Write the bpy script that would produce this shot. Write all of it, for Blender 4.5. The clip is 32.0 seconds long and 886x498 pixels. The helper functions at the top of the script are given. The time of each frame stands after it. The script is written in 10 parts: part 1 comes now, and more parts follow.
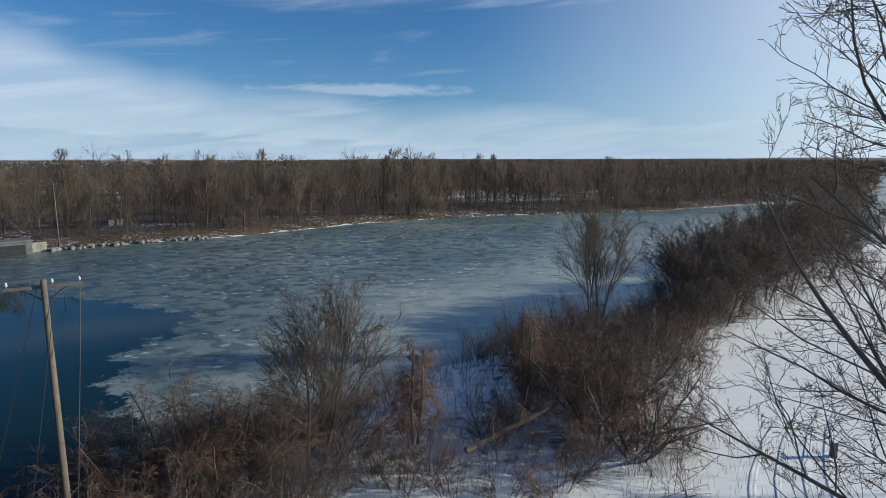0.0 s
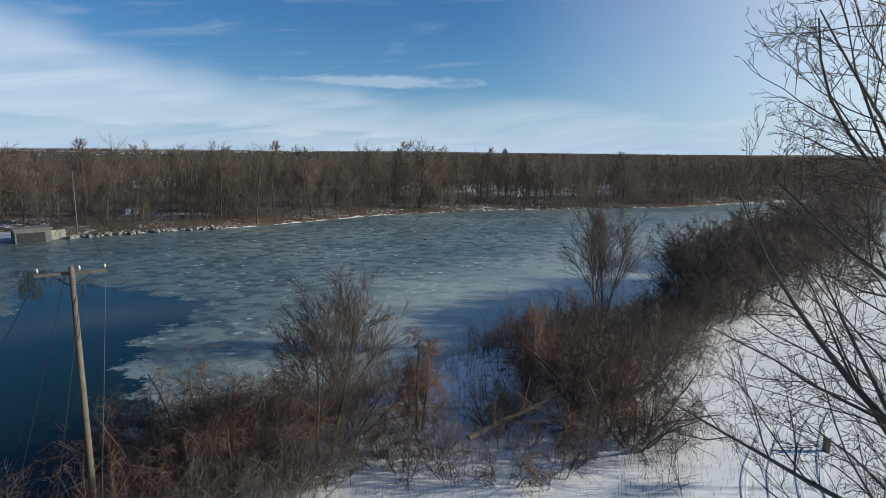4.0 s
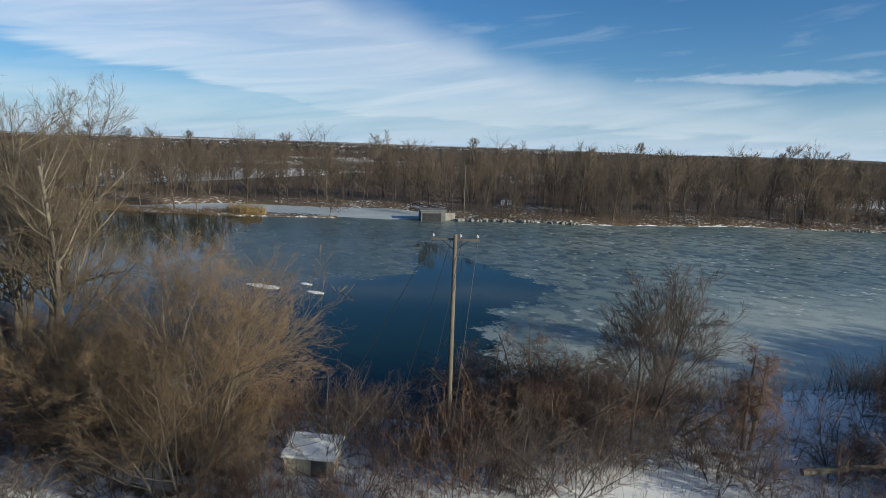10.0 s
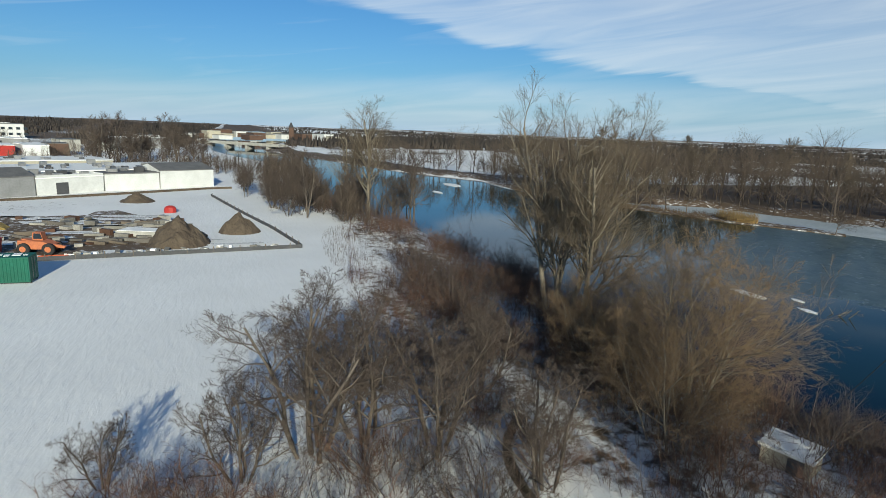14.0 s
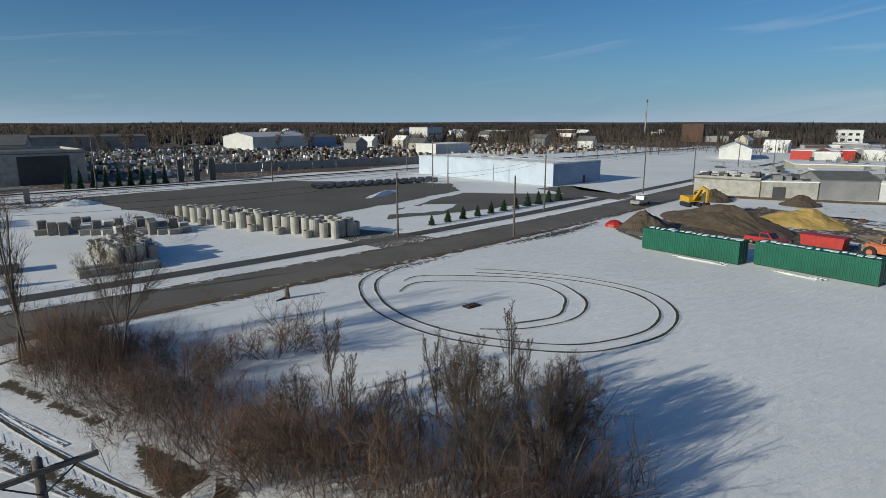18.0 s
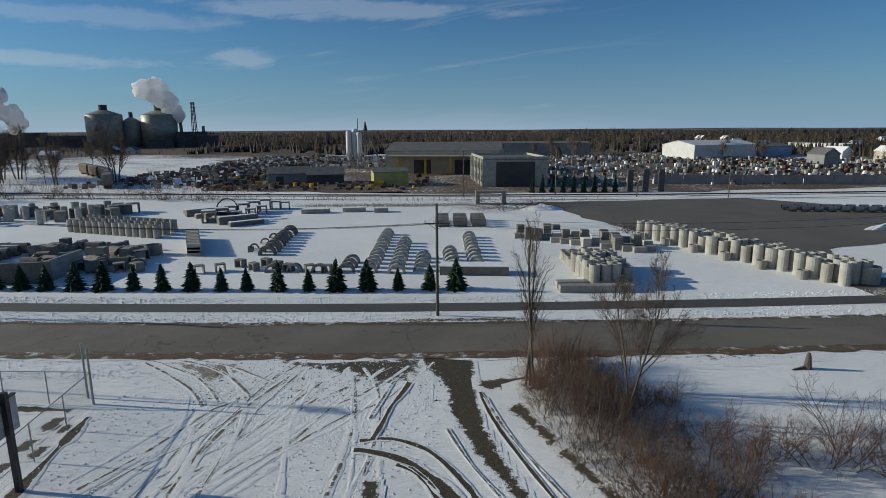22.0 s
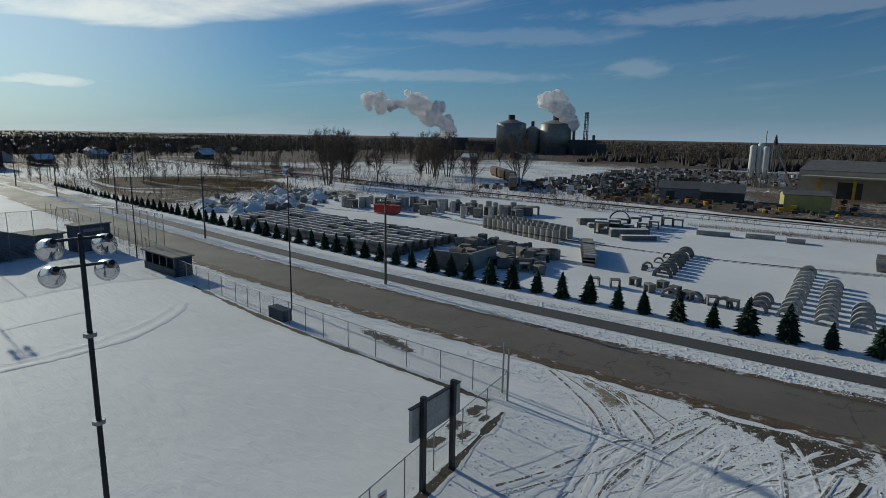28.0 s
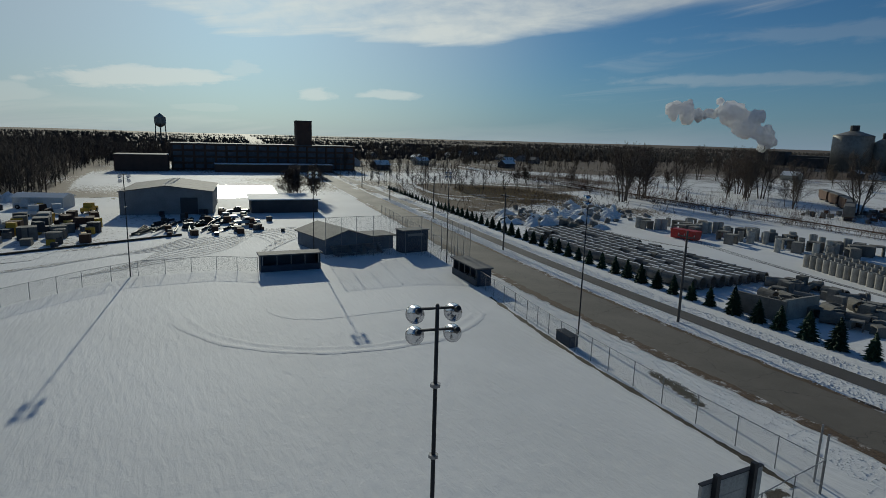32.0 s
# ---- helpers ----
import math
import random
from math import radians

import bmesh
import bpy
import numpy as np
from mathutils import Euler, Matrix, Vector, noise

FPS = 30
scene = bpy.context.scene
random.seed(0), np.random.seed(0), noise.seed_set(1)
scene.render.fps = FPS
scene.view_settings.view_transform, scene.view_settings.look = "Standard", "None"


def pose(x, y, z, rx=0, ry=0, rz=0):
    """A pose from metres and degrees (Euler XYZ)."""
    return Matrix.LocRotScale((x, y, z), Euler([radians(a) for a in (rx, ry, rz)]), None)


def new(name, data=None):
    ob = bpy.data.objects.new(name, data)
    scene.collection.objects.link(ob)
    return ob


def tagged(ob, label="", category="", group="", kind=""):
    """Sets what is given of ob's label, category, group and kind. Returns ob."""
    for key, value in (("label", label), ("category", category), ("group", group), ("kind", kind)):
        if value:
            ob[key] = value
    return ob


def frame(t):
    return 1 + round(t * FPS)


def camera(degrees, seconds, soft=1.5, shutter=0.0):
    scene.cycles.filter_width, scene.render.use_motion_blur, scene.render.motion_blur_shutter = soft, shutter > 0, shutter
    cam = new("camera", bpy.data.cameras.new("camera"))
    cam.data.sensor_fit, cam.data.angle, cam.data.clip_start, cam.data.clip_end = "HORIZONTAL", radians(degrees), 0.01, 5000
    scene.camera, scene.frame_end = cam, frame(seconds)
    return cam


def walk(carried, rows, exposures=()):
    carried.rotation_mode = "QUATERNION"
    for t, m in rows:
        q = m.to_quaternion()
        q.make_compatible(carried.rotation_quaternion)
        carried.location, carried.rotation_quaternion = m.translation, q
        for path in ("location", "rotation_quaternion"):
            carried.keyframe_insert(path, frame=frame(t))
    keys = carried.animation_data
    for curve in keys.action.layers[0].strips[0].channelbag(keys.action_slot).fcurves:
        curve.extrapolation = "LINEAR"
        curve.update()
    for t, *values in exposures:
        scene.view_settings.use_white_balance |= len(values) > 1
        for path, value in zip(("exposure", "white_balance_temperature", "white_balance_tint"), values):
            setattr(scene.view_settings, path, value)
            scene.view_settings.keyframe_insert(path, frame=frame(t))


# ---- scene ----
cam = camera(74.3, 32.0, soft=0.85)
# seconds, place, yaw, pitch, roll
PATH = [
    (0.0, 0.71, -0.34, 16.89, -10.27, -8.89, 0.09),
    (0.5, 0.72, -0.42, 16.90, -15.55, -8.92, 0.20),
    (1.0, 0.73, -0.50, 16.92, -20.42, -8.98, 0.35),
    (1.5, 0.75, -0.63, 16.94, -24.55, -9.05, 0.30),
    (2.0, 0.78, -0.80, 16.97, -22.66, -9.18, -0.02),
    (2.5, 0.80, -0.95, 17.00, -18.56, -9.27, -0.47),
    (4.5, 0.80, -1.80, 17.16, -7.15, -9.63, -0.60),
    (5.0, 0.86, -2.10, 17.17, -3.53, -9.67, -0.76),
    (5.5, 1.08, -2.45, 17.12, 8.13, -9.88, -1.14),
    (6.0, 1.36, -2.77, 17.06, 18.09, -10.09, -1.60),
    (6.5, 1.37, -2.74, 17.02, 22.93, -10.22, -1.80),
    (7.0, 1.35, -2.72, 16.97, 23.12, -10.19, -1.77),
    (7.5, 1.34, -2.75, 16.93, 23.30, -10.18, -1.75),
    (8.0, 1.34, -2.84, 16.90, 23.45, -10.15, -1.73),
    (8.5, 1.37, -3.00, 16.91, 23.62, -10.12, -1.80),
    (9.0, 1.48, -3.28, 16.89, 23.76, -10.11, -1.85),
    (9.5, 1.71, -3.66, 16.86, 24.06, -10.10, -1.87),
    (10.0, 1.99, -4.14, 16.93, 25.44, -10.12, -1.95),
    (10.5, 2.30, -4.70, 17.02, 27.71, -10.18, -2.05),
    (11.0, 2.72, -5.33, 17.10, 30.35, -10.26, -2.10),
    (11.5, 3.16, -6.03, 17.22, 28.74, -10.14, -2.14),
    (12.0, 3.52, -6.86, 17.33, 30.56, -10.20, -2.17),
    (12.5, 3.86, -7.73, 17.40, 37.16, -10.39, -2.13),
    (13.0, 4.30, -8.49, 17.45, 45.90, -10.61, -2.03),
    (13.5, 4.81, -9.05, 17.43, 57.77, -11.01, -2.23),
    (14.0, 5.06, -9.53, 17.27, 70.50, -11.46, -2.19),
    (14.5, 5.10, -10.02, 17.00, 80.53, -11.85, -1.78),
    (15.0, 4.99, -10.52, 16.70, 91.27, -11.97, -1.76),
    (15.5, 4.95, -11.06, 16.40, 100.37, -12.09, -1.66),
    (17.5, 6.26, -12.79, 16.76, 131.65, -12.41, -0.09),
    (18.0, 6.70, -13.73, 16.78, 140.31, -12.35, 0.04),
    (18.5, 7.22, -14.81, 16.77, 148.99, -12.19, 0.32),
    (19.0, 7.72, -16.12, 16.91, 156.75, -12.02, 0.43),
    (19.5, 8.12, -17.61, 17.09, 164.28, -11.89, 0.45),
    (20.0, 8.51, -19.19, 17.21, 171.39, -11.86, 0.39),
    (20.5, 8.95, -20.72, 17.37, 175.92, -11.82, 0.42),
    (21.0, 9.50, -22.12, 17.55, 178.24, -11.81, 0.47),
    (21.5, 10.16, -23.34, 17.66, 179.33, -11.73, 0.43),
    (22.0, 10.87, -24.32, 17.75, 179.78, -11.65, 0.37),
    (22.5, 11.58, -25.03, 17.84, 180.12, -11.59, 0.28),
    (23.0, 12.37, -25.52, 17.95, 180.94, -11.52, 0.26),
    (23.5, 13.15, -25.86, 18.05, 185.73, -11.42, 0.19),
    (24.0, 13.75, -25.95, 18.16, 193.04, -11.35, 0.07),
    (24.5, 14.08, -25.93, 18.16, 196.55, -11.36, -0.14),
    (25.0, 14.19, -25.89, 18.11, 201.66, -11.32, -0.35),
    (25.5, 14.23, -25.92, 18.02, 208.97, -11.31, -0.47),
    (26.0, 14.27, -26.07, 17.87, 213.10, -11.30, -0.62),
    (26.5, 14.46, -26.12, 17.84, 214.22, -11.28, -0.75),
    (28.5, 15.65, -25.70, 18.76, 215.73, -10.92, -1.00),
    (29.0, 15.89, -25.58, 19.02, 216.84, -10.78, -1.06),
    (29.5, 16.01, -25.51, 19.27, 227.18, -10.89, -1.23),
    (30.0, 15.96, -25.49, 19.53, 229.54, -10.83, -1.36),
    (30.5, 15.86, -25.30, 19.79, 231.50, -10.78, -1.43),
    (31.0, 15.73, -25.06, 20.07, 234.94, -10.75, -1.55),
    (31.5, 15.65, -24.85, 20.36, 237.62, -10.73, -1.61),
    (32.0, 15.57, -24.75, 20.69, 243.58, -10.80, -1.66),
]
walk(cam, [(t, pose(x, y, z, 90 + pitch, roll, yaw)) for t, x, y, z, yaw, pitch, roll in PATH],
     [(0, 0.06, 6190, 4), (3, 0.08, 6220, 4), (6, 0.16, 6420, 3), (11, 0.12, 6440, 2), (13, 0.08, 6360, 0), (15, -0.06, 6480, -2), (18, -0.36, 6450, 3), (24, -0.42, 6400, 2), (26.5, -0.65, 6350, 0), (28.5, -0.85, 6300, 0), (32, -1.1, 6350, 0)])

# ---- light ----
SUN_EL, SUN_AZ = 18.0, -8.0  # degrees above the ground, and from +x towards +y
sun_way = Vector((math.cos(radians(SUN_EL)) * math.cos(radians(SUN_AZ)), math.cos(radians(SUN_EL)) * math.sin(radians(SUN_AZ)), math.sin(radians(SUN_EL))))
sun = new("sun", bpy.data.lights.new("sun", "SUN"))
sun.data.energy, sun.data.angle, sun.data.color = 5.0, radians(0.55), (1.0, 0.925, 0.80)
sun.matrix_world = Matrix.Translation((0, 0, 60)) @ (-sun_way).to_track_quat("-Z", "Y").to_matrix().to_4x4()
scene.view_settings.exposure = 0.0

world = bpy.data.worlds.new("sky")
scene.world = world
world.use_nodes = True
wn, wl = world.node_tree.nodes, world.node_tree.links
wn.clear()


def node(tree, kind, operation=None, use_clamp=None, data_type=None, interpolation_type=None, sky_type=None, sun_disc=None, blend_type=None, attribute_name=None, feature=None):
    n = tree.nodes.new(kind)
    if data_type is not None:
        n.data_type = data_type
    if operation is not None:
        n.operation = operation
    if use_clamp is not None:
        n.use_clamp = use_clamp
    if interpolation_type is not None:
        n.interpolation_type = interpolation_type
    if sky_type is not None:
        n.sky_type = sky_type
    if sun_disc is not None:
        n.sun_disc = sun_disc
    if blend_type is not None:
        n.blend_type = blend_type
    if attribute_name is not None:
        n.attribute_name = attribute_name
    if feature is not None:
        n.feature = feature
    return n


def math_node(tree, op, a, b=None, c=None, clamp=False):
    n = node(tree, "ShaderNodeMath", operation=op, use_clamp=clamp)
    for i, v in enumerate((a, b, c)):
        if v is None:
            continue
        if isinstance(v, (int, float)):
            n.inputs[i].default_value = v
        else:
            tree.links.new(v, n.inputs[i])
    return n.outputs[0]


def mix_rgb(tree, fac, a, b):
    n = node(tree, "ShaderNodeMix", data_type="RGBA")
    for i, v in ((0, fac), (6, a), (7, b)):
        if isinstance(v, (int, float)):
            n.inputs[i].default_value = v
        elif isinstance(v, tuple):
            n.inputs[i].default_value = (*v[:3], 1)
        else:
            tree.links.new(v, n.inputs[i])
    return n.outputs[2]


def noise_node(tree, vec, scale, detail=4.0, rough=0.55, distort=0.0):
    n = node(tree, "ShaderNodeTexNoise")
    n.inputs["Scale"].default_value, n.inputs["Detail"].default_value = scale, detail
    n.inputs["Roughness"].default_value, n.inputs["Distortion"].default_value = rough, distort
    if vec is not None:
        tree.links.new(vec, n.inputs["Vector"])
    return n.outputs[0]


def ramp(tree, fac, lo, hi, smooth=True):
    n = node(tree, "ShaderNodeMapRange", interpolation_type="SMOOTHSTEP" if smooth else "LINEAR")
    n.inputs[1].default_value, n.inputs[2].default_value = lo, hi
    tree.links.new(fac, n.inputs[0])
    return n.outputs[0]


wt = world.node_tree
sky = node(wt, "ShaderNodeTexSky", sky_type="NISHITA", sun_disc=False)
sky.sun_elevation, sky.sun_rotation = radians(SUN_EL), radians(90 - SUN_AZ)
sky.air_density, sky.dust_density, sky.ozone_density = 1.0, 0.5, 4.0
way = node(wt, "ShaderNodeTexCoord").outputs["Generated"]
sep = node(wt, "ShaderNodeSeparateXYZ")
wl.new(way, sep.inputs[0])
up = math_node(wt, "MAXIMUM", sep.outputs[2], 0.0)


def lobe(az, el, tight):
    """1 towards one direction of the sky, fading away from it."""
    d = node(wt, "ShaderNodeVectorMath", operation="DOT_PRODUCT")
    wl.new(way, d.inputs[0])
    d.inputs[1].default_value = (math.cos(radians(el)) * math.cos(radians(az)), math.cos(radians(el)) * math.sin(radians(az)), math.sin(radians(el)))
    return ramp(wt, d.outputs["Value"], tight, 1.0)


# bearing (from 60 degrees, so that it wraps where the sky is clear) and height above the horizon, in degrees
SEAM = radians(60)
turned_x = math_node(wt, "MULTIPLY_ADD", sep.outputs[0], math.cos(SEAM), math_node(wt, "MULTIPLY", sep.outputs[1], math.sin(SEAM)))
turned_y = math_node(wt, "MULTIPLY_ADD", sep.outputs[0], -math.sin(SEAM), math_node(wt, "MULTIPLY", sep.outputs[1], math.cos(SEAM)))
bearing = math_node(wt, "MULTIPLY", math_node(wt, "ARCTAN2", turned_y, turned_x), 57.2958)
height = math_node(wt, "MULTIPLY", math_node(wt, "ARCSINE", sep.outputs[2]), 57.2958)


def sky_noise(sx, sy, skew, detail, rough, distort, seed):
    """Noise over the sky, drawn out along slanting wind."""
    c = node(wt, "ShaderNodeCombineXYZ")
    wl.new(math_node(wt, "MULTIPLY", bearing, sx), c.inputs[0])
    wl.new(math_node(wt, "MULTIPLY", math_node(wt, "MULTIPLY_ADD", bearing, skew, height), sy), c.inputs[1])
    c.inputs[2].default_value = seed
    return math_node(wt, "SUBTRACT", noise_node(wt, c.outputs[0], 1.0, detail, rough, distort), 0.5)


broad_n = sky_noise(0.045, 0.22, 0.10, 3.0, 0.5, 0.6, 1.0)
fibre_n = sky_noise(0.06, 0.62, 0.13, 6.0, 0.55, 1.0, 4.0)
puff_n = sky_noise(0.30, 0.75, 0.0, 6.0, 0.6, 0.3, 7.0)


def edge(points):
    """A height over the horizon that changes with the bearing: a ramp of (bearing, degrees)."""
    r = node(wt, "ShaderNodeValToRGB")
    r.color_ramp.interpolation = "EASE"
    wl.new(math_node(wt, "MULTIPLY_ADD", bearing, 1 / 360, 0.5), r.inputs[0])
    e = r.color_ramp.elements
    for k, (az, el) in enumerate(sorted(((az - 60 + 180) % 360 / 360, el / 30) for az, el in points)):
        q = e[k] if k < 2 else e.new(az)
        q.position, q.color = az, (el, el, el, 1)
    return math_node(wt, "MULTIPLY", r.outputs[0], 30.0)


def under(line, soft):
    return math_node(wt, "SUBTRACT", 1.0, ramp(wt, math_node(wt, "SUBTRACT", wavy, line), -soft, soft))


wavy = math_node(wt, "ADD", height, math_node(wt, "MULTIPLY_ADD", broad_n, 2.4, math_node(wt, "MULTIPLY", fibre_n, 2.6)))
# a high deck that thins out to the north, with clear sky below it upstream, over a low pale bank
deck_top = under(edge([(-150, 0), (-178, 14), (165, 24), (145, 22), (133, 16.5), (122, 12), (115, 10), (109, 7.8), (104, 6.4), (98, 4.8), (90, 3.4), (80, 2), (60, 0)]), 2.2)
deck_foot = math_node(wt, "SUBTRACT", 1.0, under(edge([(-178, 14), (172, 11.5), (163, 9.6), (156, 8.0), (149, 6.9), (140, 5.7), (134, 4.4), (125, 2), (60, 0)]), 0.55))
bank = under(edge([(-140, 0), (-178, 3.4), (165, 4.4), (150, 5.0), (138, 4.8), (124, 6.4), (112, 6.6), (105, 5.4), (97, 5.6), (91, 5.6), (84, 3.9), (73, 5.2), (60, 4.4), (48, 4.2), (37, 5.8), (20, 7), (4, 3.0), (-20, 0.4)]), 1.3)
deck = math_node(wt, "MULTIPLY", math_node(wt, "MULTIPLY", deck_top, deck_foot), math_node(wt, "MULTIPLY_ADD", fibre_n, 0.8, 0.56, clamp=True))
bank = math_node(wt, "MULTIPLY", bank, math_node(wt, "MULTIPLY_ADD", fibre_n, 0.9, 0.36, clamp=True))
veil = math_node(wt, "MAXIMUM", deck, bank)
# the bright cloud beside the low sun
glare_foot = math_node(wt, "SUBTRACT", 1.0, under(edge([(60, 14), (30, 11), (12, 11.5), (0, 9.8), (-8, 8.2), (-16, 9.0), (-28, 8.1), (-36, 9.8), (-51, 11.6), (-70, 14.5), (-85, 20)]), 1.1))
glare = math_node(wt, "MULTIPLY", glare_foot, math_node(wt, "MULTIPLY_ADD", math_node(wt, "ADD", puff_n, fibre_n), 0.8, 0.80, clamp=True))
veil = math_node(wt, "MAXIMUM", veil, glare)


def puff(az, el, half_w, half_h, strength):
    """A small lens of cloud with a frayed rim."""
    a = math_node(wt, "MULTIPLY", math_node(wt, "ADD", bearing, 60.0 - az), 1 / half_w)
    b = math_node(wt, "MULTIPLY", math_node(wt, "ADD", height, -el), 1 / half_h)
    d = math_node(wt, "SQRT", math_node(wt, "ADD", math_node(wt, "MULTIPLY", a, a), math_node(wt, "MULTIPLY", b, b)))
    d = math_node(wt, "ADD", d, math_node(wt, "MULTIPLY", math_node(wt, "ADD", puff_n, fibre_n), 1.5))
    return math_node(wt, "MULTIPLY", math_node(wt, "SUBTRACT", 1.0, ramp(wt, d, 0.45, 1.15)), strength)


for puff_at in ((0, 4.2, 7.5, 1.4, 0.85), (-8, 5.7, 2.4, 1.0, 0.55), (-14.3, 3.6, 2.6, 0.8, 0.75), (-21.5, 3.7, 4.0, 0.6, 0.7), (-5, 2.0, 5.0, 0.5, 0.45), (10, 2.4, 4.0, 0.8, 0.5),
                (-54, 5.5, 13.0, 0.6, 0.30), (-72, 6.2, 3.2, 0.9, 0.30), (-60, 9.0, 12.0, 0.8, 0.2), (-82, 10.6, 16.0, 0.9, 0.28), (-158, 7.4, 13.0, 1.8, 0.34), (-145, 10.5, 10.0, 1.0, 0.2), (88, 6.3, 9.0, 0.6, 0.4)):
    veil = math_node(wt, "MAXIMUM", veil, puff(*puff_at))
wisp = math_node(wt, "MULTIPLY", ramp(wt, fibre_n, 0.04, 0.24), 0.16)
veil = math_node(wt, "MAXIMUM", veil, wisp)
veil = math_node(wt, "MULTIPLY", veil, math_node(wt, "SUBTRACT", 1.0, ramp(wt, math_node(wt, "ABSOLUTE", bearing), 155.0, 176.0)))
veil = math_node(wt, "MULTIPLY", veil, math_node(wt, "SUBTRACT", 1.0, ramp(wt, height, 11.5, 16.0)))
glow = math_node(wt, "POWER", lobe(SUN_AZ, SUN_EL, 0.80), 1.6)
veil = math_node(wt, "MAXIMUM", veil, math_node(wt, "MULTIPLY", glow, 0.4))
veil = math_node(wt, "MAXIMUM", veil, math_node(wt, "MULTIPLY", math_node(wt, "POWER", lobe(38, 9, 0.74), 1.5), 0.45))
haze = math_node(wt, "POWER", math_node(wt, "SUBTRACT", 1.0, up, clamp=True), 13.0)
haze = math_node(wt, "MULTIPLY", haze, 0.75)
clear = node(wt, "ShaderNodeMix", data_type="RGBA", blend_type="MULTIPLY")
clear.inputs[0].default_value, clear.inputs[7].default_value = 1.0, (0.47, 0.78, 1.08, 1)
wl.new(sky.outputs[0], clear.inputs[6])
sky_col = mix_rgb(wt, haze, clear.outputs[2], (4.1, 5.9, 8.5))
cloud_col = mix_rgb(wt, math_node(wt, "MULTIPLY", veil, 0.8), sky_col, mix_rgb(wt, lobe(SUN_AZ - 6, 8, 0.72), (8.6, 8.8, 9.7), (17.5, 17.0, 16.2)))
cloud_col = mix_rgb(wt, math_node(wt, "MULTIPLY", math_node(wt, "POWER", lobe(26, 13, 0.80), 1.4), 0.38), cloud_col, (12.0, 12.0, 11.8))
back = node(wt, "ShaderNodeBackground")
back.inputs[1].default_value = 0.09
wl.new(cloud_col, back.inputs[0])
wl.new(back.outputs[0], node(wt, "ShaderNodeOutputWorld").inputs[0])

# ---- materials ----


def mat(name, a, b=None, rough=0.8, metal=0.0, scale=1.0, fine_scale=12.0, amount=1.0, bump=0.15, vary=0.0, spec=0.35, coords="Object"):
    """A surface that wanders between two colours at two scales, with fine relief; vary: how far objects differ in lightness."""
    m = bpy.data.materials.new(name)
    m.use_nodes = True
    t = m.node_tree
    s = t.nodes["Principled BSDF"]
    b = b or tuple(min(1, v * 0.72) for v in a)
    co = node(t, "ShaderNodeTexCoord").outputs[coords]
    n1, n2 = noise_node(t, co, scale, 4), noise_node(t, co, fine_scale, 5, 0.65)
    f = ramp(t, math_node(t, "MULTIPLY_ADD", n2, 0.45, math_node(t, "MULTIPLY", n1, 0.6)), 0.38, 0.68)
    col = mix_rgb(t, math_node(t, "MULTIPLY", f, amount), a, b)
    if vary:
        r = node(t, "ShaderNodeObjectInfo").outputs["Random"]
        h = node(t, "ShaderNodeHueSaturation")
        t.links.new(math_node(t, "MULTIPLY_ADD", r, 2 * vary, 1 - vary), h.inputs["Value"])
        t.links.new(col, h.inputs["Color"])
        col = h.outputs[0]
    t.links.new(col, s.inputs["Base Color"])
    s.inputs["Metallic"].default_value = metal
    s.inputs["Specular IOR Level"].default_value = spec
    t.links.new(math_node(t, "MULTIPLY_ADD", n2, 0.2, rough - 0.1, clamp=True), s.inputs["Roughness"])
    if bump:
        bm_ = node(t, "ShaderNodeBump")
        bm_.inputs["Strength"].default_value, bm_.inputs["Distance"].default_value = bump, 0.05
        t.links.new(n2, bm_.inputs["Height"])
        t.links.new(bm_.outputs[0], s.inputs["Normal"])
    return m


BARK = mat("bark", (0.085, 0.068, 0.055), (0.155, 0.128, 0.104), 0.9, scale=0.6, fine_scale=6, bump=0.4, vary=0.15)
BARK_PALE = mat("pale_bark", (0.24, 0.205, 0.155), (0.125, 0.102, 0.077), 0.9, scale=0.5, fine_scale=5, bump=0.4)
TWIG = mat("twig", (0.070, 0.053, 0.043), (0.120, 0.091, 0.073), 0.9, scale=0.5, fine_scale=3, bump=0, vary=0.15)
TWIG_RED = mat("red_brush", (0.190, 0.110, 0.074), (0.115, 0.070, 0.051), 0.9, scale=0.4, fine_scale=3, bump=0, vary=0.15)
TWIG_WILLOW = mat("willow_twig", (0.24, 0.158, 0.086), (0.15, 0.102, 0.06), 0.85, scale=0.35, fine_scale=2, bump=0)
TWIG_PALE = mat("pale_twig", (0.155, 0.12, 0.082), (0.105, 0.08, 0.057), 0.9, scale=0.3, fine_scale=2, bump=0)
TWIG_FAR = mat("far_twig", (0.135, 0.105, 0.075), (0.10, 0.078, 0.058), 0.9, scale=0.3, fine_scale=2, bump=0)
WOODS = mat("woods", (0.070, 0.053, 0.041), (0.140, 0.106, 0.080), 0.95, scale=0.03, fine_scale=0.3, bump=0)
WOODS_FAR = mat("far_woods", (0.044, 0.037, 0.033), (0.078, 0.063, 0.052), 0.95, scale=0.006, fine_scale=0.08, bump=0)
NEEDLE = mat("spruce_needle", (0.012, 0.030, 0.014), (0.026, 0.052, 0.024), 0.8, scale=1.5, fine_scale=14, bump=0.3, vary=0.25)
REED = mat("dry_reed", (0.42, 0.28, 0.11), (0.27, 0.18, 0.085), 0.9, scale=0.2, fine_scale=2, bump=0)
GRASS_DRY = mat("dry_weed", (0.20, 0.135, 0.075), (0.12, 0.082, 0.05), 0.95, scale=0.2, fine_scale=2, bump=0)
CONCRETE = mat("precast_concrete", (0.37, 0.35, 0.31), (0.24, 0.225, 0.20), 0.85, scale=0.7, fine_scale=6, vary=0.18)
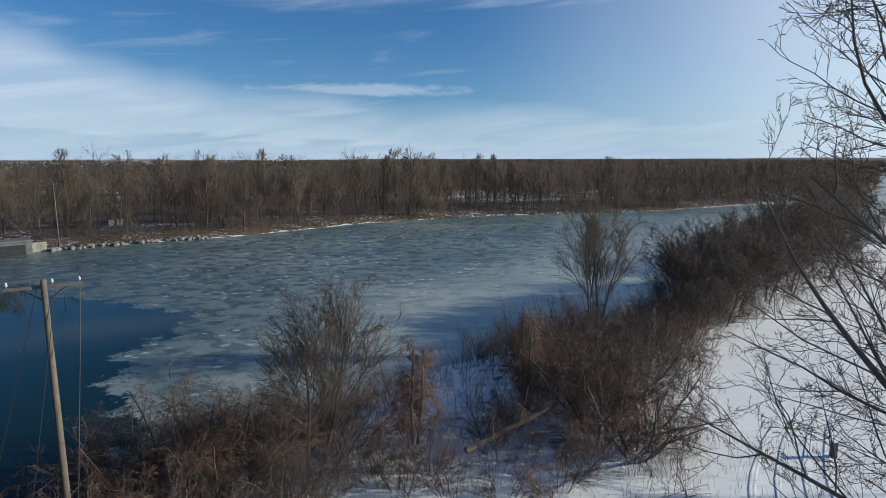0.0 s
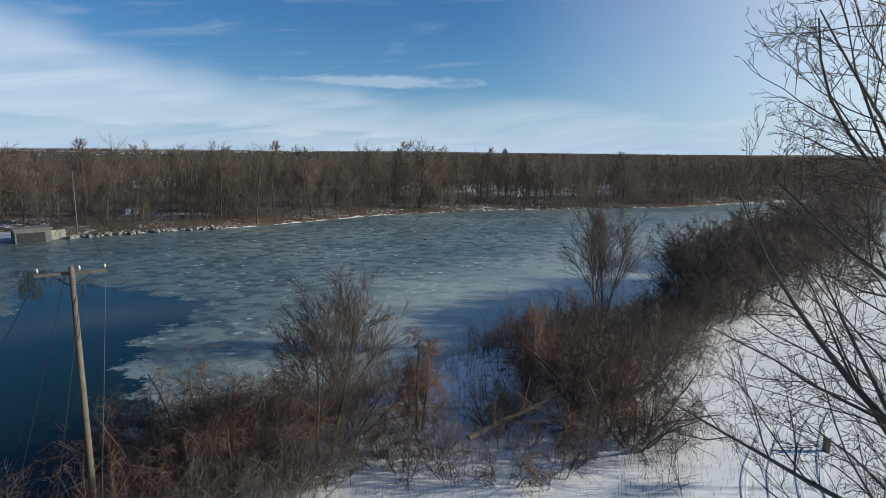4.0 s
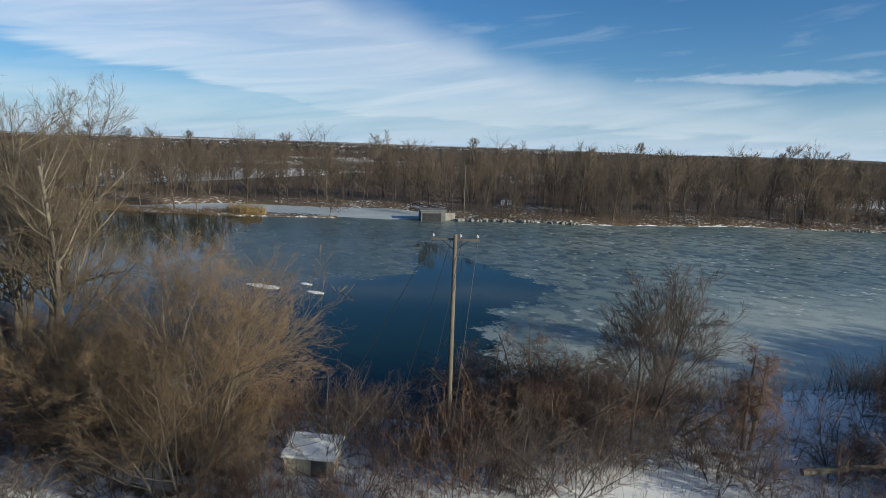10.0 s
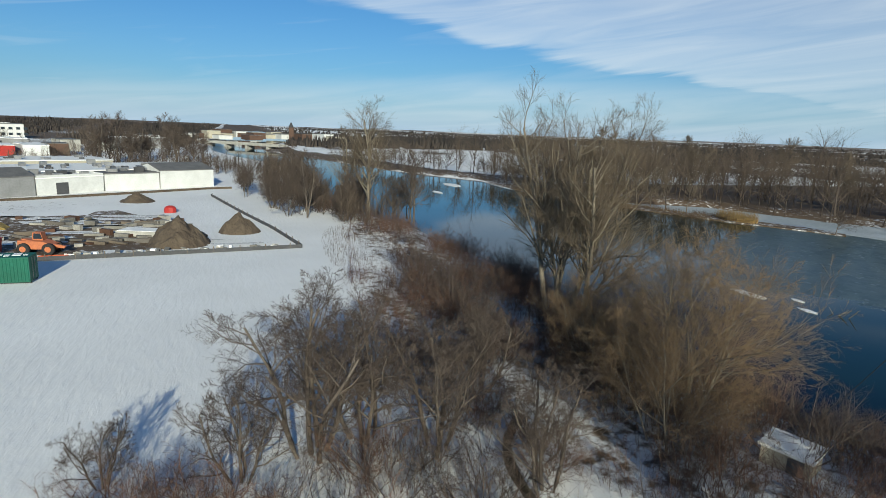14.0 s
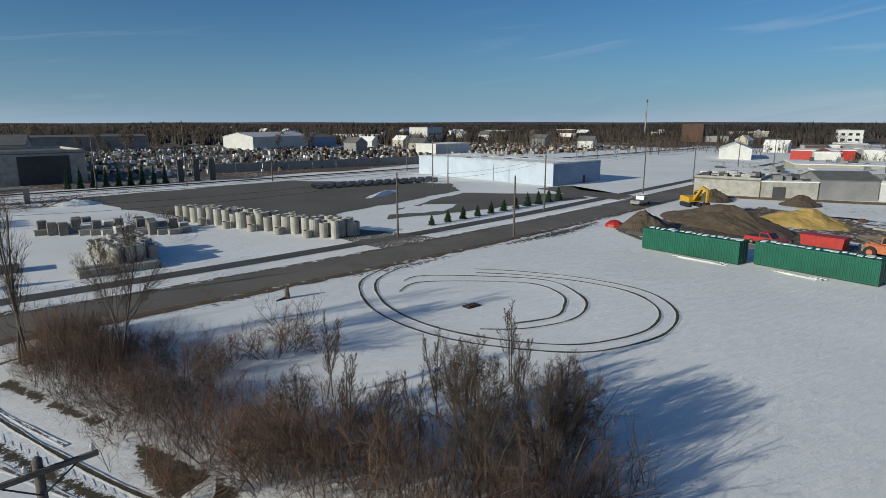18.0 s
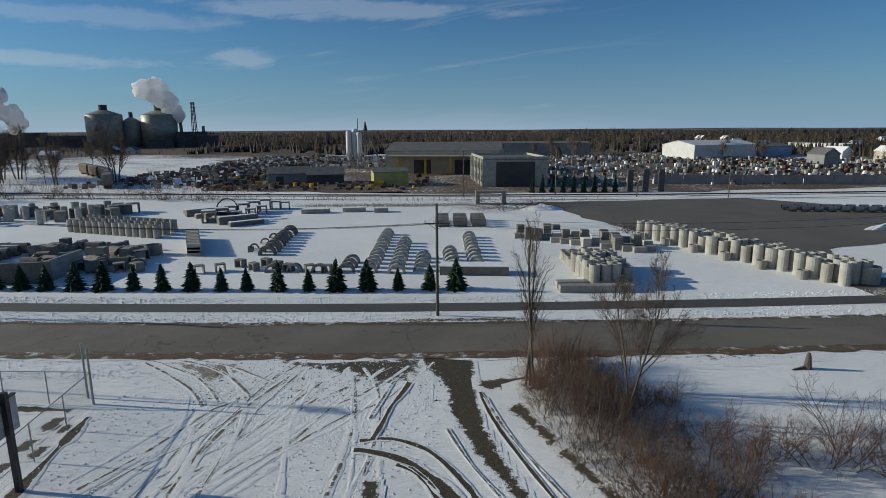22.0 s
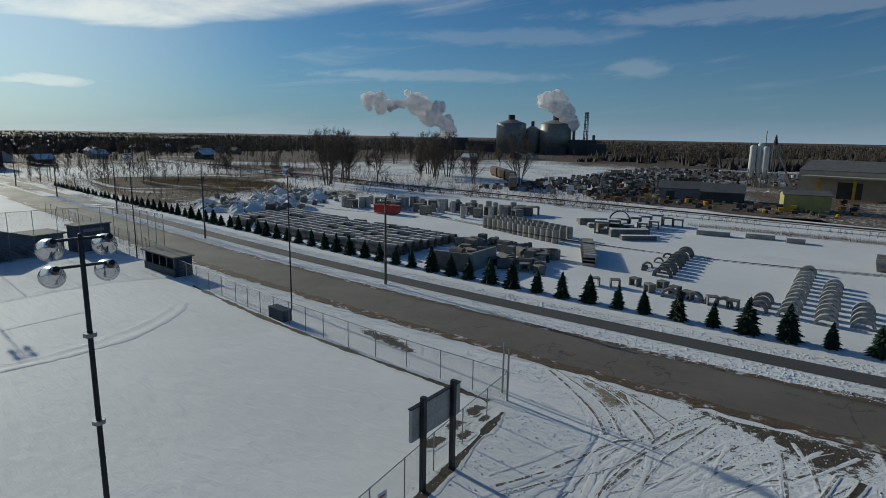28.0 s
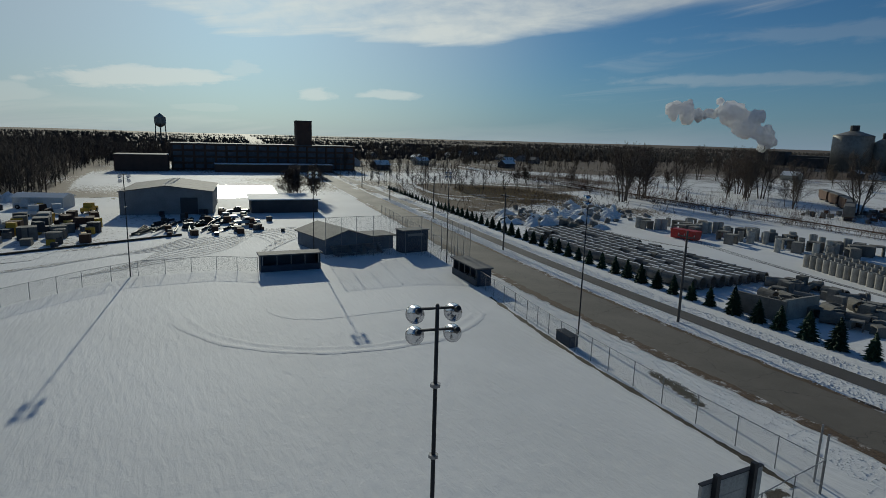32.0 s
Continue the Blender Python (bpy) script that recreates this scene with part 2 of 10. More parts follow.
CONCRETE_DARK = mat("weathered_concrete", (0.24, 0.226, 0.20), (0.145, 0.135, 0.12), 0.88, scale=0.7, fine_scale=6, vary=0.2)
CONCRETE_PALE = mat("pale_concrete", (0.44, 0.425, 0.385), (0.29, 0.28, 0.25), 0.85, scale=0.7, fine_scale=6, vary=0.1)
POLE_WOOD = mat("weathered_pole_wood", (0.17, 0.138, 0.105), (0.10, 0.08, 0.062), 0.9, scale=0.8, fine_scale=9, bump=0.4)
POLE_GREY = mat("grey_pole_wood", (0.14, 0.125, 0.11), (0.085, 0.075, 0.066), 0.9, scale=0.8, fine_scale=9, bump=0.4)
STEEL = mat("galvanised_steel", (0.34, 0.34, 0.34), (0.22, 0.22, 0.225), 0.45, 0.7, scale=2, fine_scale=12, bump=0.05)
DARK_STEEL = mat("dark_steel", (0.045, 0.045, 0.05), (0.025, 0.025, 0.028), 0.5, 0.3, scale=2, fine_scale=9, bump=0.05)
CHROME = mat("lamp_reflector", (0.75, 0.75, 0.76), (0.6, 0.6, 0.62), 0.18, 1.0, scale=3, fine_scale=10, bump=0.02)
WHITE_PAINT = mat("white_metal_cladding", (0.66, 0.66, 0.64), (0.54, 0.54, 0.52), 0.6, scale=0.3, fine_scale=3, bump=0.05)
BLUE_PAINT = mat("pale_blue_cladding", (0.24, 0.33, 0.47), (0.20, 0.28, 0.40), 0.6, scale=0.3, fine_scale=3, bump=0.05)
GREEN_PAINT = mat("green_container_paint", (0.010, 0.115, 0.072), (0.008, 0.085, 0.052), 0.55, scale=0.6, fine_scale=4, bump=0.05)
RED_PAINT = mat("red_machine_paint", (0.46, 0.035, 0.028), (0.32, 0.03, 0.025), 0.5, scale=1, fine_scale=6, bump=0.05)
ORANGE_PAINT = mat("orange_machine_paint", (0.52, 0.17, 0.07), (0.36, 0.12, 0.06), 0.55, scale=1, fine_scale=6, bump=0.05)
YELLOW_PAINT = mat("yellow_machine_paint", (0.62, 0.36, 0.03), (0.46, 0.27, 0.03), 0.5, scale=1, fine_scale=6, bump=0.05)
YELLOW_SHED = mat("yellow_green_cladding", (0.42, 0.40, 0.14), (0.33, 0.31, 0.12), 0.7, scale=0.4, fine_scale=3, bump=0.05)
NAVY_PAINT = mat("navy_painted_board", (0.035, 0.055, 0.085), (0.025, 0.04, 0.06), 0.6, scale=0.6, fine_scale=5, bump=0.08)
SLATE_BLUE = mat("slate_blue_siding", (0.11, 0.15, 0.20), (0.08, 0.11, 0.15), 0.65, scale=0.6, fine_scale=5, bump=0.08)
BEIGE = mat("beige_cladding", (0.46, 0.42, 0.33), (0.36, 0.33, 0.26), 0.7, scale=0.3, fine_scale=3, bump=0.05)
HALL_CLAD = mat("blue_white_cladding", (0.47, 0.54, 0.62), (0.40, 0.46, 0.53), 0.6, scale=0.3, fine_scale=3, bump=0.05)
GREY_CLAD = mat("grey_cladding", (0.27, 0.27, 0.27), (0.20, 0.20, 0.20), 0.65, scale=0.3, fine_scale=3, bump=0.05)
DARK_CLAD = mat("dark_cladding", (0.075, 0.075, 0.08), (0.05, 0.05, 0.052), 0.7, scale=0.3, fine_scale=3, bump=0.05)
BRICK = mat("brown_brick", (0.12, 0.072, 0.052), (0.085, 0.052, 0.04), 0.9, scale=0.4, fine_scale=8, bump=0.1)
ROOF_GREY = mat("grey_roofing", (0.17, 0.165, 0.16), (0.11, 0.11, 0.108), 0.8, scale=0.4, fine_scale=4, bump=0.1)
RUST = mat("rusted_steel", (0.125, 0.066, 0.042), (0.075, 0.044, 0.032), 0.85, 0.2, scale=0.5, fine_scale=5, bump=0.1)
RUBBER = mat("tyre_rubber", (0.022, 0.022, 0.022), (0.03, 0.03, 0.03), 0.85, fine_scale=20, bump=0.1)
GLASS_DARK = mat("window_glass", (0.03, 0.04, 0.05), (0.02, 0.028, 0.035), 0.15, scale=0.3, fine_scale=2, bump=0, spec=0.6)
CABLE = mat("cable", (0.02, 0.02, 0.02), (0.03, 0.03, 0.03), 0.6, bump=0)
PORCELAIN = mat("insulator_porcelain", (0.55, 0.54, 0.52), (0.45, 0.44, 0.42), 0.25, bump=0)
EARTH = mat("dark_earth", (0.070, 0.052, 0.038), (0.115, 0.088, 0.062), 0.95, scale=0.5, fine_scale=4, bump=0.9)
SAND = mat("yellow_sand", (0.42, 0.29, 0.09), (0.33, 0.23, 0.08), 0.95, scale=0.5, fine_scale=4, bump=0.5)
TANK = mat("stained_tank_steel", (0.34, 0.315, 0.27), (0.20, 0.185, 0.16), 0.5, 0.2, scale=0.05, fine_scale=0.4, bump=0.02)


def ground_material(name, snow_bias, zone=False):
    """Wind-packed snow with weeds and earth that break through it; zone: where the mesh's attribute says that the ground is rough."""
    m = bpy.data.materials.new(name)
    m.use_nodes = True
    t = m.node_tree
    s = t.nodes["Principled BSDF"]
    co = node(t, "ShaderNodeTexCoord").outputs["Object"]
    n1, n2, n3 = noise_node(t, co, 0.05, 5, 0.6), noise_node(t, co, 0.9, 6, 0.65), noise_node(t, co, 6.0, 4, 0.6)
    n4 = noise_node(t, co, 0.012, 4, 0.6)
    snow = mix_rgb(t, ramp(t, n1, 0.3, 0.7), (0.885, 0.875, 0.85), (0.80, 0.79, 0.765))
    soil = mix_rgb(t, ramp(t, n3, 0.35, 0.65), (0.17, 0.115, 0.07), (0.085, 0.058, 0.04))
    soil = mix_rgb(t, ramp(t, n1, 0.4, 0.6), soil, (0.125, 0.088, 0.055))
    q = math_node(t, "ADD", math_node(t, "MULTIPLY_ADD", n2, 0.62, math_node(t, "MULTIPLY", n1, 0.3)), math_node(t, "MULTIPLY", n4, 0.25))
    if zone:
        at_ = node(t, "ShaderNodeAttribute", attribute_name="zone")
        q = math_node(t, "MULTIPLY_ADD", at_.outputs["Fac"], 0.33, q)
    bare = ramp(t, q, 0.86 + snow_bias, 0.98 + snow_bias)
    t.links.new(mix_rgb(t, bare, snow, soil), s.inputs["Base Color"])
    s.inputs["Roughness"].default_value = 0.75
    s.inputs["Specular IOR Level"].default_value = 0.25
    bp = node(t, "ShaderNodeBump")
    bp.inputs["Strength"].default_value, bp.inputs["Distance"].default_value = 0.55, 0.12
    drift = node(t, "ShaderNodeMapping")  # low ripples across the wind
    drift.inputs["Rotation"].default_value, drift.inputs["Scale"].default_value = (0, 0, radians(38)), (0.32, 1.5, 1)
    t.links.new(co, drift.inputs[0])
    n5 = noise_node(t, drift.outputs[0], 1.1, 3, 0.55, 0.3)
    relief = math_node(t, "ADD", math_node(t, "MULTIPLY", n2, 0.7), math_node(t, "MULTIPLY", n3, 0.3))
    t.links.new(math_node(t, "MULTIPLY_ADD", n5, 1.5, relief), bp.inputs["Height"])
    t.links.new(bp.outputs[0], s.inputs["Normal"])
    return m


SNOW = ground_material("snow", 0.0, True)
SNOW_CLEAN = ground_material("packed_snow", 0.16)
SLUSH = ground_material("muddy_snow", -0.24)
MUD = ground_material("wet_mud", -0.42)
YARD = ground_material("trampled_yard", -0.42)


def soft_material(name, a, b, amount):
    """Bare earth that shows through snow, ragged towards the rim that the mesh's attribute names."""
    m = bpy.data.materials.new(name)
    m.use_nodes = True
    t = m.node_tree
    s = t.nodes["Principled BSDF"]
    co = node(t, "ShaderNodeTexCoord").outputs["Object"]
    n1, n2, n3 = noise_node(t, co, 0.05, 5, 0.6), noise_node(t, co, 1.6, 6, 0.7), noise_node(t, co, 7.0, 4, 0.65)
    snow = mix_rgb(t, ramp(t, n1, 0.3, 0.7), (0.885, 0.875, 0.85), (0.80, 0.79, 0.765))
    soil = mix_rgb(t, ramp(t, n3, 0.35, 0.65), a, b)
    rim = node(t, "ShaderNodeAttribute", attribute_name="rim").outputs["Fac"]
    q = math_node(t, "ADD", math_node(t, "MULTIPLY_ADD", n2, 1.1, math_node(t, "MULTIPLY", n3, 0.5)), math_node(t, "MULTIPLY", rim, 0.75))
    bare = math_node(t, "MULTIPLY", ramp(t, q, 1.16 - amount, 1.30 - amount), ramp(t, rim, 0.02, 0.2))
    t.links.new(mix_rgb(t, bare, snow, soil), s.inputs["Base Color"])
    s.inputs["Roughness"].default_value = 0.75
    s.inputs["Specular IOR Level"].default_value = 0.25
    bp = node(t, "ShaderNodeBump")
    bp.inputs["Strength"].default_value, bp.inputs["Distance"].default_value = 0.8, 0.12
    t.links.new(math_node(t, "ADD", math_node(t, "MULTIPLY", n2, 0.7), math_node(t, "MULTIPLY", n3, 0.4)), bp.inputs["Height"])
    t.links.new(bp.outputs[0], s.inputs["Normal"])
    return m


RUT = soft_material("muddy_rut", (0.055, 0.047, 0.030), (0.10, 0.082, 0.050), 0.02)
RUT_THIN = soft_material("thawed_streak", (0.12, 0.10, 0.075), (0.20, 0.17, 0.13), -0.27)
CHURNED = soft_material("churned_snow", (0.065, 0.054, 0.038), (0.12, 0.098, 0.066), 0.0)


SNOW_FILM = soft_material("trodden_snow_film", (0.62, 0.62, 0.62), (0.42, 0.40, 0.37), -0.08)
ORANGE_NET = mat("orange_net", (0.62, 0.13, 0.05), (0.48, 0.10, 0.04), 0.7, scale=1.5, fine_scale=9, bump=0.3)
TURNED = soft_material("tan_mud_film", (0.20, 0.165, 0.12), (0.34, 0.29, 0.22), -0.12)
MARSH = soft_material("marsh_ground", (0.105, 0.068, 0.040), (0.17, 0.112, 0.062), 0.0)


def asphalt_material(name, a, b, crack=True, snow=0.0):
    m = bpy.data.materials.new(name)
    m.use_nodes = True
    t = m.node_tree
    s = t.nodes["Principled BSDF"]
    co = node(t, "ShaderNodeTexCoord").outputs["Object"]
    n1, n2, n3 = noise_node(t, co, 0.12, 5, 0.6), noise_node(t, co, 1.2, 5, 0.65), noise_node(t, co, 22.0, 3, 0.6)
    col = mix_rgb(t, ramp(t, n1, 0.35, 0.65), a, b)
    col = mix_rgb(t, math_node(t, "MULTIPLY", ramp(t, n3, 0.4, 0.7), 0.35), col, tuple(v * 1.5 for v in a))
    if crack:
        vo = node(t, "ShaderNodeTexVoronoi", feature="DISTANCE_TO_EDGE")
        vo.inputs["Scale"].default_value = 0.16
        wob = node(t, "ShaderNodeVectorMath", operation="MULTIPLY_ADD")
        nv = node(t, "ShaderNodeTexNoise")
        nv.inputs["Scale"].default_value = 0.7
        t.links.new(co, nv.inputs["Vector"])
        t.links.new(nv.outputs["Color"], wob.inputs[0])
        wob.inputs[1].default_value = (2, 2, 2)
        t.links.new(co, wob.inputs[2])
        t.links.new(wob.outputs[0], vo.inputs["Vector"])
        crack_ = math_node(t, "MULTIPLY", math_node(t, "SUBTRACT", 1.0, ramp(t, vo.outputs[0], 0.003, 0.012)), ramp(t, n1, 0.36, 0.62))
        col = mix_rgb(t, math_node(t, "MULTIPLY", crack_, 0.6), col, (0.045, 0.041, 0.036))
        col = mix_rgb(t, math_node(t, "MULTIPLY", ramp(t, n2, 0.5, 0.72), 0.3), col, (0.20, 0.175, 0.14))
    if snow:
        col = mix_rgb(t, ramp(t, math_node(t, "MULTIPLY_ADD", n2, 0.6, math_node(t, "MULTIPLY", n1, 0.5)), 0.72 - snow, 0.84 - snow), col, (0.74, 0.75, 0.77))
    t.links.new(col, s.inputs["Base Color"])
    t.links.new(math_node(t, "MULTIPLY_ADD", n1, 0.3, 0.62, clamp=True), s.inputs["Roughness"])
    bp = node(t, "ShaderNodeBump")
    bp.inputs["Strength"].default_value, bp.inputs["Distance"].default_value = 0.25, 0.02
    t.links.new(n3, bp.inputs["Height"])
    t.links.new(bp.outputs[0], s.inputs["Normal"])
    return m


ASPHALT = asphalt_material("old_asphalt", (0.165, 0.142, 0.112), (0.122, 0.106, 0.085))
ASPHALT_DARK = asphalt_material("path_asphalt", (0.085, 0.078, 0.07), (0.06, 0.055, 0.05), False, 0.0)
WET = mat("wet_asphalt", (0.06, 0.058, 0.055), (0.09, 0.085, 0.08), 0.30, scale=0.1, fine_scale=2, bump=0.05, spec=0.8)
LOT = asphalt_material("lot_asphalt", (0.105, 0.090, 0.070), (0.135, 0.116, 0.092), False, 0.0)


def river_material():
    """Grey-green river ice with flakes and dark patches; the mesh's attributes say where the water is open, the ice thin or its rim pale."""
    m = bpy.data.materials.new("river_ice_and_water")
    m.use_nodes = True
    t = m.node_tree
    s = t.nodes["Principled BSDF"]
    co = node(t, "ShaderNodeTexCoord").outputs["Object"]
    sp = node(t, "ShaderNodeSeparateXYZ")
    t.links.new(co, sp.inputs[0])
    X, Y = sp.outputs[0], sp.outputs[1]
    n1, n2, n3 = noise_node(t, co, 0.035, 5, 0.6, 0.4), noise_node(t, co, 0.30, 6, 0.62, 0.3), noise_node(t, co, 2.2, 5, 0.65)
    offing = node(t, "ShaderNodeAttribute", attribute_name="offing").outputs["Fac"]  # metres from the open water, negative inside it
    thin = node(t, "ShaderNodeAttribute", attribute_name="thin").outputs["Fac"]
    ice = mix_rgb(t, ramp(t, n1, 0.35, 0.65), (0.138, 0.182, 0.166), (0.262, 0.296, 0.256))
    dk = node(t, "ShaderNodeMapping")
    dk.inputs["Scale"].default_value, dk.inputs["Rotation"].default_value = (0.8, 1.1, 1), (0, 0, radians(22))
    t.links.new(co, dk.inputs[0])
    n5 = noise_node(t, dk.outputs[0], 0.42, 6, 0.66, 0.2)
    ice = mix_rgb(t, math_node(t, "MULTIPLY", ramp(t, n5, 0.47, 0.57), 0.8), ice, (0.036, 0.062, 0.076))
    ice = mix_rgb(t, math_node(t, "MULTIPLY", thin, math_node(t, "MULTIPLY_ADD", n2, -0.8, 1.12, clamp=True)), ice, (0.022, 0.046, 0.052))
    st = node(t, "ShaderNodeMapping")
    st.inputs["Scale"].default_value = (1.0, 1.25, 1)
    st.inputs["Rotation"].default_value = (0, 0, radians(25))
    t.links.new(co, st.inputs[0])
    vo = node(t, "ShaderNodeTexVoronoi")
    vo.inputs["Scale"].default_value = 0.45
    t.links.new(st.outputs[0], vo.inputs["Vector"])
    fl = math_node(t, "MULTIPLY", math_node(t, "SUBTRACT", 1.0, ramp(t, vo.outputs["Distance"], 0.10, 0.24)), ramp(t, n2, 0.42, 0.52))
    fl = math_node(t, "MULTIPLY", fl, math_node(t, "MULTIPLY_ADD", thin, -0.7, 1.0))
    ice = mix_rgb(t, math_node(t, "MULTIPLY", fl, 0.85), ice, (0.60, 0.63, 0.62))
    # crushed ice and frost, mostly away from the thin reach
    fr = math_node(t, "MULTIPLY", ramp(t, n3, 0.56, 0.70), ramp(t, n2, 0.40, 0.55))
    ice = mix_rgb(t, math_node(t, "MULTIPLY", fr, 0.5), ice, (0.42, 0.46, 0.45))
    # a frosted shelf along the near bank downstream, swept into ridges
    sw = node(t, "ShaderNodeMapping")
    sw.inputs["Scale"].default_value, sw.inputs["Rotation"].default_value = (0.16, 1.5, 1), (0, 0, radians(-32))
    t.links.new(co, sw.inputs[0])
    n4 = noise_node(t, sw.outputs[0], 0.9, 5, 0.6, 0.6)
    shelf = math_node(t, "MULTIPLY", ramp(t, math_node(t, "MULTIPLY_ADD", n1, 26.0, X), -6.0, 26.0), math_node(t, "SUBTRACT", 1.0, ramp(t, math_node(t, "MULTIPLY_ADD", X, -0.62, math_node(t, "MULTIPLY_ADD", n2, 14.0, Y)), 52.0, 104.0)))
    ice = mix_rgb(t, math_node(t, "MULTIPLY", shelf, math_node(t, "MULTIPLY_ADD", n4, 1.3, 0.16, clamp=True)), ice, (0.50, 0.53, 0.47))
    brim = math_node(t, "MULTIPLY", math_node(t, "SUBTRACT", 1.0, ramp(t, offing, 0.8, 4.5)), math_node(t, "SUBTRACT", 1.0, ramp(t, Y, 38.0, 62.0)))
    ice = mix_rgb(t, math_node(t, "MULTIPLY", brim, 0.7), ice, (0.40, 0.43, 0.41))
    ragged_ = math_node(t, "ADD", offing, math_node(t, "MULTIPLY_ADD", math_node(t, "SUBTRACT", n2, 0.5), 11.0, math_node(t, "MULTIPLY", math_node(t, "SUBTRACT", n3, 0.5), 3.0)))
    mask = ramp(t, ragged_, -0.3, 0.9)
    t.links.new(mix_rgb(t, mask, (0.006, 0.019, 0.016), ice), s.inputs["Base Color"])
    t.links.new(math_node(t, "MULTIPLY_ADD", mask, math_node(t, "MULTIPLY_ADD", n2, 0.22, 0.16), 0.05), s.inputs["Roughness"])
    s.inputs["IOR"].default_value = 1.33
    t.links.new(math_node(t, "MULTIPLY_ADD", mask, 0.10, 0.26), s.inputs["Specular IOR Level"])
    bp = node(t, "ShaderNodeBump")
    bp.inputs["Strength"].default_value, bp.inputs["Distance"].default_value = 0.10, 0.05
    t.links.new(math_node(t, "ADD", math_node(t, "MULTIPLY", n3, math_node(t, "MULTIPLY_ADD", mask, 0.6, 0.10)), fl), bp.inputs["Height"])
    t.links.new(bp.outputs[0], s.inputs["Normal"])
    return m


RIVER = river_material()


def mesh_fence_material():
    """Diamond wire mesh, seen as wire and gap."""
    m = bpy.data.materials.new("chain_link_wire")
    m.use_nodes = True
    t = m.node_tree
    s = t.nodes["Principled BSDF"]
    s.inputs["Base Color"].default_value = (0.25, 0.25, 0.25, 1)
    s.inputs["Metallic"].default_value, s.inputs["Roughness"].default_value = 0.7, 0.5
    sp = node(t, "ShaderNodeSeparateXYZ")
    t.links.new(node(t, "ShaderNodeTexCoord").outputs["UV"], sp.inputs[0])
    a = math_node(t, "FRACT", math_node(t, "MULTIPLY", math_node(t, "ADD", sp.outputs[0], sp.outputs[1]), 11.0))
    b = math_node(t, "FRACT", math_node(t, "MULTIPLY", math_node(t, "SUBTRACT", sp.outputs[0], sp.outputs[1]), 11.0))
    wire = math_node(t, "MINIMUM", a, b)
    hit = math_node(t, "LESS_THAN", wire, 0.07)
    mx = node(t, "ShaderNodeMixShader")
    t.links.new(hit, mx.inputs[0])
    t.links.new(node(t, "ShaderNodeBsdfTransparent").outputs[0], mx.inputs[1])
    t.links.new(s.outputs[0], mx.inputs[2])
    t.links.new(mx.outputs[0], t.nodes["Material Output"].inputs[0])
    return m


WIRE_MESH = mesh_fence_material()
INLET = mat("grey_snowy_ice", (0.46, 0.49, 0.50), (0.30, 0.335, 0.345), 0.6, scale=0.08, fine_scale=0.9, bump=0.1)
PALE_PANE = mat("dusty_factory_pane", (0.085, 0.10, 0.125), (0.05, 0.06, 0.075), 0.35, scale=0.15, fine_scale=0.6, bump=0)

# ---- tools for building ----


def mesh_np(name, verts, quads, tris=()):
    """A mesh from arrays of points and of faces with four or three corners."""
    me = bpy.data.meshes.new(name)
    n, f, g = len(verts), len(quads), len(tris)
    me.vertices.add(n)
    me.vertices.foreach_set("co", np.asarray(verts, np.float32).ravel())
    me.loops.add(f * 4 + g * 3)
    me.loops.foreach_set("vertex_index", np.concatenate([np.asarray(quads, np.int32).ravel(), np.asarray(tris, np.int32).ravel()]))
    me.polygons.add(f + g)
    me.polygons.foreach_set("loop_start", np.concatenate([np.arange(f, dtype=np.int32) * 4, f * 4 + np.arange(g, dtype=np.int32) * 3]))
    me.update(calc_edges=True)
    return me


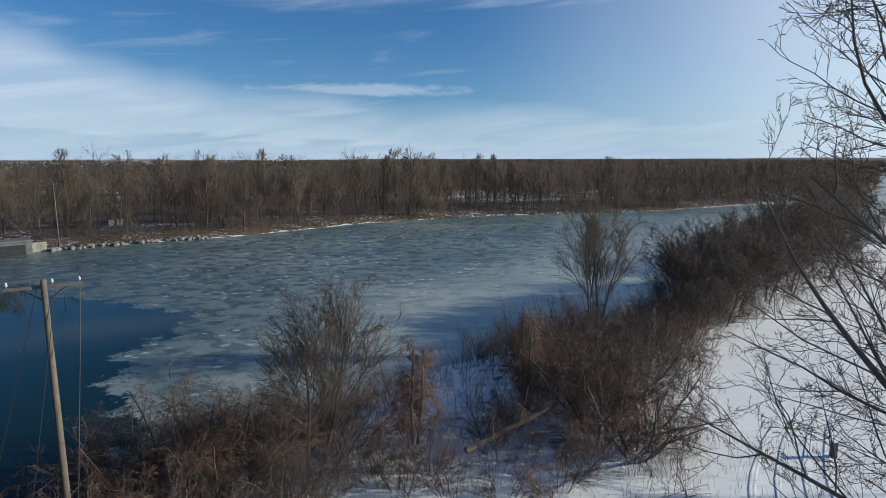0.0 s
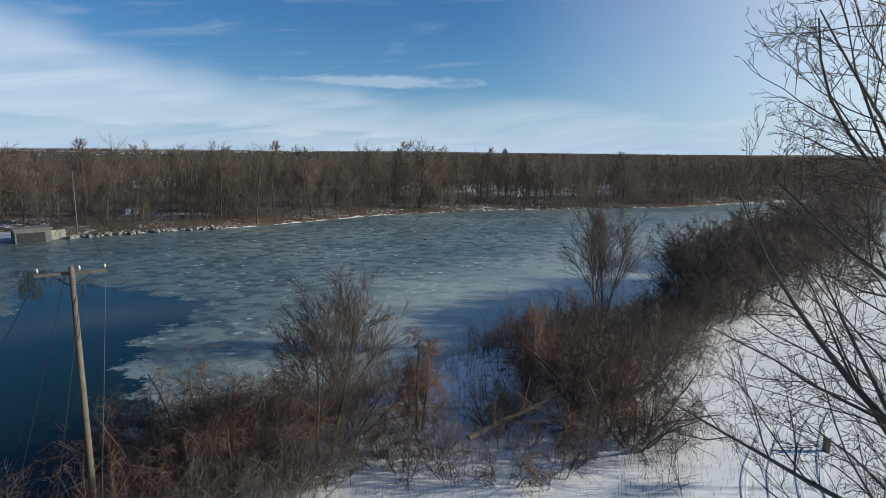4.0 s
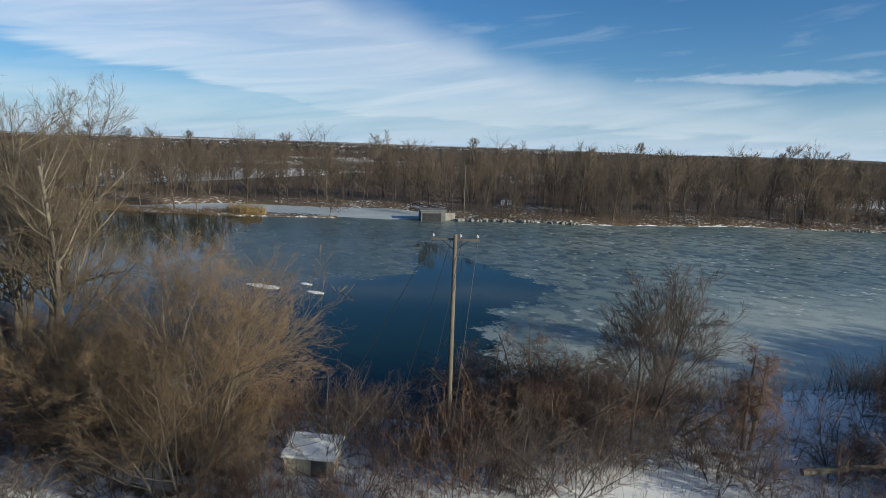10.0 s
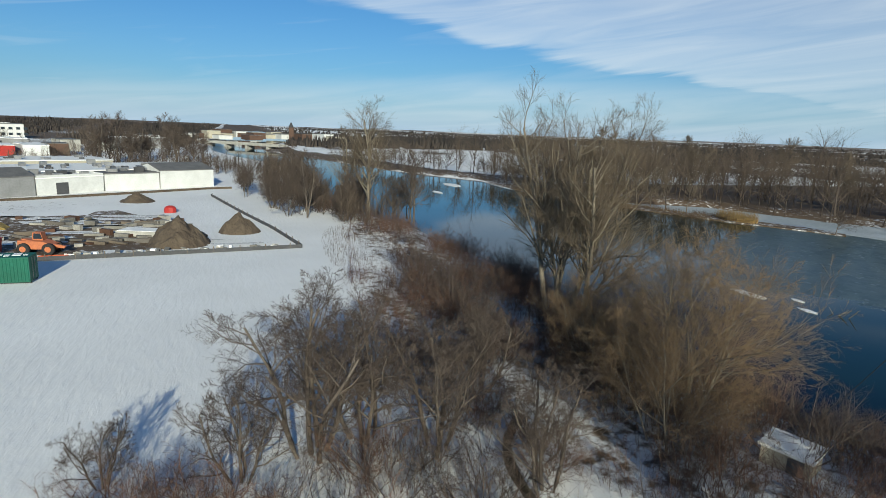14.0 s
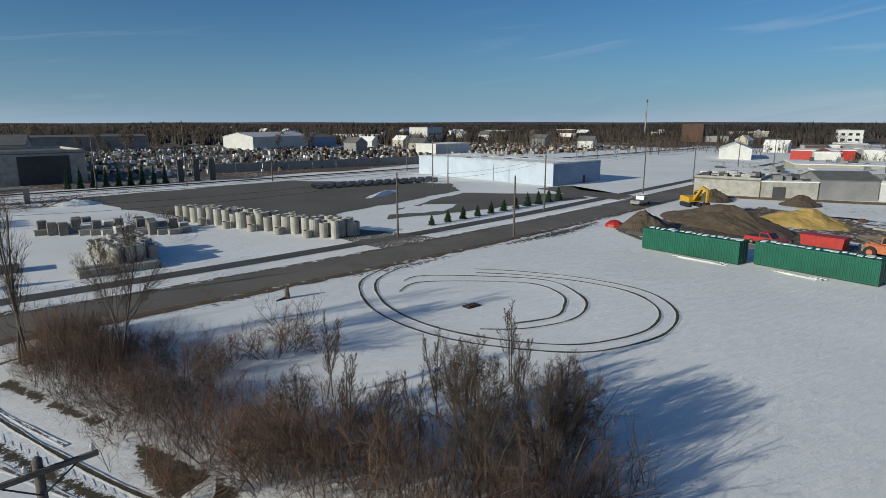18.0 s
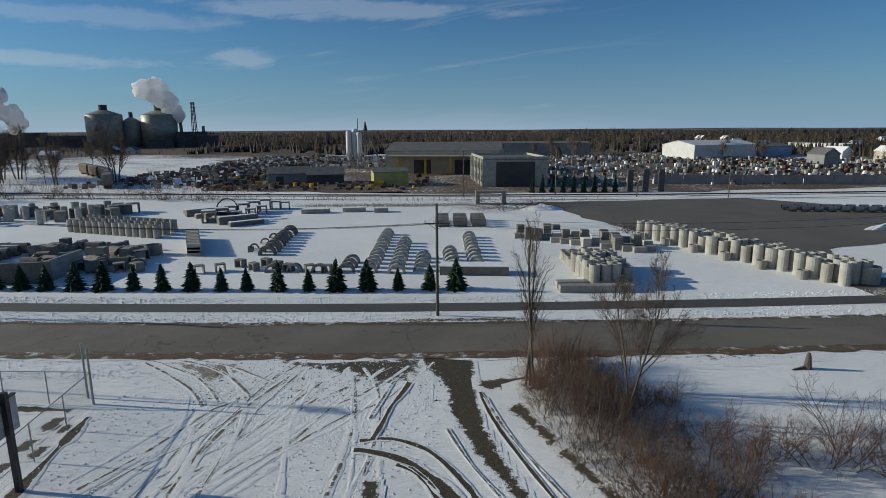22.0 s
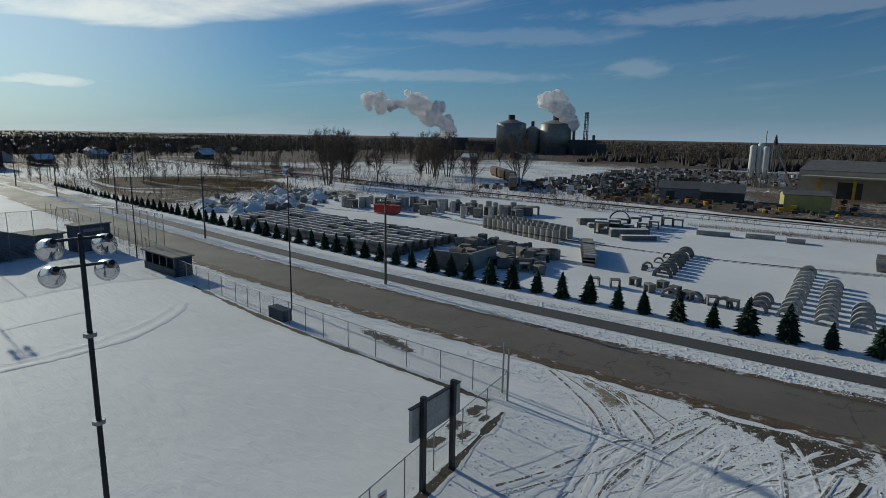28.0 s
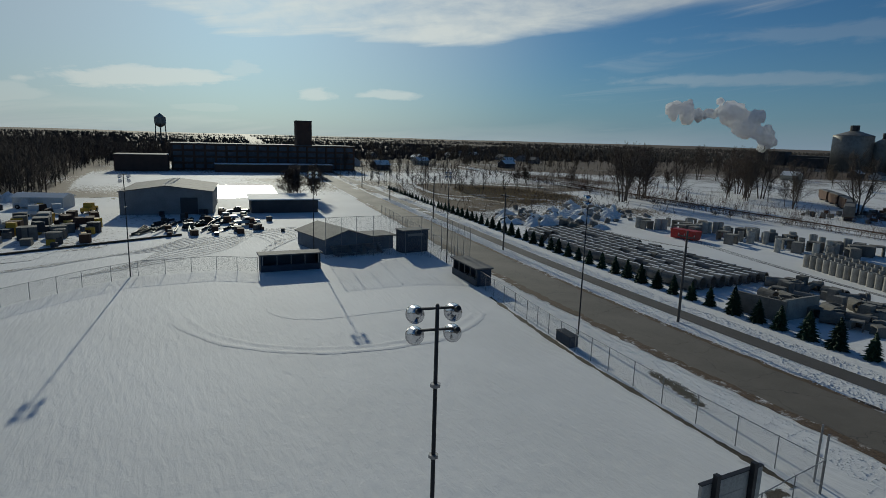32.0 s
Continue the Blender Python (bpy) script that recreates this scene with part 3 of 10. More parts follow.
class Form:
    """Gathers plain solids into one mesh."""

    def __init__(self):
        self.v, self.f = [], []

    def add(self, verts, faces):
        k = len(self.v)
        self.v += [tuple(p) for p in verts]
        self.f += [tuple(i + k for i in q) for q in faces]
        return self

    def box(self, x, y, z, sx, sy, sz, rz=0.0, tilt=0.0):
        """A box on its base centre (x, y, z)."""
        m = pose(x, y, z, 0, tilt, rz)
        p = [m @ Vector((a * sx / 2, b * sy / 2, c * sz)) for c in (0, 1) for a, b in ((-1, -1), (1, -1), (1, 1), (-1, 1))]
        return self.add(p, [(3, 2, 1, 0), (4, 5, 6, 7), (0, 1, 5, 4), (1, 2, 6, 5), (2, 3, 7, 6), (3, 0, 4, 7)])

    def turned(self, profile, n=12, m=Matrix()):
        """A turned form: profile of (radius, height) from bottom to top about z."""
        p = [m @ Vector((r * math.cos(2 * math.pi * i / n), r * math.sin(2 * math.pi * i / n), z)) for r, z in profile for i in range(n)]
        f = [(k * n + i, k * n + (i + 1) % n, (k + 1) * n + (i + 1) % n, (k + 1) * n + i) for k in range(len(profile) - 1) for i in range(n)]
        f += [tuple(range(n - 1, -1, -1)), tuple(range((len(profile) - 1) * n, len(profile) * n))]
        return self.add(p, f)

    def rod(self, a, b, r, r2=None, n=6):
        a, b = Vector(a), Vector(b)
        m = Matrix.Translation(a) @ (b - a).to_track_quat("Z", "Y").to_matrix().to_4x4()
        return self.turned([(r, 0), (r if r2 is None else r2, (b - a).length)], n, m)

    def pipe(self, length, r, wall, n=14, m=Matrix()):
        """A hollow ring or pipe along z from 0."""
        ring = [(r, 0), (r, length), (r - wall, length), (r - wall, 0)]
        p = [m @ Vector((q * math.cos(2 * math.pi * i / n), q * math.sin(2 * math.pi * i / n), z)) for q, z in ring for i in range(n)]
        f = [(k * n + i, k * n + (i + 1) % n, ((k + 1) % 4) * n + (i + 1) % n, ((k + 1) % 4) * n + i) for k in range(4) for i in range(n)]
        return self.add(p, f)

    def prism(self, outline, depth, m=Matrix()):
        """An outline in x and z, pushed along y by depth about its middle."""
        n = len(outline)
        p = [m @ Vector((x, s * depth / 2, z)) for s in (-1, 1) for x, z in outline]
        f = [tuple(range(n)), tuple(range(2 * n - 1, n - 1, -1))] + [(i, i + n, (i + 1) % n + n, (i + 1) % n) for i in range(n)]
        return self.add(p, f)

    def slab(self, outline, z0, z1):
        """An outline in x and y, from z0 up to z1."""
        n = len(outline)
        p = [(x, y, z) for z in (z0, z1) for x, y in outline]
        f = [tuple(range(n - 1, -1, -1)), tuple(range(n, 2 * n))] + [(i, (i + 1) % n, (i + 1) % n + n, i + n) for i in range(n)]
        return self.add(p, f)

    def mesh(self, name, material, smooth=False):
        me = bpy.data.meshes.new(name)
        me.from_pydata(self.v, [], self.f)
        me.materials.append(material)
        me.validate()
        if smooth:
            me.shade_smooth()
        return me


def part(name, form, material, parent=None, label="", smooth=False):
    """One mesh object, from a Form or a mesh, under a thing or a part."""
    me = form.mesh(name, material, smooth) if isinstance(form, Form) else form
    if not len(me.materials):
        me.materials.append(material)
    ob = new(name, me)
    if parent is not None:
        ob.parent = parent
    if label:
        ob["label"] = label
    return ob


def thing(name, m, label, category, group="", kind=""):
    """An empty at a thing's base, to carry its parts."""
    ob = new(name)
    ob.matrix_basis = m if isinstance(m, Matrix) else pose(*m)
    return tagged(ob, label, category, group, kind)


def structure(name, form, material, label, smooth=False, category=""):
    return tagged(part(name, form, material, None, "", smooth), label, category, "", "structure")


def lerp_line(points, x):
    xs, ys = zip(*points)
    return float(np.interp(x, xs, ys))


def road_y(x):
    """The road's middle line, a slight bend."""
    d = x - 15
    e = max(-110.0, min(95.0, d))
    return -72.3 - 0.00066 * e * e - 0.00132 * e * (d - e)


def ribbon(xs, off0, off1, z, height=0.0, line=road_y, jag=0.0, seed=1):
    """A strip that follows the road between two offsets."""
    rng = np.random.default_rng(seed)
    f = Form()
    a = [(x, line(x) + off0 + jag * rng.normal(), z) for x in xs]
    b = [(x, line(x) + off1 + jag * rng.normal(), z) for x in xs]
    n = len(xs)
    f.add(a + b, [(i, i + 1, n + i + 1, n + i) for i in range(n - 1)])
    return f


def ragged(outline, z, jag, step=2.0, seed=3):
    """A patch of ground with an uneven rim."""
    rng = np.random.default_rng(seed)
    pts = []
    for (x0, y0), (x1, y1) in zip(outline, outline[1:] + outline[:1]):
        k = max(1, int(math.hypot(x1 - x0, y1 - y0) / step))
        for i in range(k):
            pts.append((x0 + (x1 - x0) * i / k + jag * rng.normal(), y0 + (y1 - y0) * i / k + jag * rng.normal()))
    cx, cy = sum(p[0] for p in pts) / len(pts), sum(p[1] for p in pts) / len(pts)
    bm = bmesh.new()
    vs = [bm.verts.new((x, y, z)) for x, y in pts]
    face = bm.faces.new(vs)
    if face.normal.z < 0:
        face.normal_flip()
    bmesh.ops.triangulate(bm, faces=[face])
    me = bpy.data.meshes.new("patch")
    bm.to_mesh(me)
    bm.free()
    return me


def track(points, width, z, seed=5, jag=0.25, lip=0.02):
    """A rut: a strip along a smoothed line with a raised lip on each side and a width that wanders."""
    rng = np.random.default_rng(seed)
    p = np.array(points, float)
    dense = []
    for i in range(len(p) - 1):
        p0, p1, p2, p3 = p[max(i - 1, 0)], p[i], p[i + 1], p[min(i + 2, len(p) - 1)]
        k = max(2, int(np.linalg.norm(p2 - p1) / 0.5))
        for s in np.arange(k) / k:
            dense.append(0.5 * (2 * p1 + (p2 - p0) * s + (2 * p0 - 5 * p1 + 4 * p2 - p3) * s * s + (3 * p1 - p0 - 3 * p2 + p3) * s ** 3))
    d = np.array(dense + [p[-1]])
    tan = np.gradient(d, axis=0)
    tan /= np.linalg.norm(tan, axis=1)[:, None] + 1e-9
    nor = np.stack([-tan[:, 1], tan[:, 0]], -1)
    wander = np.convolve(rng.normal(size=len(d) + 8), np.ones(5) / 5, "same")[4:-4]
    w = width / 2 * 1.35 * np.clip(1 + 1.2 * jag * wander, 0.5, 1.6)
    n = len(d)
    cols = ((-1.15, 0.0, 0.0), (-0.72, lip, 0.35), (-0.42, 0.01, 1.0), (0.42, 0.01, 1.0), (0.72, lip, 0.35), (1.15, 0.0, 0.0))
    v = np.zeros((len(cols), n, 3))
    for k, (u, up_, rim) in enumerate(cols):
        v[k, :, :2] = d + nor * (u * w)[:, None]
        v[k, :, 2] = z + up_ * (0.6 + 0.8 * rng.random(n))
    idx = np.arange(len(cols) * n).reshape(len(cols), n)
    q = np.stack([idx[:-1, :-1], idx[1:, :-1], idx[1:, 1:], idx[:-1, 1:]], -1).reshape(-1, 4)
    me = mesh_np("track", v.reshape(-1, 3), q[:, ::-1])
    me.attributes.new("rim", "FLOAT", "POINT").data.foreach_set("value", np.repeat([c[2] for c in cols], n).astype(np.float32))
    return me


def soft_patch(outline, z, feather=1.2, step=0.4, reach=0.8):
    """A patch of ground whose rim thins out; its attribute tells how far inside a point lies."""
    p = np.array(outline, float)
    q = np.roll(p, -1, axis=0)
    xs, ys = np.arange(p[:, 0].min() - reach, p[:, 0].max() + reach, step), np.arange(p[:, 1].min() - reach, p[:, 1].max() + reach, step)
    gx, gy = np.meshgrid(xs, ys)
    g_ = np.stack([gx, gy], -1)
    dist, inside = np.full(gx.shape, 1e9), np.zeros(gx.shape, bool)
    for a, b in zip(p, q):
        e = b - a
        u = np.clip(((g_ - a) @ e) / (e @ e), 0, 1)
        dist = np.minimum(dist, np.linalg.norm(g_ - a - u[..., None] * e, axis=-1))
        cross = ((a[1] > gy) != (b[1] > gy)) & (gx < e[0] * (gy - a[1]) / (e[1] if e[1] else 1e-9) + a[0])
        inside ^= cross
    sd = np.where(inside, dist, -dist)
    rim = np.clip((sd + reach) / (feather + reach), 0, 1)
    idx = np.arange(gx.size).reshape(gx.shape)
    keep = (sd[:-1, :-1] > -reach) & (sd[1:, 1:] > -reach) & (sd[:-1, 1:] > -reach) & (sd[1:, :-1] > -reach)
    quads = np.stack([idx[:-1, :-1], idx[:-1, 1:], idx[1:, 1:], idx[1:, :-1]], -1)[keep]
    used = np.unique(quads)
    back_ = np.zeros(gx.size, int)
    back_[used] = np.arange(len(used))
    v = np.stack([gx.ravel(), gy.ravel(), np.full(gx.size, z)], -1)[used]
    me = mesh_np("patch", v, back_[quads])
    me.attributes.new("rim", "FLOAT", "POINT").data.foreach_set("value", rim.ravel()[used].astype(np.float32))
    return me


def grow(rng, base, heights, spec, lean=None, thin=0.0, end=0.35):
    """Branches of many trees at once. spec: for each order of branch (count, pieces, length, angle, thickness, lift, wobble, start, sides).
    thin: no twig is thinner than this. Returns, for each order, points and faces."""
    n = len(base)
    d = np.tile([0, 0, 1.0], (n, 1)) + (rng.normal(size=(n, 3)) * 0.06 if lean is None else lean)
    d /= np.linalg.norm(d, axis=1)[:, None]
    p0, length = np.asarray(base, float), np.asarray(heights, float) * spec[0][2]
    rad = length * spec[0][4]
    out = []
    for k, (count, pieces, lf, ang, th, lift, wob, start, sides) in enumerate(spec):
        if k:
            m = len(p0)
            u = start + (1 - start) * (np.arange(count)[None, :] + rng.random((m, count))) / count
            u = np.clip(u, 0, 0.995)
            q = pts.shape[1] - 1
            seg = np.minimum((u * q).astype(int), q - 1)
            fr = u * q - seg
            rows = np.arange(m)[:, None]
            a, b = pts[rows, seg], pts[rows, seg + 1]
            pos = a + (b - a) * fr[..., None]
            dd = (b - a) / (np.linalg.norm(b - a, axis=-1)[..., None] + 1e-9)
            rr = radii[rows, seg] + (radii[rows, seg + 1] - radii[rows, seg]) * fr
            ref = rng.normal(size=dd.shape)
            side = ref - (ref * dd).sum(-1)[..., None] * dd
            side /= np.linalg.norm(side, axis=-1)[..., None] + 1e-9
            an = np.radians(ang) * (0.7 + 0.6 * rng.random(u.shape))[..., None]
            d = (np.cos(an) * dd + np.sin(an) * side).reshape(-1, 3)
            p0 = pos.reshape(-1, 3)
            length = (length[:, None] * lf * (1.15 - 0.6 * (u - start) / max(1e-6, 1 - start)) * (0.7 + 0.6 * rng.random(u.shape))).reshape(-1)
            rad = np.minimum(rr * 0.8, rr * th * (0.8 + 0.4 * rng.random(u.shape))).reshape(-1)
        rad = np.maximum(rad, thin)
        m = len(p0)
        pts, radii = np.zeros((m, pieces + 1, 3)), np.zeros((m, pieces + 1))
        pts[:, 0], radii[:, 0] = p0, rad
        cur = d.copy()
        ring = np.zeros((m, pieces + 1, sides, 3))
        tip = end if k == 0 else 0.3
        for i in range(pieces + 1):
            if i:
                pts[:, i] = pts[:, i - 1] + cur * (length / pieces)[:, None]
                radii[:, i] = rad * (1 - (1 - tip) * i / pieces)
            e1 = np.cross(cur, np.where(np.abs(cur[:, 2:3]) < 0.9, [[0, 0, 1.0]], [[1.0, 0, 0]]))
            e1 /= np.linalg.norm(e1, axis=1)[:, None] + 1e-9
            e2 = np.cross(cur, e1)
            for s in range(sides):
                c = 2 * math.pi * s / sides
                ring[:, i, s] = pts[:, i] + (e1 * math.cos(c) + e2 * math.sin(c)) * radii[:, i:i + 1]
            cur = cur + wob * rng.normal(size=cur.shape) + np.array([0, 0, lift])
            cur /= np.linalg.norm(cur, axis=1)[:, None] + 1e-9
        if k == len(spec) - 1 and pieces == 1:
            v = np.concatenate([ring[:, 0], pts[:, 1:2]], 1)
            idx = np.arange(m * (sides + 1)).reshape(m, sides + 1)
            tri = np.stack([np.stack([idx[:, s], idx[:, (s + 1) % sides], idx[:, sides]], -1) for s in range(sides)], 1).reshape(-1, 3)
            out.append((v.reshape(-1, 3), np.zeros((0, 4), int), tri))
            continue
        idx = np.arange(m * (pieces + 1) * sides).reshape(m, pieces + 1, sides)
        nxt = np.roll(idx, -1, axis=2)
        quads = np.stack([idx[:, :-1], nxt[:, :-1], nxt[:, 1:], idx[:, 1:]], -1).reshape(-1, 4)
        out.append((ring.reshape(-1, 3), quads, np.zeros((0, 3), int)))
    return out


def joined(levels):
    vs, qs, ts, k = [], [], [], 0
    for v, q, t in levels:
        vs.append(v)
        qs.append(q + k)
        ts.append(t + k)
        k += len(v)
    return np.concatenate(vs), np.concatenate(qs), np.concatenate(ts)


def tree_meshes(seed, height, spec, trunks=((0, 0),), lean=None, split=2, thin=0.013):
    """Meshes for the trunk with its limbs, and for the crown of twigs."""
    rng = np.random.default_rng(seed)
    base = np.array([(x, y, -0.3) for x, y in trunks], float)
    h = height * (1 - 0.12 * rng.random(len(base)))
    lv = grow(rng, base, h, spec, None if lean is None else np.array(lean, float), thin)
    return mesh_np("trunk", *joined(lv[:split])), mesh_np("crown", *joined(lv[split:]))


def tree(meshes, m, label, bark, twig, group="", name="bare_tree", category="tree"):
    t = thing(name, m, label, category, group)
    part("trunk", meshes[0], bark, t)
    part("crown", meshes[1], twig, t)
    return t

# ---- land and river ----
WATER = -2.2
NEAR_SHORE = [(-3000, -40), (-700, -30), (-420, -22), (-330, -2), (-257, 20), (-200, 15), (-141, 14), (-107, 24), (-73, 27), (-48, 27), (-28, 26), (-13, 30.5), (-4, 39), (8, 49), (18, 56),
              (39, 64), (53, 80), (81, 107), (121, 136), (179, 162), (225, 181), (372, 295), (560, 440), (1500, 900), (3000, 1600)]
FAR_SHORE = [(-3000, 90), (-700, 60), (-560, 12), (-440, 12), (-340, 40), (-256, 62), (-215, 84), (-183, 82), (-145, 90), (-124, 98), (-104, 106), (-87, 116), (-68, 126), (-48, 138), (-23, 149), (10, 173),
             (51, 187), (116, 193), (151, 206), (239, 234), (340, 314), (520, 500), (1500, 1000), (3000, 1720)]
THICKET = [(-66, 2.2), (-58, 1.6), (-52, 0.6), (-46, -1.4), (-40, -3.6), (-36, -6.0), (-31, -9.0), (-27, -12)]
BANK_W = [(-3000, 4), (-150, 8), (-60, 10), (0, 11), (30, 12), (70, 10), (150, 8), (3000, 5)]


def near_shore(x):
    return lerp_line(NEAR_SHORE, x)


def far_shore(x):
    return lerp_line(FAR_SHORE, x)


def land_height(x, y):
    """Flat fields, banks that slope to the river, its bed, and far low hills."""
    ns, fs = near_shore(x), far_shore(x)
    w = lerp_line(BANK_W, x)
    if y < ns:
        z = WATER + min(1.0, (ns - y) / w) ** 0.8 * (-WATER) if ns - y < w else 0.0
    elif y > fs:
        inlet_w = 27 * max(0.0, min(1.0, (x + 150) / 20, (-64 - x) / 8))
        d = y - fs
        z = WATER - 0.4 if d < inlet_w else WATER + min(1.0, (d - inlet_w) / 10) * 1.4
    else:
        z = WATER - 0.25 - min(1.2, 0.12 * min(y - ns, fs - y))
    r = math.hypot(x, y)
    if r > 900:
        z += (r - 900) * 0.0028 * (0.6 + 0.8 * noise.noise(Vector((x, y, 0)) * 0.0011))
    return z


def axis(lo, hi, step, far, grow_by=1.16):
    a = list(np.arange(lo, hi + 0.01, step))
    s, v = step, hi
    while v < far:
        s *= grow_by
        v += s
        a.append(v)
    s, v, left = step, lo, []
    while v > -far:
        s *= grow_by
        v -= s
        left.append(v)
    return np.array(left[::-1] + a)


def oak_ground(x, y):
    """Below 1 within the brushy ground under the oaks."""
    u, v = x + 19.5, y + 3.5
    return math.hypot((u * 0.92 + v * 0.38) / 6.5, (v * 0.92 - u * 0.38) / 12.5)


def rough_zone(x, y):
    """1 in the brush along the banks and in waste ground, 0 on open snow."""
    ns, fs = near_shore(x), far_shore(x)
    d = ns - y
    edge = lerp_line([(-150, 14), (-90, 20), (-55, 28), (-30, 28), (-20, 25), (-10, 23), (2, 18.5), (10, 27), (17, 35), (21, 31), (30, 23), (42, 19.5), (63, 31), (83, 38), (120, 30), (300, 40)], x)
    if 0 <= d < edge:
        return 0.88 if d < edge - 4 else 0.88 * (edge - d) / 4
    if d < 0 and y > fs and x < -185 and y - fs > 22:
        return (0.56 if y - fs < 220 else 1.15) + 1.1 * noise.noise(Vector((x * 0.012, y * 0.02, 7.0)))
    if d < 0 and y > fs:
        return 1.3 if y - fs < 40 else 1.6 + 0.8 * noise.noise(Vector((x * 0.005, y * 0.005, 7.0)))
    r = math.hypot(x, y)
    if r > 520:
        return (2.4 if x > 150 else 1.5) + 0.8 * noise.noise(Vector((x * 0.0045, y * 0.0045, 2.0)))
    if r > 420:
        return (2.0 if x > 200 and y > -130 else 1.2) + 0.6 * noise.noise(Vector((x * 0.007, y * 0.007, 2.0)))
    if y < -235:
        return 0.85
    if x < -235:
        return 0.55 + 0.9 * noise.noise(Vector((x * 0.012, y * 0.012, 2.0)))
    if x > 205:
        return (1.7 if y > 2 else 1.05) + 0.9 * noise.noise(Vector((x * 0.012, y * 0.012, 6.0)))
    # thicket between the snowfield and the mud track
    c = lerp_line(THICKET, y)
    if -66 < y < -28 and abs(x - c) < 5.0:
        return 0.75
    if oak_ground(x, y) < 1.0:
        return 0.36
    if x > 120 and -172 < y < -93:
        return 0.75 + 0.9 * noise.noise(Vector((x * 0.03, y * 0.03, 6.0)))
    return 0.0


def build_ground():
    xs, ys = axis(-165, 165, 2.4, 4200), axis(-130, 215, 2.4, 4200)
    nx, ny = len(xs), len(ys)
    v = np.zeros((ny, nx, 3))
    zone = np.zeros((ny, nx), np.float32)
    for j, y in enumerate(ys):
        for i, x in enumerate(xs):
            v[j, i] = x, y, land_height(x, y)
            zone[j, i] = rough_zone(x, y)
    fine_z = np.random.default_rng(2).normal(size=(ny, nx)) * 0.03
    v[..., 2] += fine_z * ((np.abs(v[..., 2]) > 0.01) | (zone > 0))
    idx = np.arange(nx * ny).reshape(ny, nx)
    q = np.stack([idx[:-1, :-1], idx[:-1, 1:], idx[1:, 1:], idx[1:, :-1]], -1).reshape(-1, 4)
    me = mesh_np("ground", v.reshape(-1, 3), q)
    me.attributes.new("zone", "FLOAT", "POINT").data.foreach_set("value", zone.ravel())
    me.shade_smooth()
    structure("ground", me, SNOW, "snow-covered flat ground with brown weeds along the banks")


build_ground()


OPEN_WATER = [(-13, 26), (-13.2, 33), (-13.8, 37), (-14.2, 41.5), (-17.8, 49), (-20.5, 58), (-18.5, 67), (-17, 75), (-25, 79), (-31, 82.5), (-40, 90), (-47.5, 99), (-50, 97), (-45.5, 85), (-42, 79),
              (-38, 70.5), (-42, 65.5), (-47, 64), (-51, 57), (-58, 56), (-70, 64), (-84, 82), (-97, 104), (-130, 125), (-3000, 300), (-3000, -100), (-60, 0), (-20, 18)]


def offing(x, y):
    """How far points lie from the open water; negative inside it."""
    p = np.array(OPEN_WATER, float)
    dist, inside = np.full(x.shape, 1e9), np.zeros(x.shape, bool)
    for (ax, ay), (bx, by) in zip(p, np.roll(p, -1, axis=0)):
        ex, ey = bx - ax, by - ay
        u = np.clip(((x - ax) * ex + (y - ay) * ey) / (ex * ex + ey * ey), 0, 1)
        dist = np.minimum(dist, np.hypot(x - ax - u * ex, y - ay - u * ey))
        inside ^= ((ay > y) != (by > y)) & (x < ex * (y - ay) / (ey if ey else 1e-9) + ax)
    return np.where(inside, -dist, dist)


def build_river():
    xs = np.unique(np.concatenate([np.arange(-1500, -260, 20), np.arange(-260, -110, 5), np.arange(-110, 40, 1.5), np.arange(40, 130, 5), np.arange(130, 1501, 20)]))
    rows = 72
    u = np.linspace(0, 1, rows)[:, None]
    near = np.array([near_shore(x) - 6 for x in xs])[None]
    far = np.array([far_shore(x) + 4 for x in xs])[None]
    gx, gy = np.repeat(xs[None], rows, 0), near + (far - near) * u
    idx = np.arange(gx.size).reshape(gx.shape)
    q = np.stack([idx[:-1, :-1], idx[:-1, 1:], idx[1:, 1:], idx[1:, :-1]], -1).reshape(-1, 4)
    me = mesh_np("water", np.stack([gx, gy, np.full(gx.shape, WATER)], -1).reshape(-1, 3), q)
    away = offing(gx, gy)
    thin = np.clip((14 - gx - 0.25 * (gy - 60)) / 62, 0, 1) * np.clip(1.15 - away / 75, 0, 1)
    for key, value in (("offing", away), ("thin", thin)):
        me.attributes.new(key, "FLOAT", "POINT").data.foreach_set("value", value.ravel().astype(np.float32))
    structure("water", me, RIVER, "half-frozen river with grey-green ice and a dark open reach", category="river")


build_river()

RX = list(np.arange(-420, 421, 4.0))
structure("road", ribbon(RX, -3.75, 3.75, 0.05), ASPHALT, "worn two-lane asphalt road with cracks, cleared of snow")
structure("path", ribbon(RX, -10.2, -7.5, 0.04), ASPHALT_DARK, "narrow asphalt footpath beside the road, cleared of snow")

structure("verge", ribbon(list(np.arange(-200, 201, 1.0)), 3.35, 4.7, 0.062, jag=0.14, seed=4), MUD, "dark wet verge along the road")
structure("verge", ribbon(list(np.arange(-200, 201, 1.0)), -4.2, -3.45, 0.062, jag=0.12, seed=6), MUD, "dark wet verge along the road")

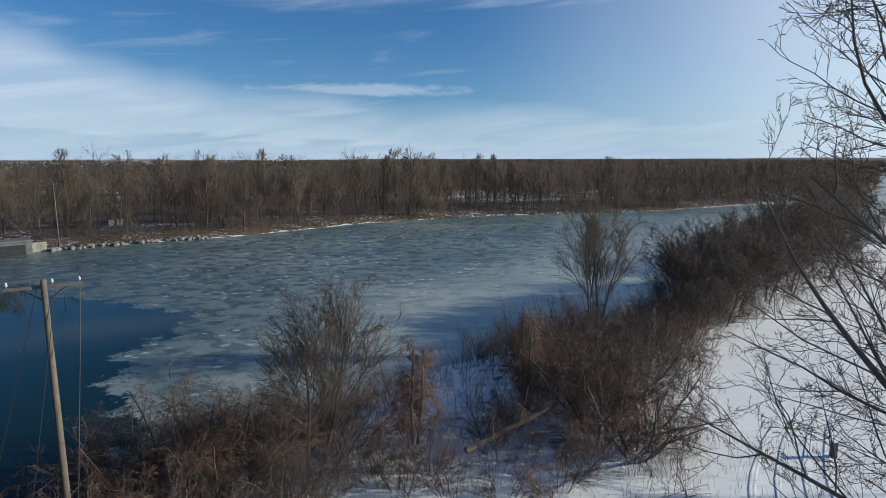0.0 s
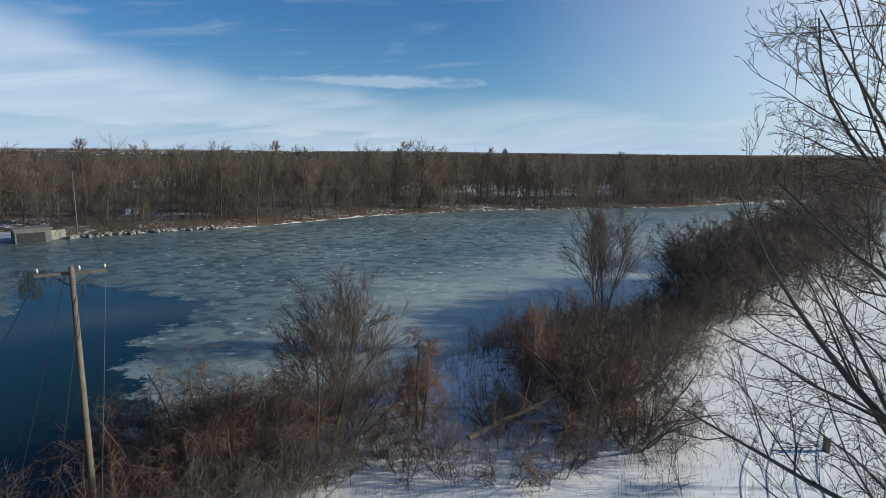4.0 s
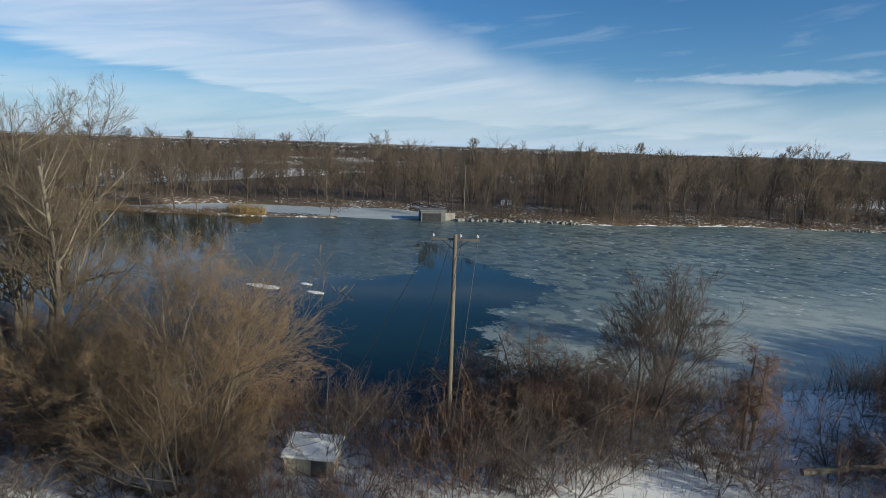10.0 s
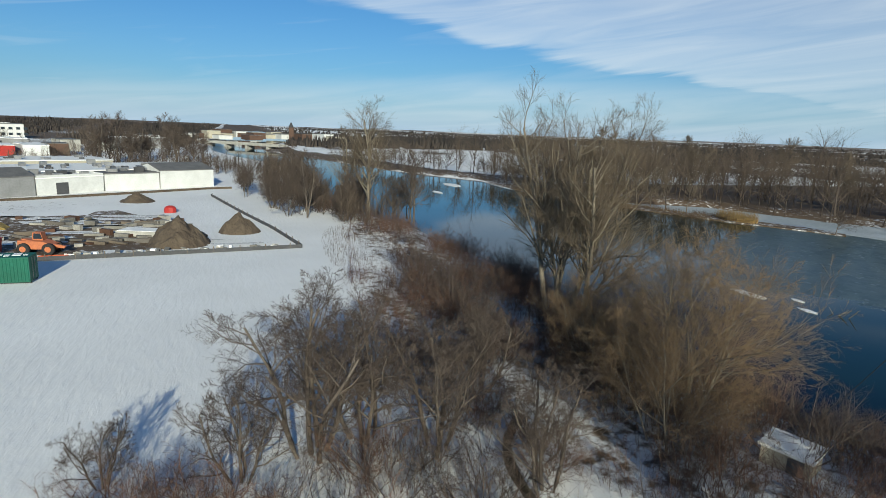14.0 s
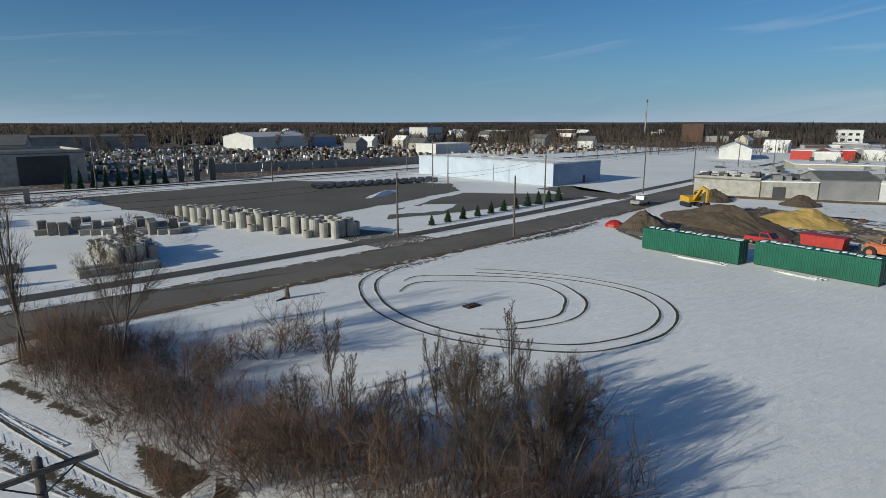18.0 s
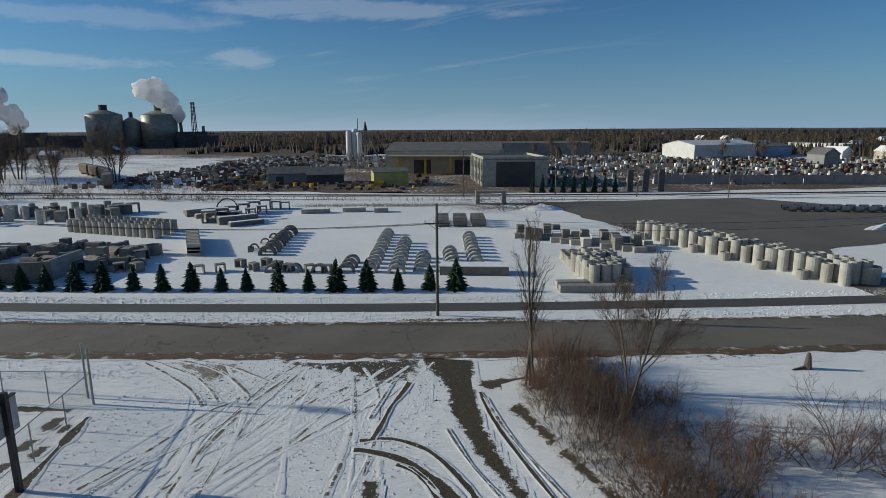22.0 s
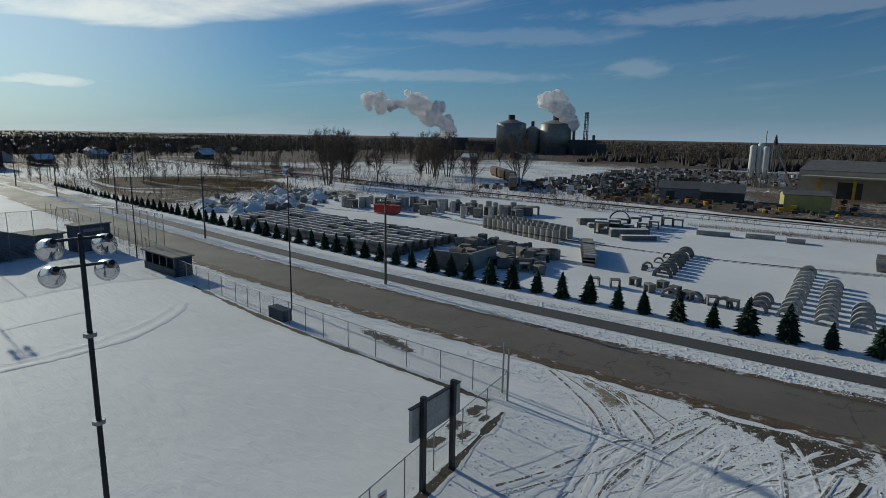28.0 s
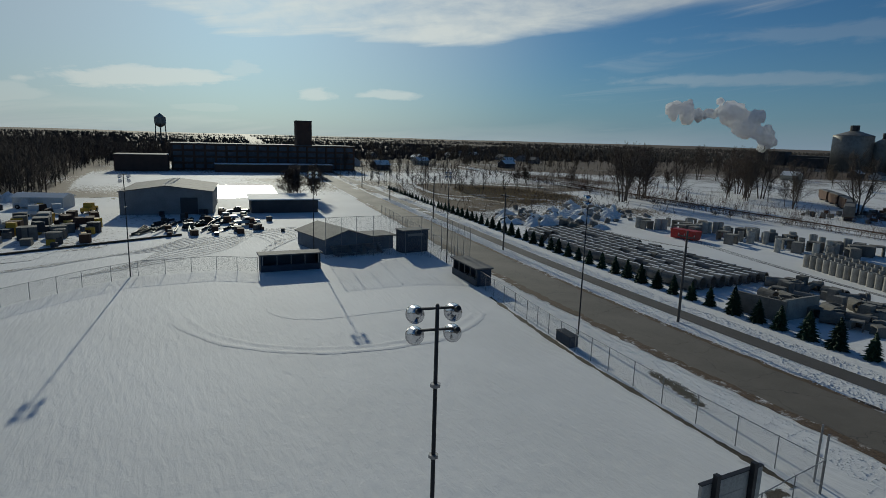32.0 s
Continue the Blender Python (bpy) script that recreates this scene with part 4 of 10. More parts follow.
# ---- trees and brush ----
BROAD = [(1, 6, 0.92, 0, 0.012, 0.03, 0.05, 0, 7), (20, 4, 0.40, 38, 0.5, 0.12, 0.12, 0.2, 5), (9, 3, 0.46, 42, 0.55, 0.08, 0.15, 0.15, 4),
         (7, 2, 0.62, 32, 0.72, 0.06, 0.12, 0.1, 3), (4, 1, 0.95, 28, 0.9, 0.03, 0.2, 0.1, 3)]
TALL = [(1, 8, 0.95, 0, 0.0155, 0.03, 0.05, 0, 7), (18, 5, 0.36, 42, 0.5, 0.14, 0.12, 0.22, 5), (8, 3, 0.45, 38, 0.55, 0.10, 0.14, 0.2, 4),
        (6, 2, 0.58, 32, 0.72, 0.06, 0.14, 0.15, 3), (3, 1, 0.9, 30, 0.9, 0.03, 0.2, 0.1, 3)]
NEAR = [(1, 10, 0.95, 0, 0.0098, 0.006, 0.022, 0, 9), (30, 7, 0.42, 52, 0.45, 0.09, 0.11, 0.12, 6), (7, 5, 0.44, 42, 0.5, 0.07, 0.15, 0.2, 5),
        (6, 3, 0.42, 40, 0.55, 0.06, 0.17, 0.15, 4), (3, 2, 0.45, 38, 0.6, 0.05, 0.2, 0.1, 3), (3, 1, 0.4, 40, 0.7, 0.03, 0.2, 0.2, 3)]
OAK = [(1, 5, 0.55, 0, 0.024, 0.04, 0.09, 0, 7), (10, 5, 0.95, 55, 0.55, 0.09, 0.18, 0.2, 6), (9, 4, 0.42, 46, 0.5, 0.08, 0.22, 0.15, 4),
       (7, 2, 0.48, 42, 0.72, 0.05, 0.25, 0.12, 3), (5, 1, 0.65, 38, 0.9, 0.03, 0.2, 0.1, 3)]
OPEN_OAK = [(1, 7, 0.84, 0, 0.020, 0.09, 0.13, 0, 7), (11, 5, 0.46, 48, 0.5, 0.06, 0.20, 0.22, 5), (8, 3, 0.46, 46, 0.52, 0.04, 0.24, 0.15, 4),
            (7, 2, 0.50, 42, 0.6, 0.02, 0.24, 0.12, 3), (5, 1, 0.75, 40, 0.85, 0.0, 0.2, 0.1, 3)]
BRUSH = [(1, 2, 1.0, 0, 0.0075, 0.0, 0.13, 0, 3), (9, 1, 0.46, 38, 0.8, 0.03, 0.2, 0.12, 3)]
SHRUB = [(1, 3, 1.0, 0, 0.008, 0.0, 0.14, 0, 3), (8, 2, 0.5, 42, 0.7, 0.03, 0.2, 0.12, 3), (9, 1, 0.6, 45, 0.9, 0.03, 0.2, 0.05, 3)]
WOOD = [(1, 2, 0.90, 0, 0.011, 0.03, 0.06, 0, 3), (11, 1, 0.46, 48, 0.7, 0.10, 0.1, 0.2, 3), (7, 1, 0.68, 44, 0.9, 0.05, 0.1, 0.1, 3)]
WOOD_FAR = [(1, 1, 0.9, 0, 0.016, 0.0, 0.0, 0, 3), (16, 1, 0.5, 46, 2.6, 0.1, 0.0, 0.1, 3)]
LIGHT_TALL = TALL[:3] + [(9, 1, 0.7, 36, 0.9, 0.06, 0.18, 0.12, 3)]
LIGHT_ROUND = BROAD[:3] + [(9, 1, 0.75, 40, 0.9, 0.05, 0.2, 0.1, 3)]

DOME = [(1, 5, 0.60, 0, 0.015, 0.03, 0.07, 0, 7), (12, 5, 0.86, 38, 0.5, 0.09, 0.11, 0.20, 6), (8, 4, 0.46, 36, 0.5, 0.06, 0.14, 0.16, 4),
        (7, 2, 0.48, 34, 0.62, 0.05, 0.14, 0.12, 3), (5, 1, 0.75, 30, 0.9, 0.03, 0.1, 0.1, 3)]
VASE = [(1, 7, 0.88, 0, 0.010, 0.02, 0.05, 0, 6), (13, 5, 0.42, 24, 0.5, 0.08, 0.08, 0.3, 5), (8, 3, 0.46, 26, 0.5, 0.06, 0.10, 0.15, 4),
        (6, 2, 0.5, 28, 0.62, 0.05, 0.12, 0.12, 3), (4, 1, 0.7, 26, 0.9, 0.03, 0.1, 0.1, 3)]
DRAPED = [(1, 5, 0.95, 0, 0.015, -0.02, 0.12, 0, 5), (9, 4, 0.50, 48, 0.5, -0.10, 0.16, 0.2, 4), (7, 3, 0.46, 44, 0.55, -0.22, 0.16, 0.1, 3), (6, 1, 0.55, 40, 0.9, -0.25, 0.1, 0.05, 3)]
COLUMN = [(1, 5, 1.0, 0, 0.020, 0.0, 0.05, 0, 6), (34, 3, 0.30, 40, 0.35, -0.25, 0.14, 0.12, 4), (9, 2, 0.5, 42, 0.6, -0.3, 0.16, 0.1, 3), (7, 1, 0.6, 40, 0.9, -0.3, 0.1, 0.05, 3)]
LIMB = [(1, 9, 1.0, 0, 0.0125, 0.045, 0.07, 0, 7), (11, 5, 0.42, 44, 0.45, 0.03, 0.13, 0.16, 5), (7, 4, 0.42, 42, 0.5, 0.03, 0.16, 0.15, 4), (4, 2, 0.45, 38, 0.6, 0.05, 0.18, 0.1, 3), (3, 1, 0.4, 40, 0.7, 0.03, 0.2, 0.2, 3)]

rng_t = np.random.default_rng(11)


def land(x, y):
    return land_height(x, y)


# the tall cottonwoods beside the launching place
def cottonwood(seed, height, lean, limbs):
    """A forked cottonwood: a leaning trunk, and heavy limbs (height on the trunk, bearing, slope outwards, length) that sweep out from it."""
    r_ = np.random.default_rng(seed)
    spec = [NEAR[0], (11, 7, 0.27, 42, 0.45, 0.11, 0.09, 0.55, 6)] + NEAR[2:]
    up_ = np.array([lean[0], lean[1], 1.0]) / math.hypot(lean[0], lean[1], 1.0)
    lv = grow(r_, np.array([(0, 0, -0.3)]), np.array([height]), spec, np.array([(*lean, 0)]), 0.0075)
    base = np.array([up_ * z for z, *_ in limbs])
    out = np.array([(k * math.cos(radians(a)), k * math.sin(radians(a)), 0) for _, a, k, _ in limbs])
    lm = grow(r_, base, np.array([n for *_, n in limbs]), LIMB, out, 0.0075, 0.1)
    return mesh_np("trunk", *joined(lv[:2] + lm[:2])), mesh_np("crown", *joined(lv[2:] + lm[2:]))


big_a = cottonwood(21, 24.5, (-0.138, 0.213), ((10.4, 118, 0.45, 8.5), (9.8, 112, 1.3, 9.5), (9.2, 125, 3.0, 7.5), (8.2, 100, 1.0, 8.5), (8.8, 150, 2.6, 5.5), (7.6, 95, 1.8, 8.0), (12.0, 300, 0.9, 6.5),
                                               (14.0, 280, 0.8, 6.0), (14.6, 118, 0.5, 5.0), (11.4, 50, 1.2, 7.5), (12.8, 190, 0.9, 5.0), (7.0, 120, 2.4, 6.5)))
tree(big_a, pose(14.3, 4.1, 0, 0, 0, 0), "tall bare grey-barked cottonwood rising from snow", BARK, TWIG)
big_b = tree_meshes(22, 23.0, NEAR, lean=[(-0.06, 0.05, 0)], thin=0.0075)
tree(big_b, pose(17.9, 5.4, 0, 0, 0, 0), "tall bare cottonwood with open crown on snow", BARK, TWIG)
tree(big_b, pose(22.5, 12.5, 0, 0, 0, 150), "bare cottonwood behind two taller ones on snow", BARK, TWIG).scale = (0.8, 0.8, 0.8)

# single trees along the near bank
MAPLE = [(1, 6, 0.66, 0, 0.015, 0.03, 0.06, 0, 7), (17, 5, 0.60, 36, 0.42, 0.09, 0.10, 0.30, 6), (10, 4, 0.46, 34, 0.5, 0.06, 0.12, 0.14, 4), (7, 2, 0.48, 32, 0.62, 0.05, 0.12, 0.12, 3), (5, 1, 0.75, 28, 0.9, 0.03, 0.1, 0.1, 3)]
maple = tree_meshes(31, 12.4, MAPLE, ((0, 0), (0.6, 0.25)), [(-0.05, 0, 0), (0.20, 0.02, 0)], thin=0.008)
tree(maple, pose(-1.2, 29.6, land(-1.2, 29.6) - 0.2), "bare two-stemmed tree with fine crown on the riverbank", BARK, TWIG)
elm = tree_meshes(32, 12.6, VASE, ((0, 0), (0.4, 0.2), (-0.3, 0.3), (0.1, -0.3)), [(-0.20, 0, 0), (0.18, 0.02, 0), (-0.02, -0.1, 0), (0.06, 0.14, 0)], thin=0.011)
tree(elm, pose(24.8, 50.8, land(24.8, 50.8)), "bare several-stemmed elm beside the frozen river", BARK, TWIG)
thorn = tree_meshes(33, 12.6, DOME, ((0, 0), (1.6, 0.8), (-1.4, 1.0)), [(0.05, 0, 0), (0.30, 0, 0), (-0.32, 0.1, 0)], thin=0.013)
thorn_b = tree_meshes(34, 11.6, DOME, ((0, 0), (1.0, -0.6)), [(-0.18, 0.05, 0), (0.25, 0, 0)], thin=0.013)
for k, (x, y, a, s) in enumerate(((36.7, 56.5, 0, 0.92), (41, 60, 40, 1.0), (47.5, 62, 120, 1.0), (53, 67, 60, 1.05), (60, 70, 200, 1.0), (66.5, 74, 20, 1.05), (74, 84, 75, 1.0), (82, 90, 140, 1.05), (92, 96, 220, 1.0), (101, 108, 300, 1.05), (113, 116, 30, 1.0), (126, 122, 100, 1.0),
                                  (33, 47.5, 310, 0.62), (38, 52.0, 170, 0.78), (44, 55.5, 40, 0.85), (50, 59, 280, 0.85), (57, 63, 90, 0.8), (66, 67, 10, 0.75), (76, 76, 200, 0.8), (88, 86, 330, 0.85))):
    o = tree(thorn if k % 3 else thorn_b, pose(x, y, land(x, y) - 0.2, 0, 0, a), "wide dark bare tree leaning over the snowy bank", BARK, TWIG, "trees on the downstream bank")
    o.scale = (s * 1.1, s * 1.1, s)
draped = []
for k in range(3):
    r_ = np.random.default_rng(180 + k)
    a_ = np.arange(7) * 0.9 + r_.random(7) * 0.5
    foot = np.stack([0.5 * np.cos(a_), 0.5 * np.sin(a_), np.full(7, -0.3)], -1)
    lv_ = grow(r_, foot, 5.4 * (0.7 + 0.4 * r_.random(7)), DRAPED, np.stack([0.7 * np.cos(a_), 0.7 * np.sin(a_), np.zeros(7)], -1), 0.0085)
    draped.append((mesh_np("trunk", *joined(lv_[:2])), mesh_np("crown", *joined(lv_[2:]))))
column = tree_meshes(36, 6.4, COLUMN, ((0, 0), (0.3, 0.1)), [(0.02, 0, 0), (0.10, 0.02, 0)], thin=0.009)
for x, y, a, s in ((-5.4, 28.2, 0, 1.05), (-8.0, 29.8, 120, 1.25), (-10.4, 31.2, 40, 1.2), (-6.8, 33.2, 280, 1.15), (-4.0, 33.4, 190, 1.1), (0.8, 32.4, 330, 0.8), (-10.0, 36.8, 350, 1.0), (-13.4, 38.2, 110, 0.95), (-3.2, 31.2, 60, 0.8), (-7.4, 26.4, 200, 0.7), (9.2, 32.2, 250, 0.6), (11.4, 33.2, 30, 0.55), (15.1, 29.5, 90, 1.0), (17.2, 28.4, 310, 0.95), (16.4, 33.0, 160, 1.15), (19.6, 31.4, 20, 1.0), (20.2, 36.0, 140, 1.05), (23.4, 38.8, 70, 1.1), (18.0, 38.2, 300, 0.95), (26.8, 42.8, 10, 1.0)):
    o = tree(draped[int(abs(a)) // 10 % 3], pose(x, y, land(x, y), 0, 0, a), "low bare tree hung with brown vines on the bank", BARK, TWIG if a % 3 else TWIG_RED, "vine-hung trees on the bank")
    o.scale = (s, s, s)
for x, y, a, s in ((4.7, 32.0, 0, 1.0), (13.6, 37.2, 100, 0.95)):
    o = tree(column, pose(x, y, land(x, y), 0, 0, a), "dead trunk wrapped in hanging brown vines", BARK, TWIG_RED, "vine-wrapped trunks on the bank")
    o.scale = (s, s, s)
tall_1 = tree_meshes(41, 20.5, TALL, ((0, 0), (1.2, 0.4), (-1.1, 0.8)), [(0.02, 0.02, 0), (0.16, 0, 0), (-0.16, 0.06, 0)], thin=0.010)
tall_2 = tree_meshes(42, 18.0, TALL, ((0, 0), (0.9, 0.9)), [(0.10, 0.02, 0), (-0.12, 0.1, 0)], thin=0.010)
tall_3 = tree_meshes(43, 20.5, TALL, ((0, 0), (0.6, 0.5)), [(0.08, 0.02, 0), (-0.12, -0.05, 0)], thin=0.010)
tree(tall_1, pose(-41, 18.5, land(-41, 18.5), 0, 0, 30), "tall bare cottonwood with pale limbs on the riverbank", BARK_PALE, TWIG_PALE)
tree(tall_2, pose(-36, 19.5, land(-36, 19.5), 0, 0, 200), "tall bare tree with pale limbs on the riverbank", BARK_PALE, TWIG_PALE)
tree(tall_2, pose(-47.5, 22.5, land(-47.5, 22.5), 0, 0, 80), "slender bare tree on the riverbank", BARK_PALE, TWIG_PALE)
tree(tall_3, pose(-104.5, 14.5, land(-104.5, 14.5), 0, 0, 100), "tall pale-trunked bare tree among brush by the river", BARK_PALE, TWIG_PALE)
tree(tall_2, pose(-121, 13, land(-121, 13), 0, 0, 10), "bare tree among brush by the river", BARK_PALE, TWIG_PALE)
SALLOW = [(1, 6, 0.66, 0, 0.0105, 0.02, 0.08, 0, 6), (12, 4, 0.66, 42, 0.5, 0.05, 0.12, 0.16, 5), (8, 3, 0.50, 38, 0.5, 0.04, 0.15, 0.12, 4), (7, 2, 0.50, 34, 0.62, 0.04, 0.14, 0.1, 3), (5, 1, 0.72, 30, 0.95, 0.03, 0.1, 0.1, 3)]
willow_1 = tree_meshes(51, 15.0, SALLOW, ((0, 0), (0.9, 0.3), (-0.9, 0.3), (0.2, -0.9), (-0.2, 1.0), (0.6, -0.6)), [(0.02, 0, 0), (0.36, 0.06, 0), (-0.36, 0, 0), (0.05, -0.36, 0), (-0.05, 0.36, 0), (0.25, -0.28, 0)], thin=0.0068)
willow_2 = tree_meshes(52, 11.0, SALLOW, ((0, 0), (0.7, 0.3), (-0.6, 0.4), (0.1, -0.6)), [(0.05, 0, 0), (0.34, 0.05, 0), (-0.34, 0.1, 0), (0.05, -0.34, 0)], thin=0.0062)
tree(willow_1, pose(-23.6, 18.6, land(-23.6, 18.6) - 0.3, 0, 0, 0), "broad domed leafless willow with orange-brown twigs on the bank", BARK_PALE, TWIG_WILLOW, name="willow_tree")
tree(willow_2, pose(-19.4, 13.2, land(-19.4, 13.2) - 0.3, 0, 0, 60), "low leafless willow with pale stems and orange-brown twigs", BARK_PALE, TWIG_WILLOW, name="willow_tree")
tree(willow_2, pose(-28.6, 14.6, land(-28.6, 14.6) - 0.3, 0, 0, 170), "leafless willow with orange-brown twigs among brush", BARK_PALE, TWIG_WILLOW, name="willow_tree")
oak_1 = tree_meshes(61, 10.4, OPEN_OAK, ((0, 0), (0.7, 0.3), (-0.6, 0.4), (0.2, -0.7), (-0.2, 0.6)), [(-0.05, 0.1, 0), (0.52, 0.05, 0), (-0.50, 0.1, 0), (0.05, -0.55, 0), (0.1, 0.5, 0)], thin=0.009)
oak_2 = tree_meshes(62, 9.2, OPEN_OAK, ((0, 0), (0.6, 0.3), (-0.4, 0.5), (0.1, -0.5)), [(0.04, 0, 0), (0.5, 0.1, 0), (-0.42, 0.3, 0), (0.1, -0.5, 0)], thin=0.009)
for x, y, a, me, s in ((-24.0, -6.0, 0, oak_1, 1.0), (-24.4, -3.2, 90, oak_2, 1.0), (-22.4, 0.6, 200, oak_2, 0.98), (-22.4, -9.6, 140, oak_2, 0.62), (-29, 6, 250, oak_2, 0.8), (-17.6, 4.4, 30, oak_2, 0.8), (-23.6, -15.8, 10, oak_2, 0.42)):
    o = tree(me, pose(x, y, 0, 0, 0, a), "low bare many-stemmed oak throwing long shadows on snow", BARK, TWIG, "oaks at the edge of the snowfield", name="oak_tree")
    o.scale = (s, s, s)
SLIM = [(1, 8, 0.97, 0, 0.009, 0.03, 0.03, 0, 7), (13, 5, 0.26, 26, 0.5, 0.16, 0.08, 0.25, 5), (6, 3, 0.42, 28, 0.55, 0.12, 0.12, 0.2, 4), (4, 2, 0.5, 30, 0.72, 0.08, 0.15, 0.15, 3)]
road_a = tree_meshes(71, 12.0, SLIM, ((0, 0), (0.35, 0.1), (-0.2, 0.3)), [(0.03, 0, 0), (-0.07, 0, 0), (0.09, 0.03, 0)], thin=0.010)
road_b = tree_meshes(72, 10.0, VASE, ((0, 0), (0.3, 0.1)), [(0.02, 0.0, 0), (-0.12, 0.05, 0)], thin=0.0085)
tree(road_a, pose(4.7, -62.6, 0), "slender bare tree beside the road", BARK, TWIG)
tree(road_b, pose(-0.6, -57.5, 0), "small bare tree with vines beside the road", BARK, TWIG)
sapling = tree_meshes(73, 5.5, SLIM, ((0, 0), (0.3, 0.2)), [(0.06, 0, 0), (-0.1, 0, 0)])
for x, y, a in ((-15.5, -34, 0), (-14.2, -30.5, 80), (-12.5, -37.5, 160), (-10.5, -31.5, 240), (-9.5, -44, 300), (-7, -38, 30), (-8.5, -34, 130), (-19.5, -38.3, 200)):
    tree(sapling, pose(x, y, 0, 0, 0, a), "thin bare sapling among brush on snow", BARK, TWIG, "saplings in the thicket", name="sapling")

for x, y, a, k in ((-11.5, -33.5, 10, 0.72), (-8.0, -36.5, 70, 0.52), (-14.0, -36.5, 130, 0.6), (-6.2, -42.0, 200, 0.42), (-12.8, -29.6, 250, 0.7), (-16.5, -31.5, 310, 0.6), (-9.8, -30.4, 40, 0.62)):
    tree(oak_2, pose(x, y, 0, 0, 0, a), "low bare many-stemmed tree in the thicket", BARK, TWIG_RED, "small trees in the thicket").scale = (k * 0.8, k * 0.8, k)

# brush
shrub_meshes = []
for k in range(5):
    r_ = np.random.default_rng(80 + k)
    n_ = 11
    a_, d_ = r_.random(n_) * 6.283, np.sqrt(r_.random(n_))
    base_ = np.stack([0.8 * d_ * np.cos(a_), 0.8 * d_ * np.sin(a_), np.full(n_, -0.2)], -1)
    lean_ = np.stack([0.75 * d_ * np.cos(a_), 0.75 * d_ * np.sin(a_), np.zeros(n_)], -1)
    shrub_meshes.append(mesh_np("shrub", *joined(grow(r_, base_, 4.0 * (0.45 + 0.55 * r_.random(n_)), SHRUB, lean_, 0.0075))))
shrub_kinds = {}


def shrub(x, y, size, material, label, group):
    k = int(rng_t.integers(5))
    key = (k, material.name)
    if key not in shrub_kinds:
        me = shrub_meshes[k].copy()
        me.materials.append(material)
        shrub_kinds[key] = me
    o = new("shrub", shrub_kinds[key])
    o.matrix_basis = pose(x, y, land(x, y), 0, 0, rng_t.random() * 360)
    s = size / 4.0
    o.scale = (s * (0.9 + 0.5 * rng_t.random()), s * (0.9 + 0.5 * rng_t.random()), s)
    tagged(o, label, "shrub", group)


for x in np.arange(-62, 92, 2.0):  # the near bank
    yy = near_shore(x) - 1.5 - (lerp_line(BANK_W, x) + 3) * rng_t.random()
    if not (-19 < x < -9 and yy > 27) and not (2 < x < 15 and rng_t.random() < 0.75):
        shrub(x + rng_t.normal(), yy, 3.4 + 2.6 * rng_t.random(), (TWIG, TWIG_RED, TWIG)[int(rng_t.integers(3))], "dense brown leafless shrub on the riverbank", "brush on the near bank")
for x, y, s in ((3.5, 27, 3.2), (6, 26.2, 3.6), (8.5, 25.6, 3.2), (11, 25.4, 3.8), (5, 28.5, 4.2), (14.5, 32.8, 5.5), (17.8, 34.8, 6), (15.6, 37.8, 5.5), (19.9, 37.8, 5.5), (18.8, 30.8, 4.5), (12.3, 29.3, 3.5), (22.1, 40.8, 5), (25.4, 43.8, 5), (-8.2, 25.6, 4.5), (-4.2, 27.1, 5),
                (-1.2, 27.1, 4), (-11.2, 24.1, 4), (-6.2, 29.6, 5.5), (-3.2, 32.6, 5.5), (28.6, 47.8, 5.5), (31.9, 49.8, 5), (19.9, 44.8, 4.5), (16.7, 41.8, 4.5), (9, 30.8, 3), (11.2, 32.8, 3.2), (13.4, 35.4, 4.6), (16.1, 28.8, 3.6), (12.3, 26.8, 3.2), (15.1, 41.2, 4.8), (22.1, 37.8, 5), (25.9, 40.8, 5.2), (35.2, 53.8, 6), (43.9, 61.8, 6.5), (16.4, 31.4, 4.3), (20.6, 34.6, 5), (17.4, 37.0, 4.4)):
    if s % 1 > 0.25:
        shrub(x, y, s * 0.9, TWIG_RED, "tall reddish-brown vine-covered shrub near the water", "vine-covered brush")
    else:
        shrub(x, y, s * 0.9, TWIG, "tall grey-brown vine-covered shrub near the water", "vine-covered brush")
for k in range(34):  # behind the tall bank trees
    shrub(-60 + 28 * rng_t.random(), 5 + 19 * rng_t.random(), 2.4 + 2.0 * rng_t.random(), TWIG_RED if k % 3 else TWIG, "reddish-brown leafless brush among tall bank trees", "brush on the near bank")
for k in range(12):  # the bank below the launching place
    shrub(-15 + 17 * rng_t.random(), 33 + 9 * rng_t.random(), 2.2 + 1.8 * rng_t.random(), TWIG if k % 2 else TWIG_RED, "dense brown leafless shrub on the riverbank", "brush on the near bank")
for x in np.arange(-150, -62, 3.2):  # upstream
    shrub(x + rng_t.normal(), near_shore(x) - 1 - 15 * rng_t.random(), 2.2 + 2.8 * rng_t.random(), (TWIG, TWIG_RED)[int(rng_t.integers(2))], "brown leafless shrub on the riverbank", "brush on the near bank")
for k in range(46):  # the thicket beside the mud track
    y = -66 + 39 * rng_t.random()
    shrub(lerp_line(THICKET, y) + (1.5 + 0.032 * (y + 66)) * rng_t.normal(), y, (3.2 + 2.4 * rng_t.random()) * (0.6 if y < -40 else 1.0), TWIG_RED if rng_t.random() < 0.7 else TWIG, "reddish-brown leafless brush on snow", "thicket beside the track")


def brush(name, pts, heights, material, label, seed):
    r_ = np.random.default_rng(seed)
    lv = grow(r_, np.array(pts), np.array(heights), BRUSH, r_.normal(size=(len(pts), 3)) * [0.36, 0.36, 0], 0.0065)
    me = mesh_np(name, *joined(lv))
    me.materials.append(material)
    return tagged(new(name, me), label, "brush", "", "stuff")


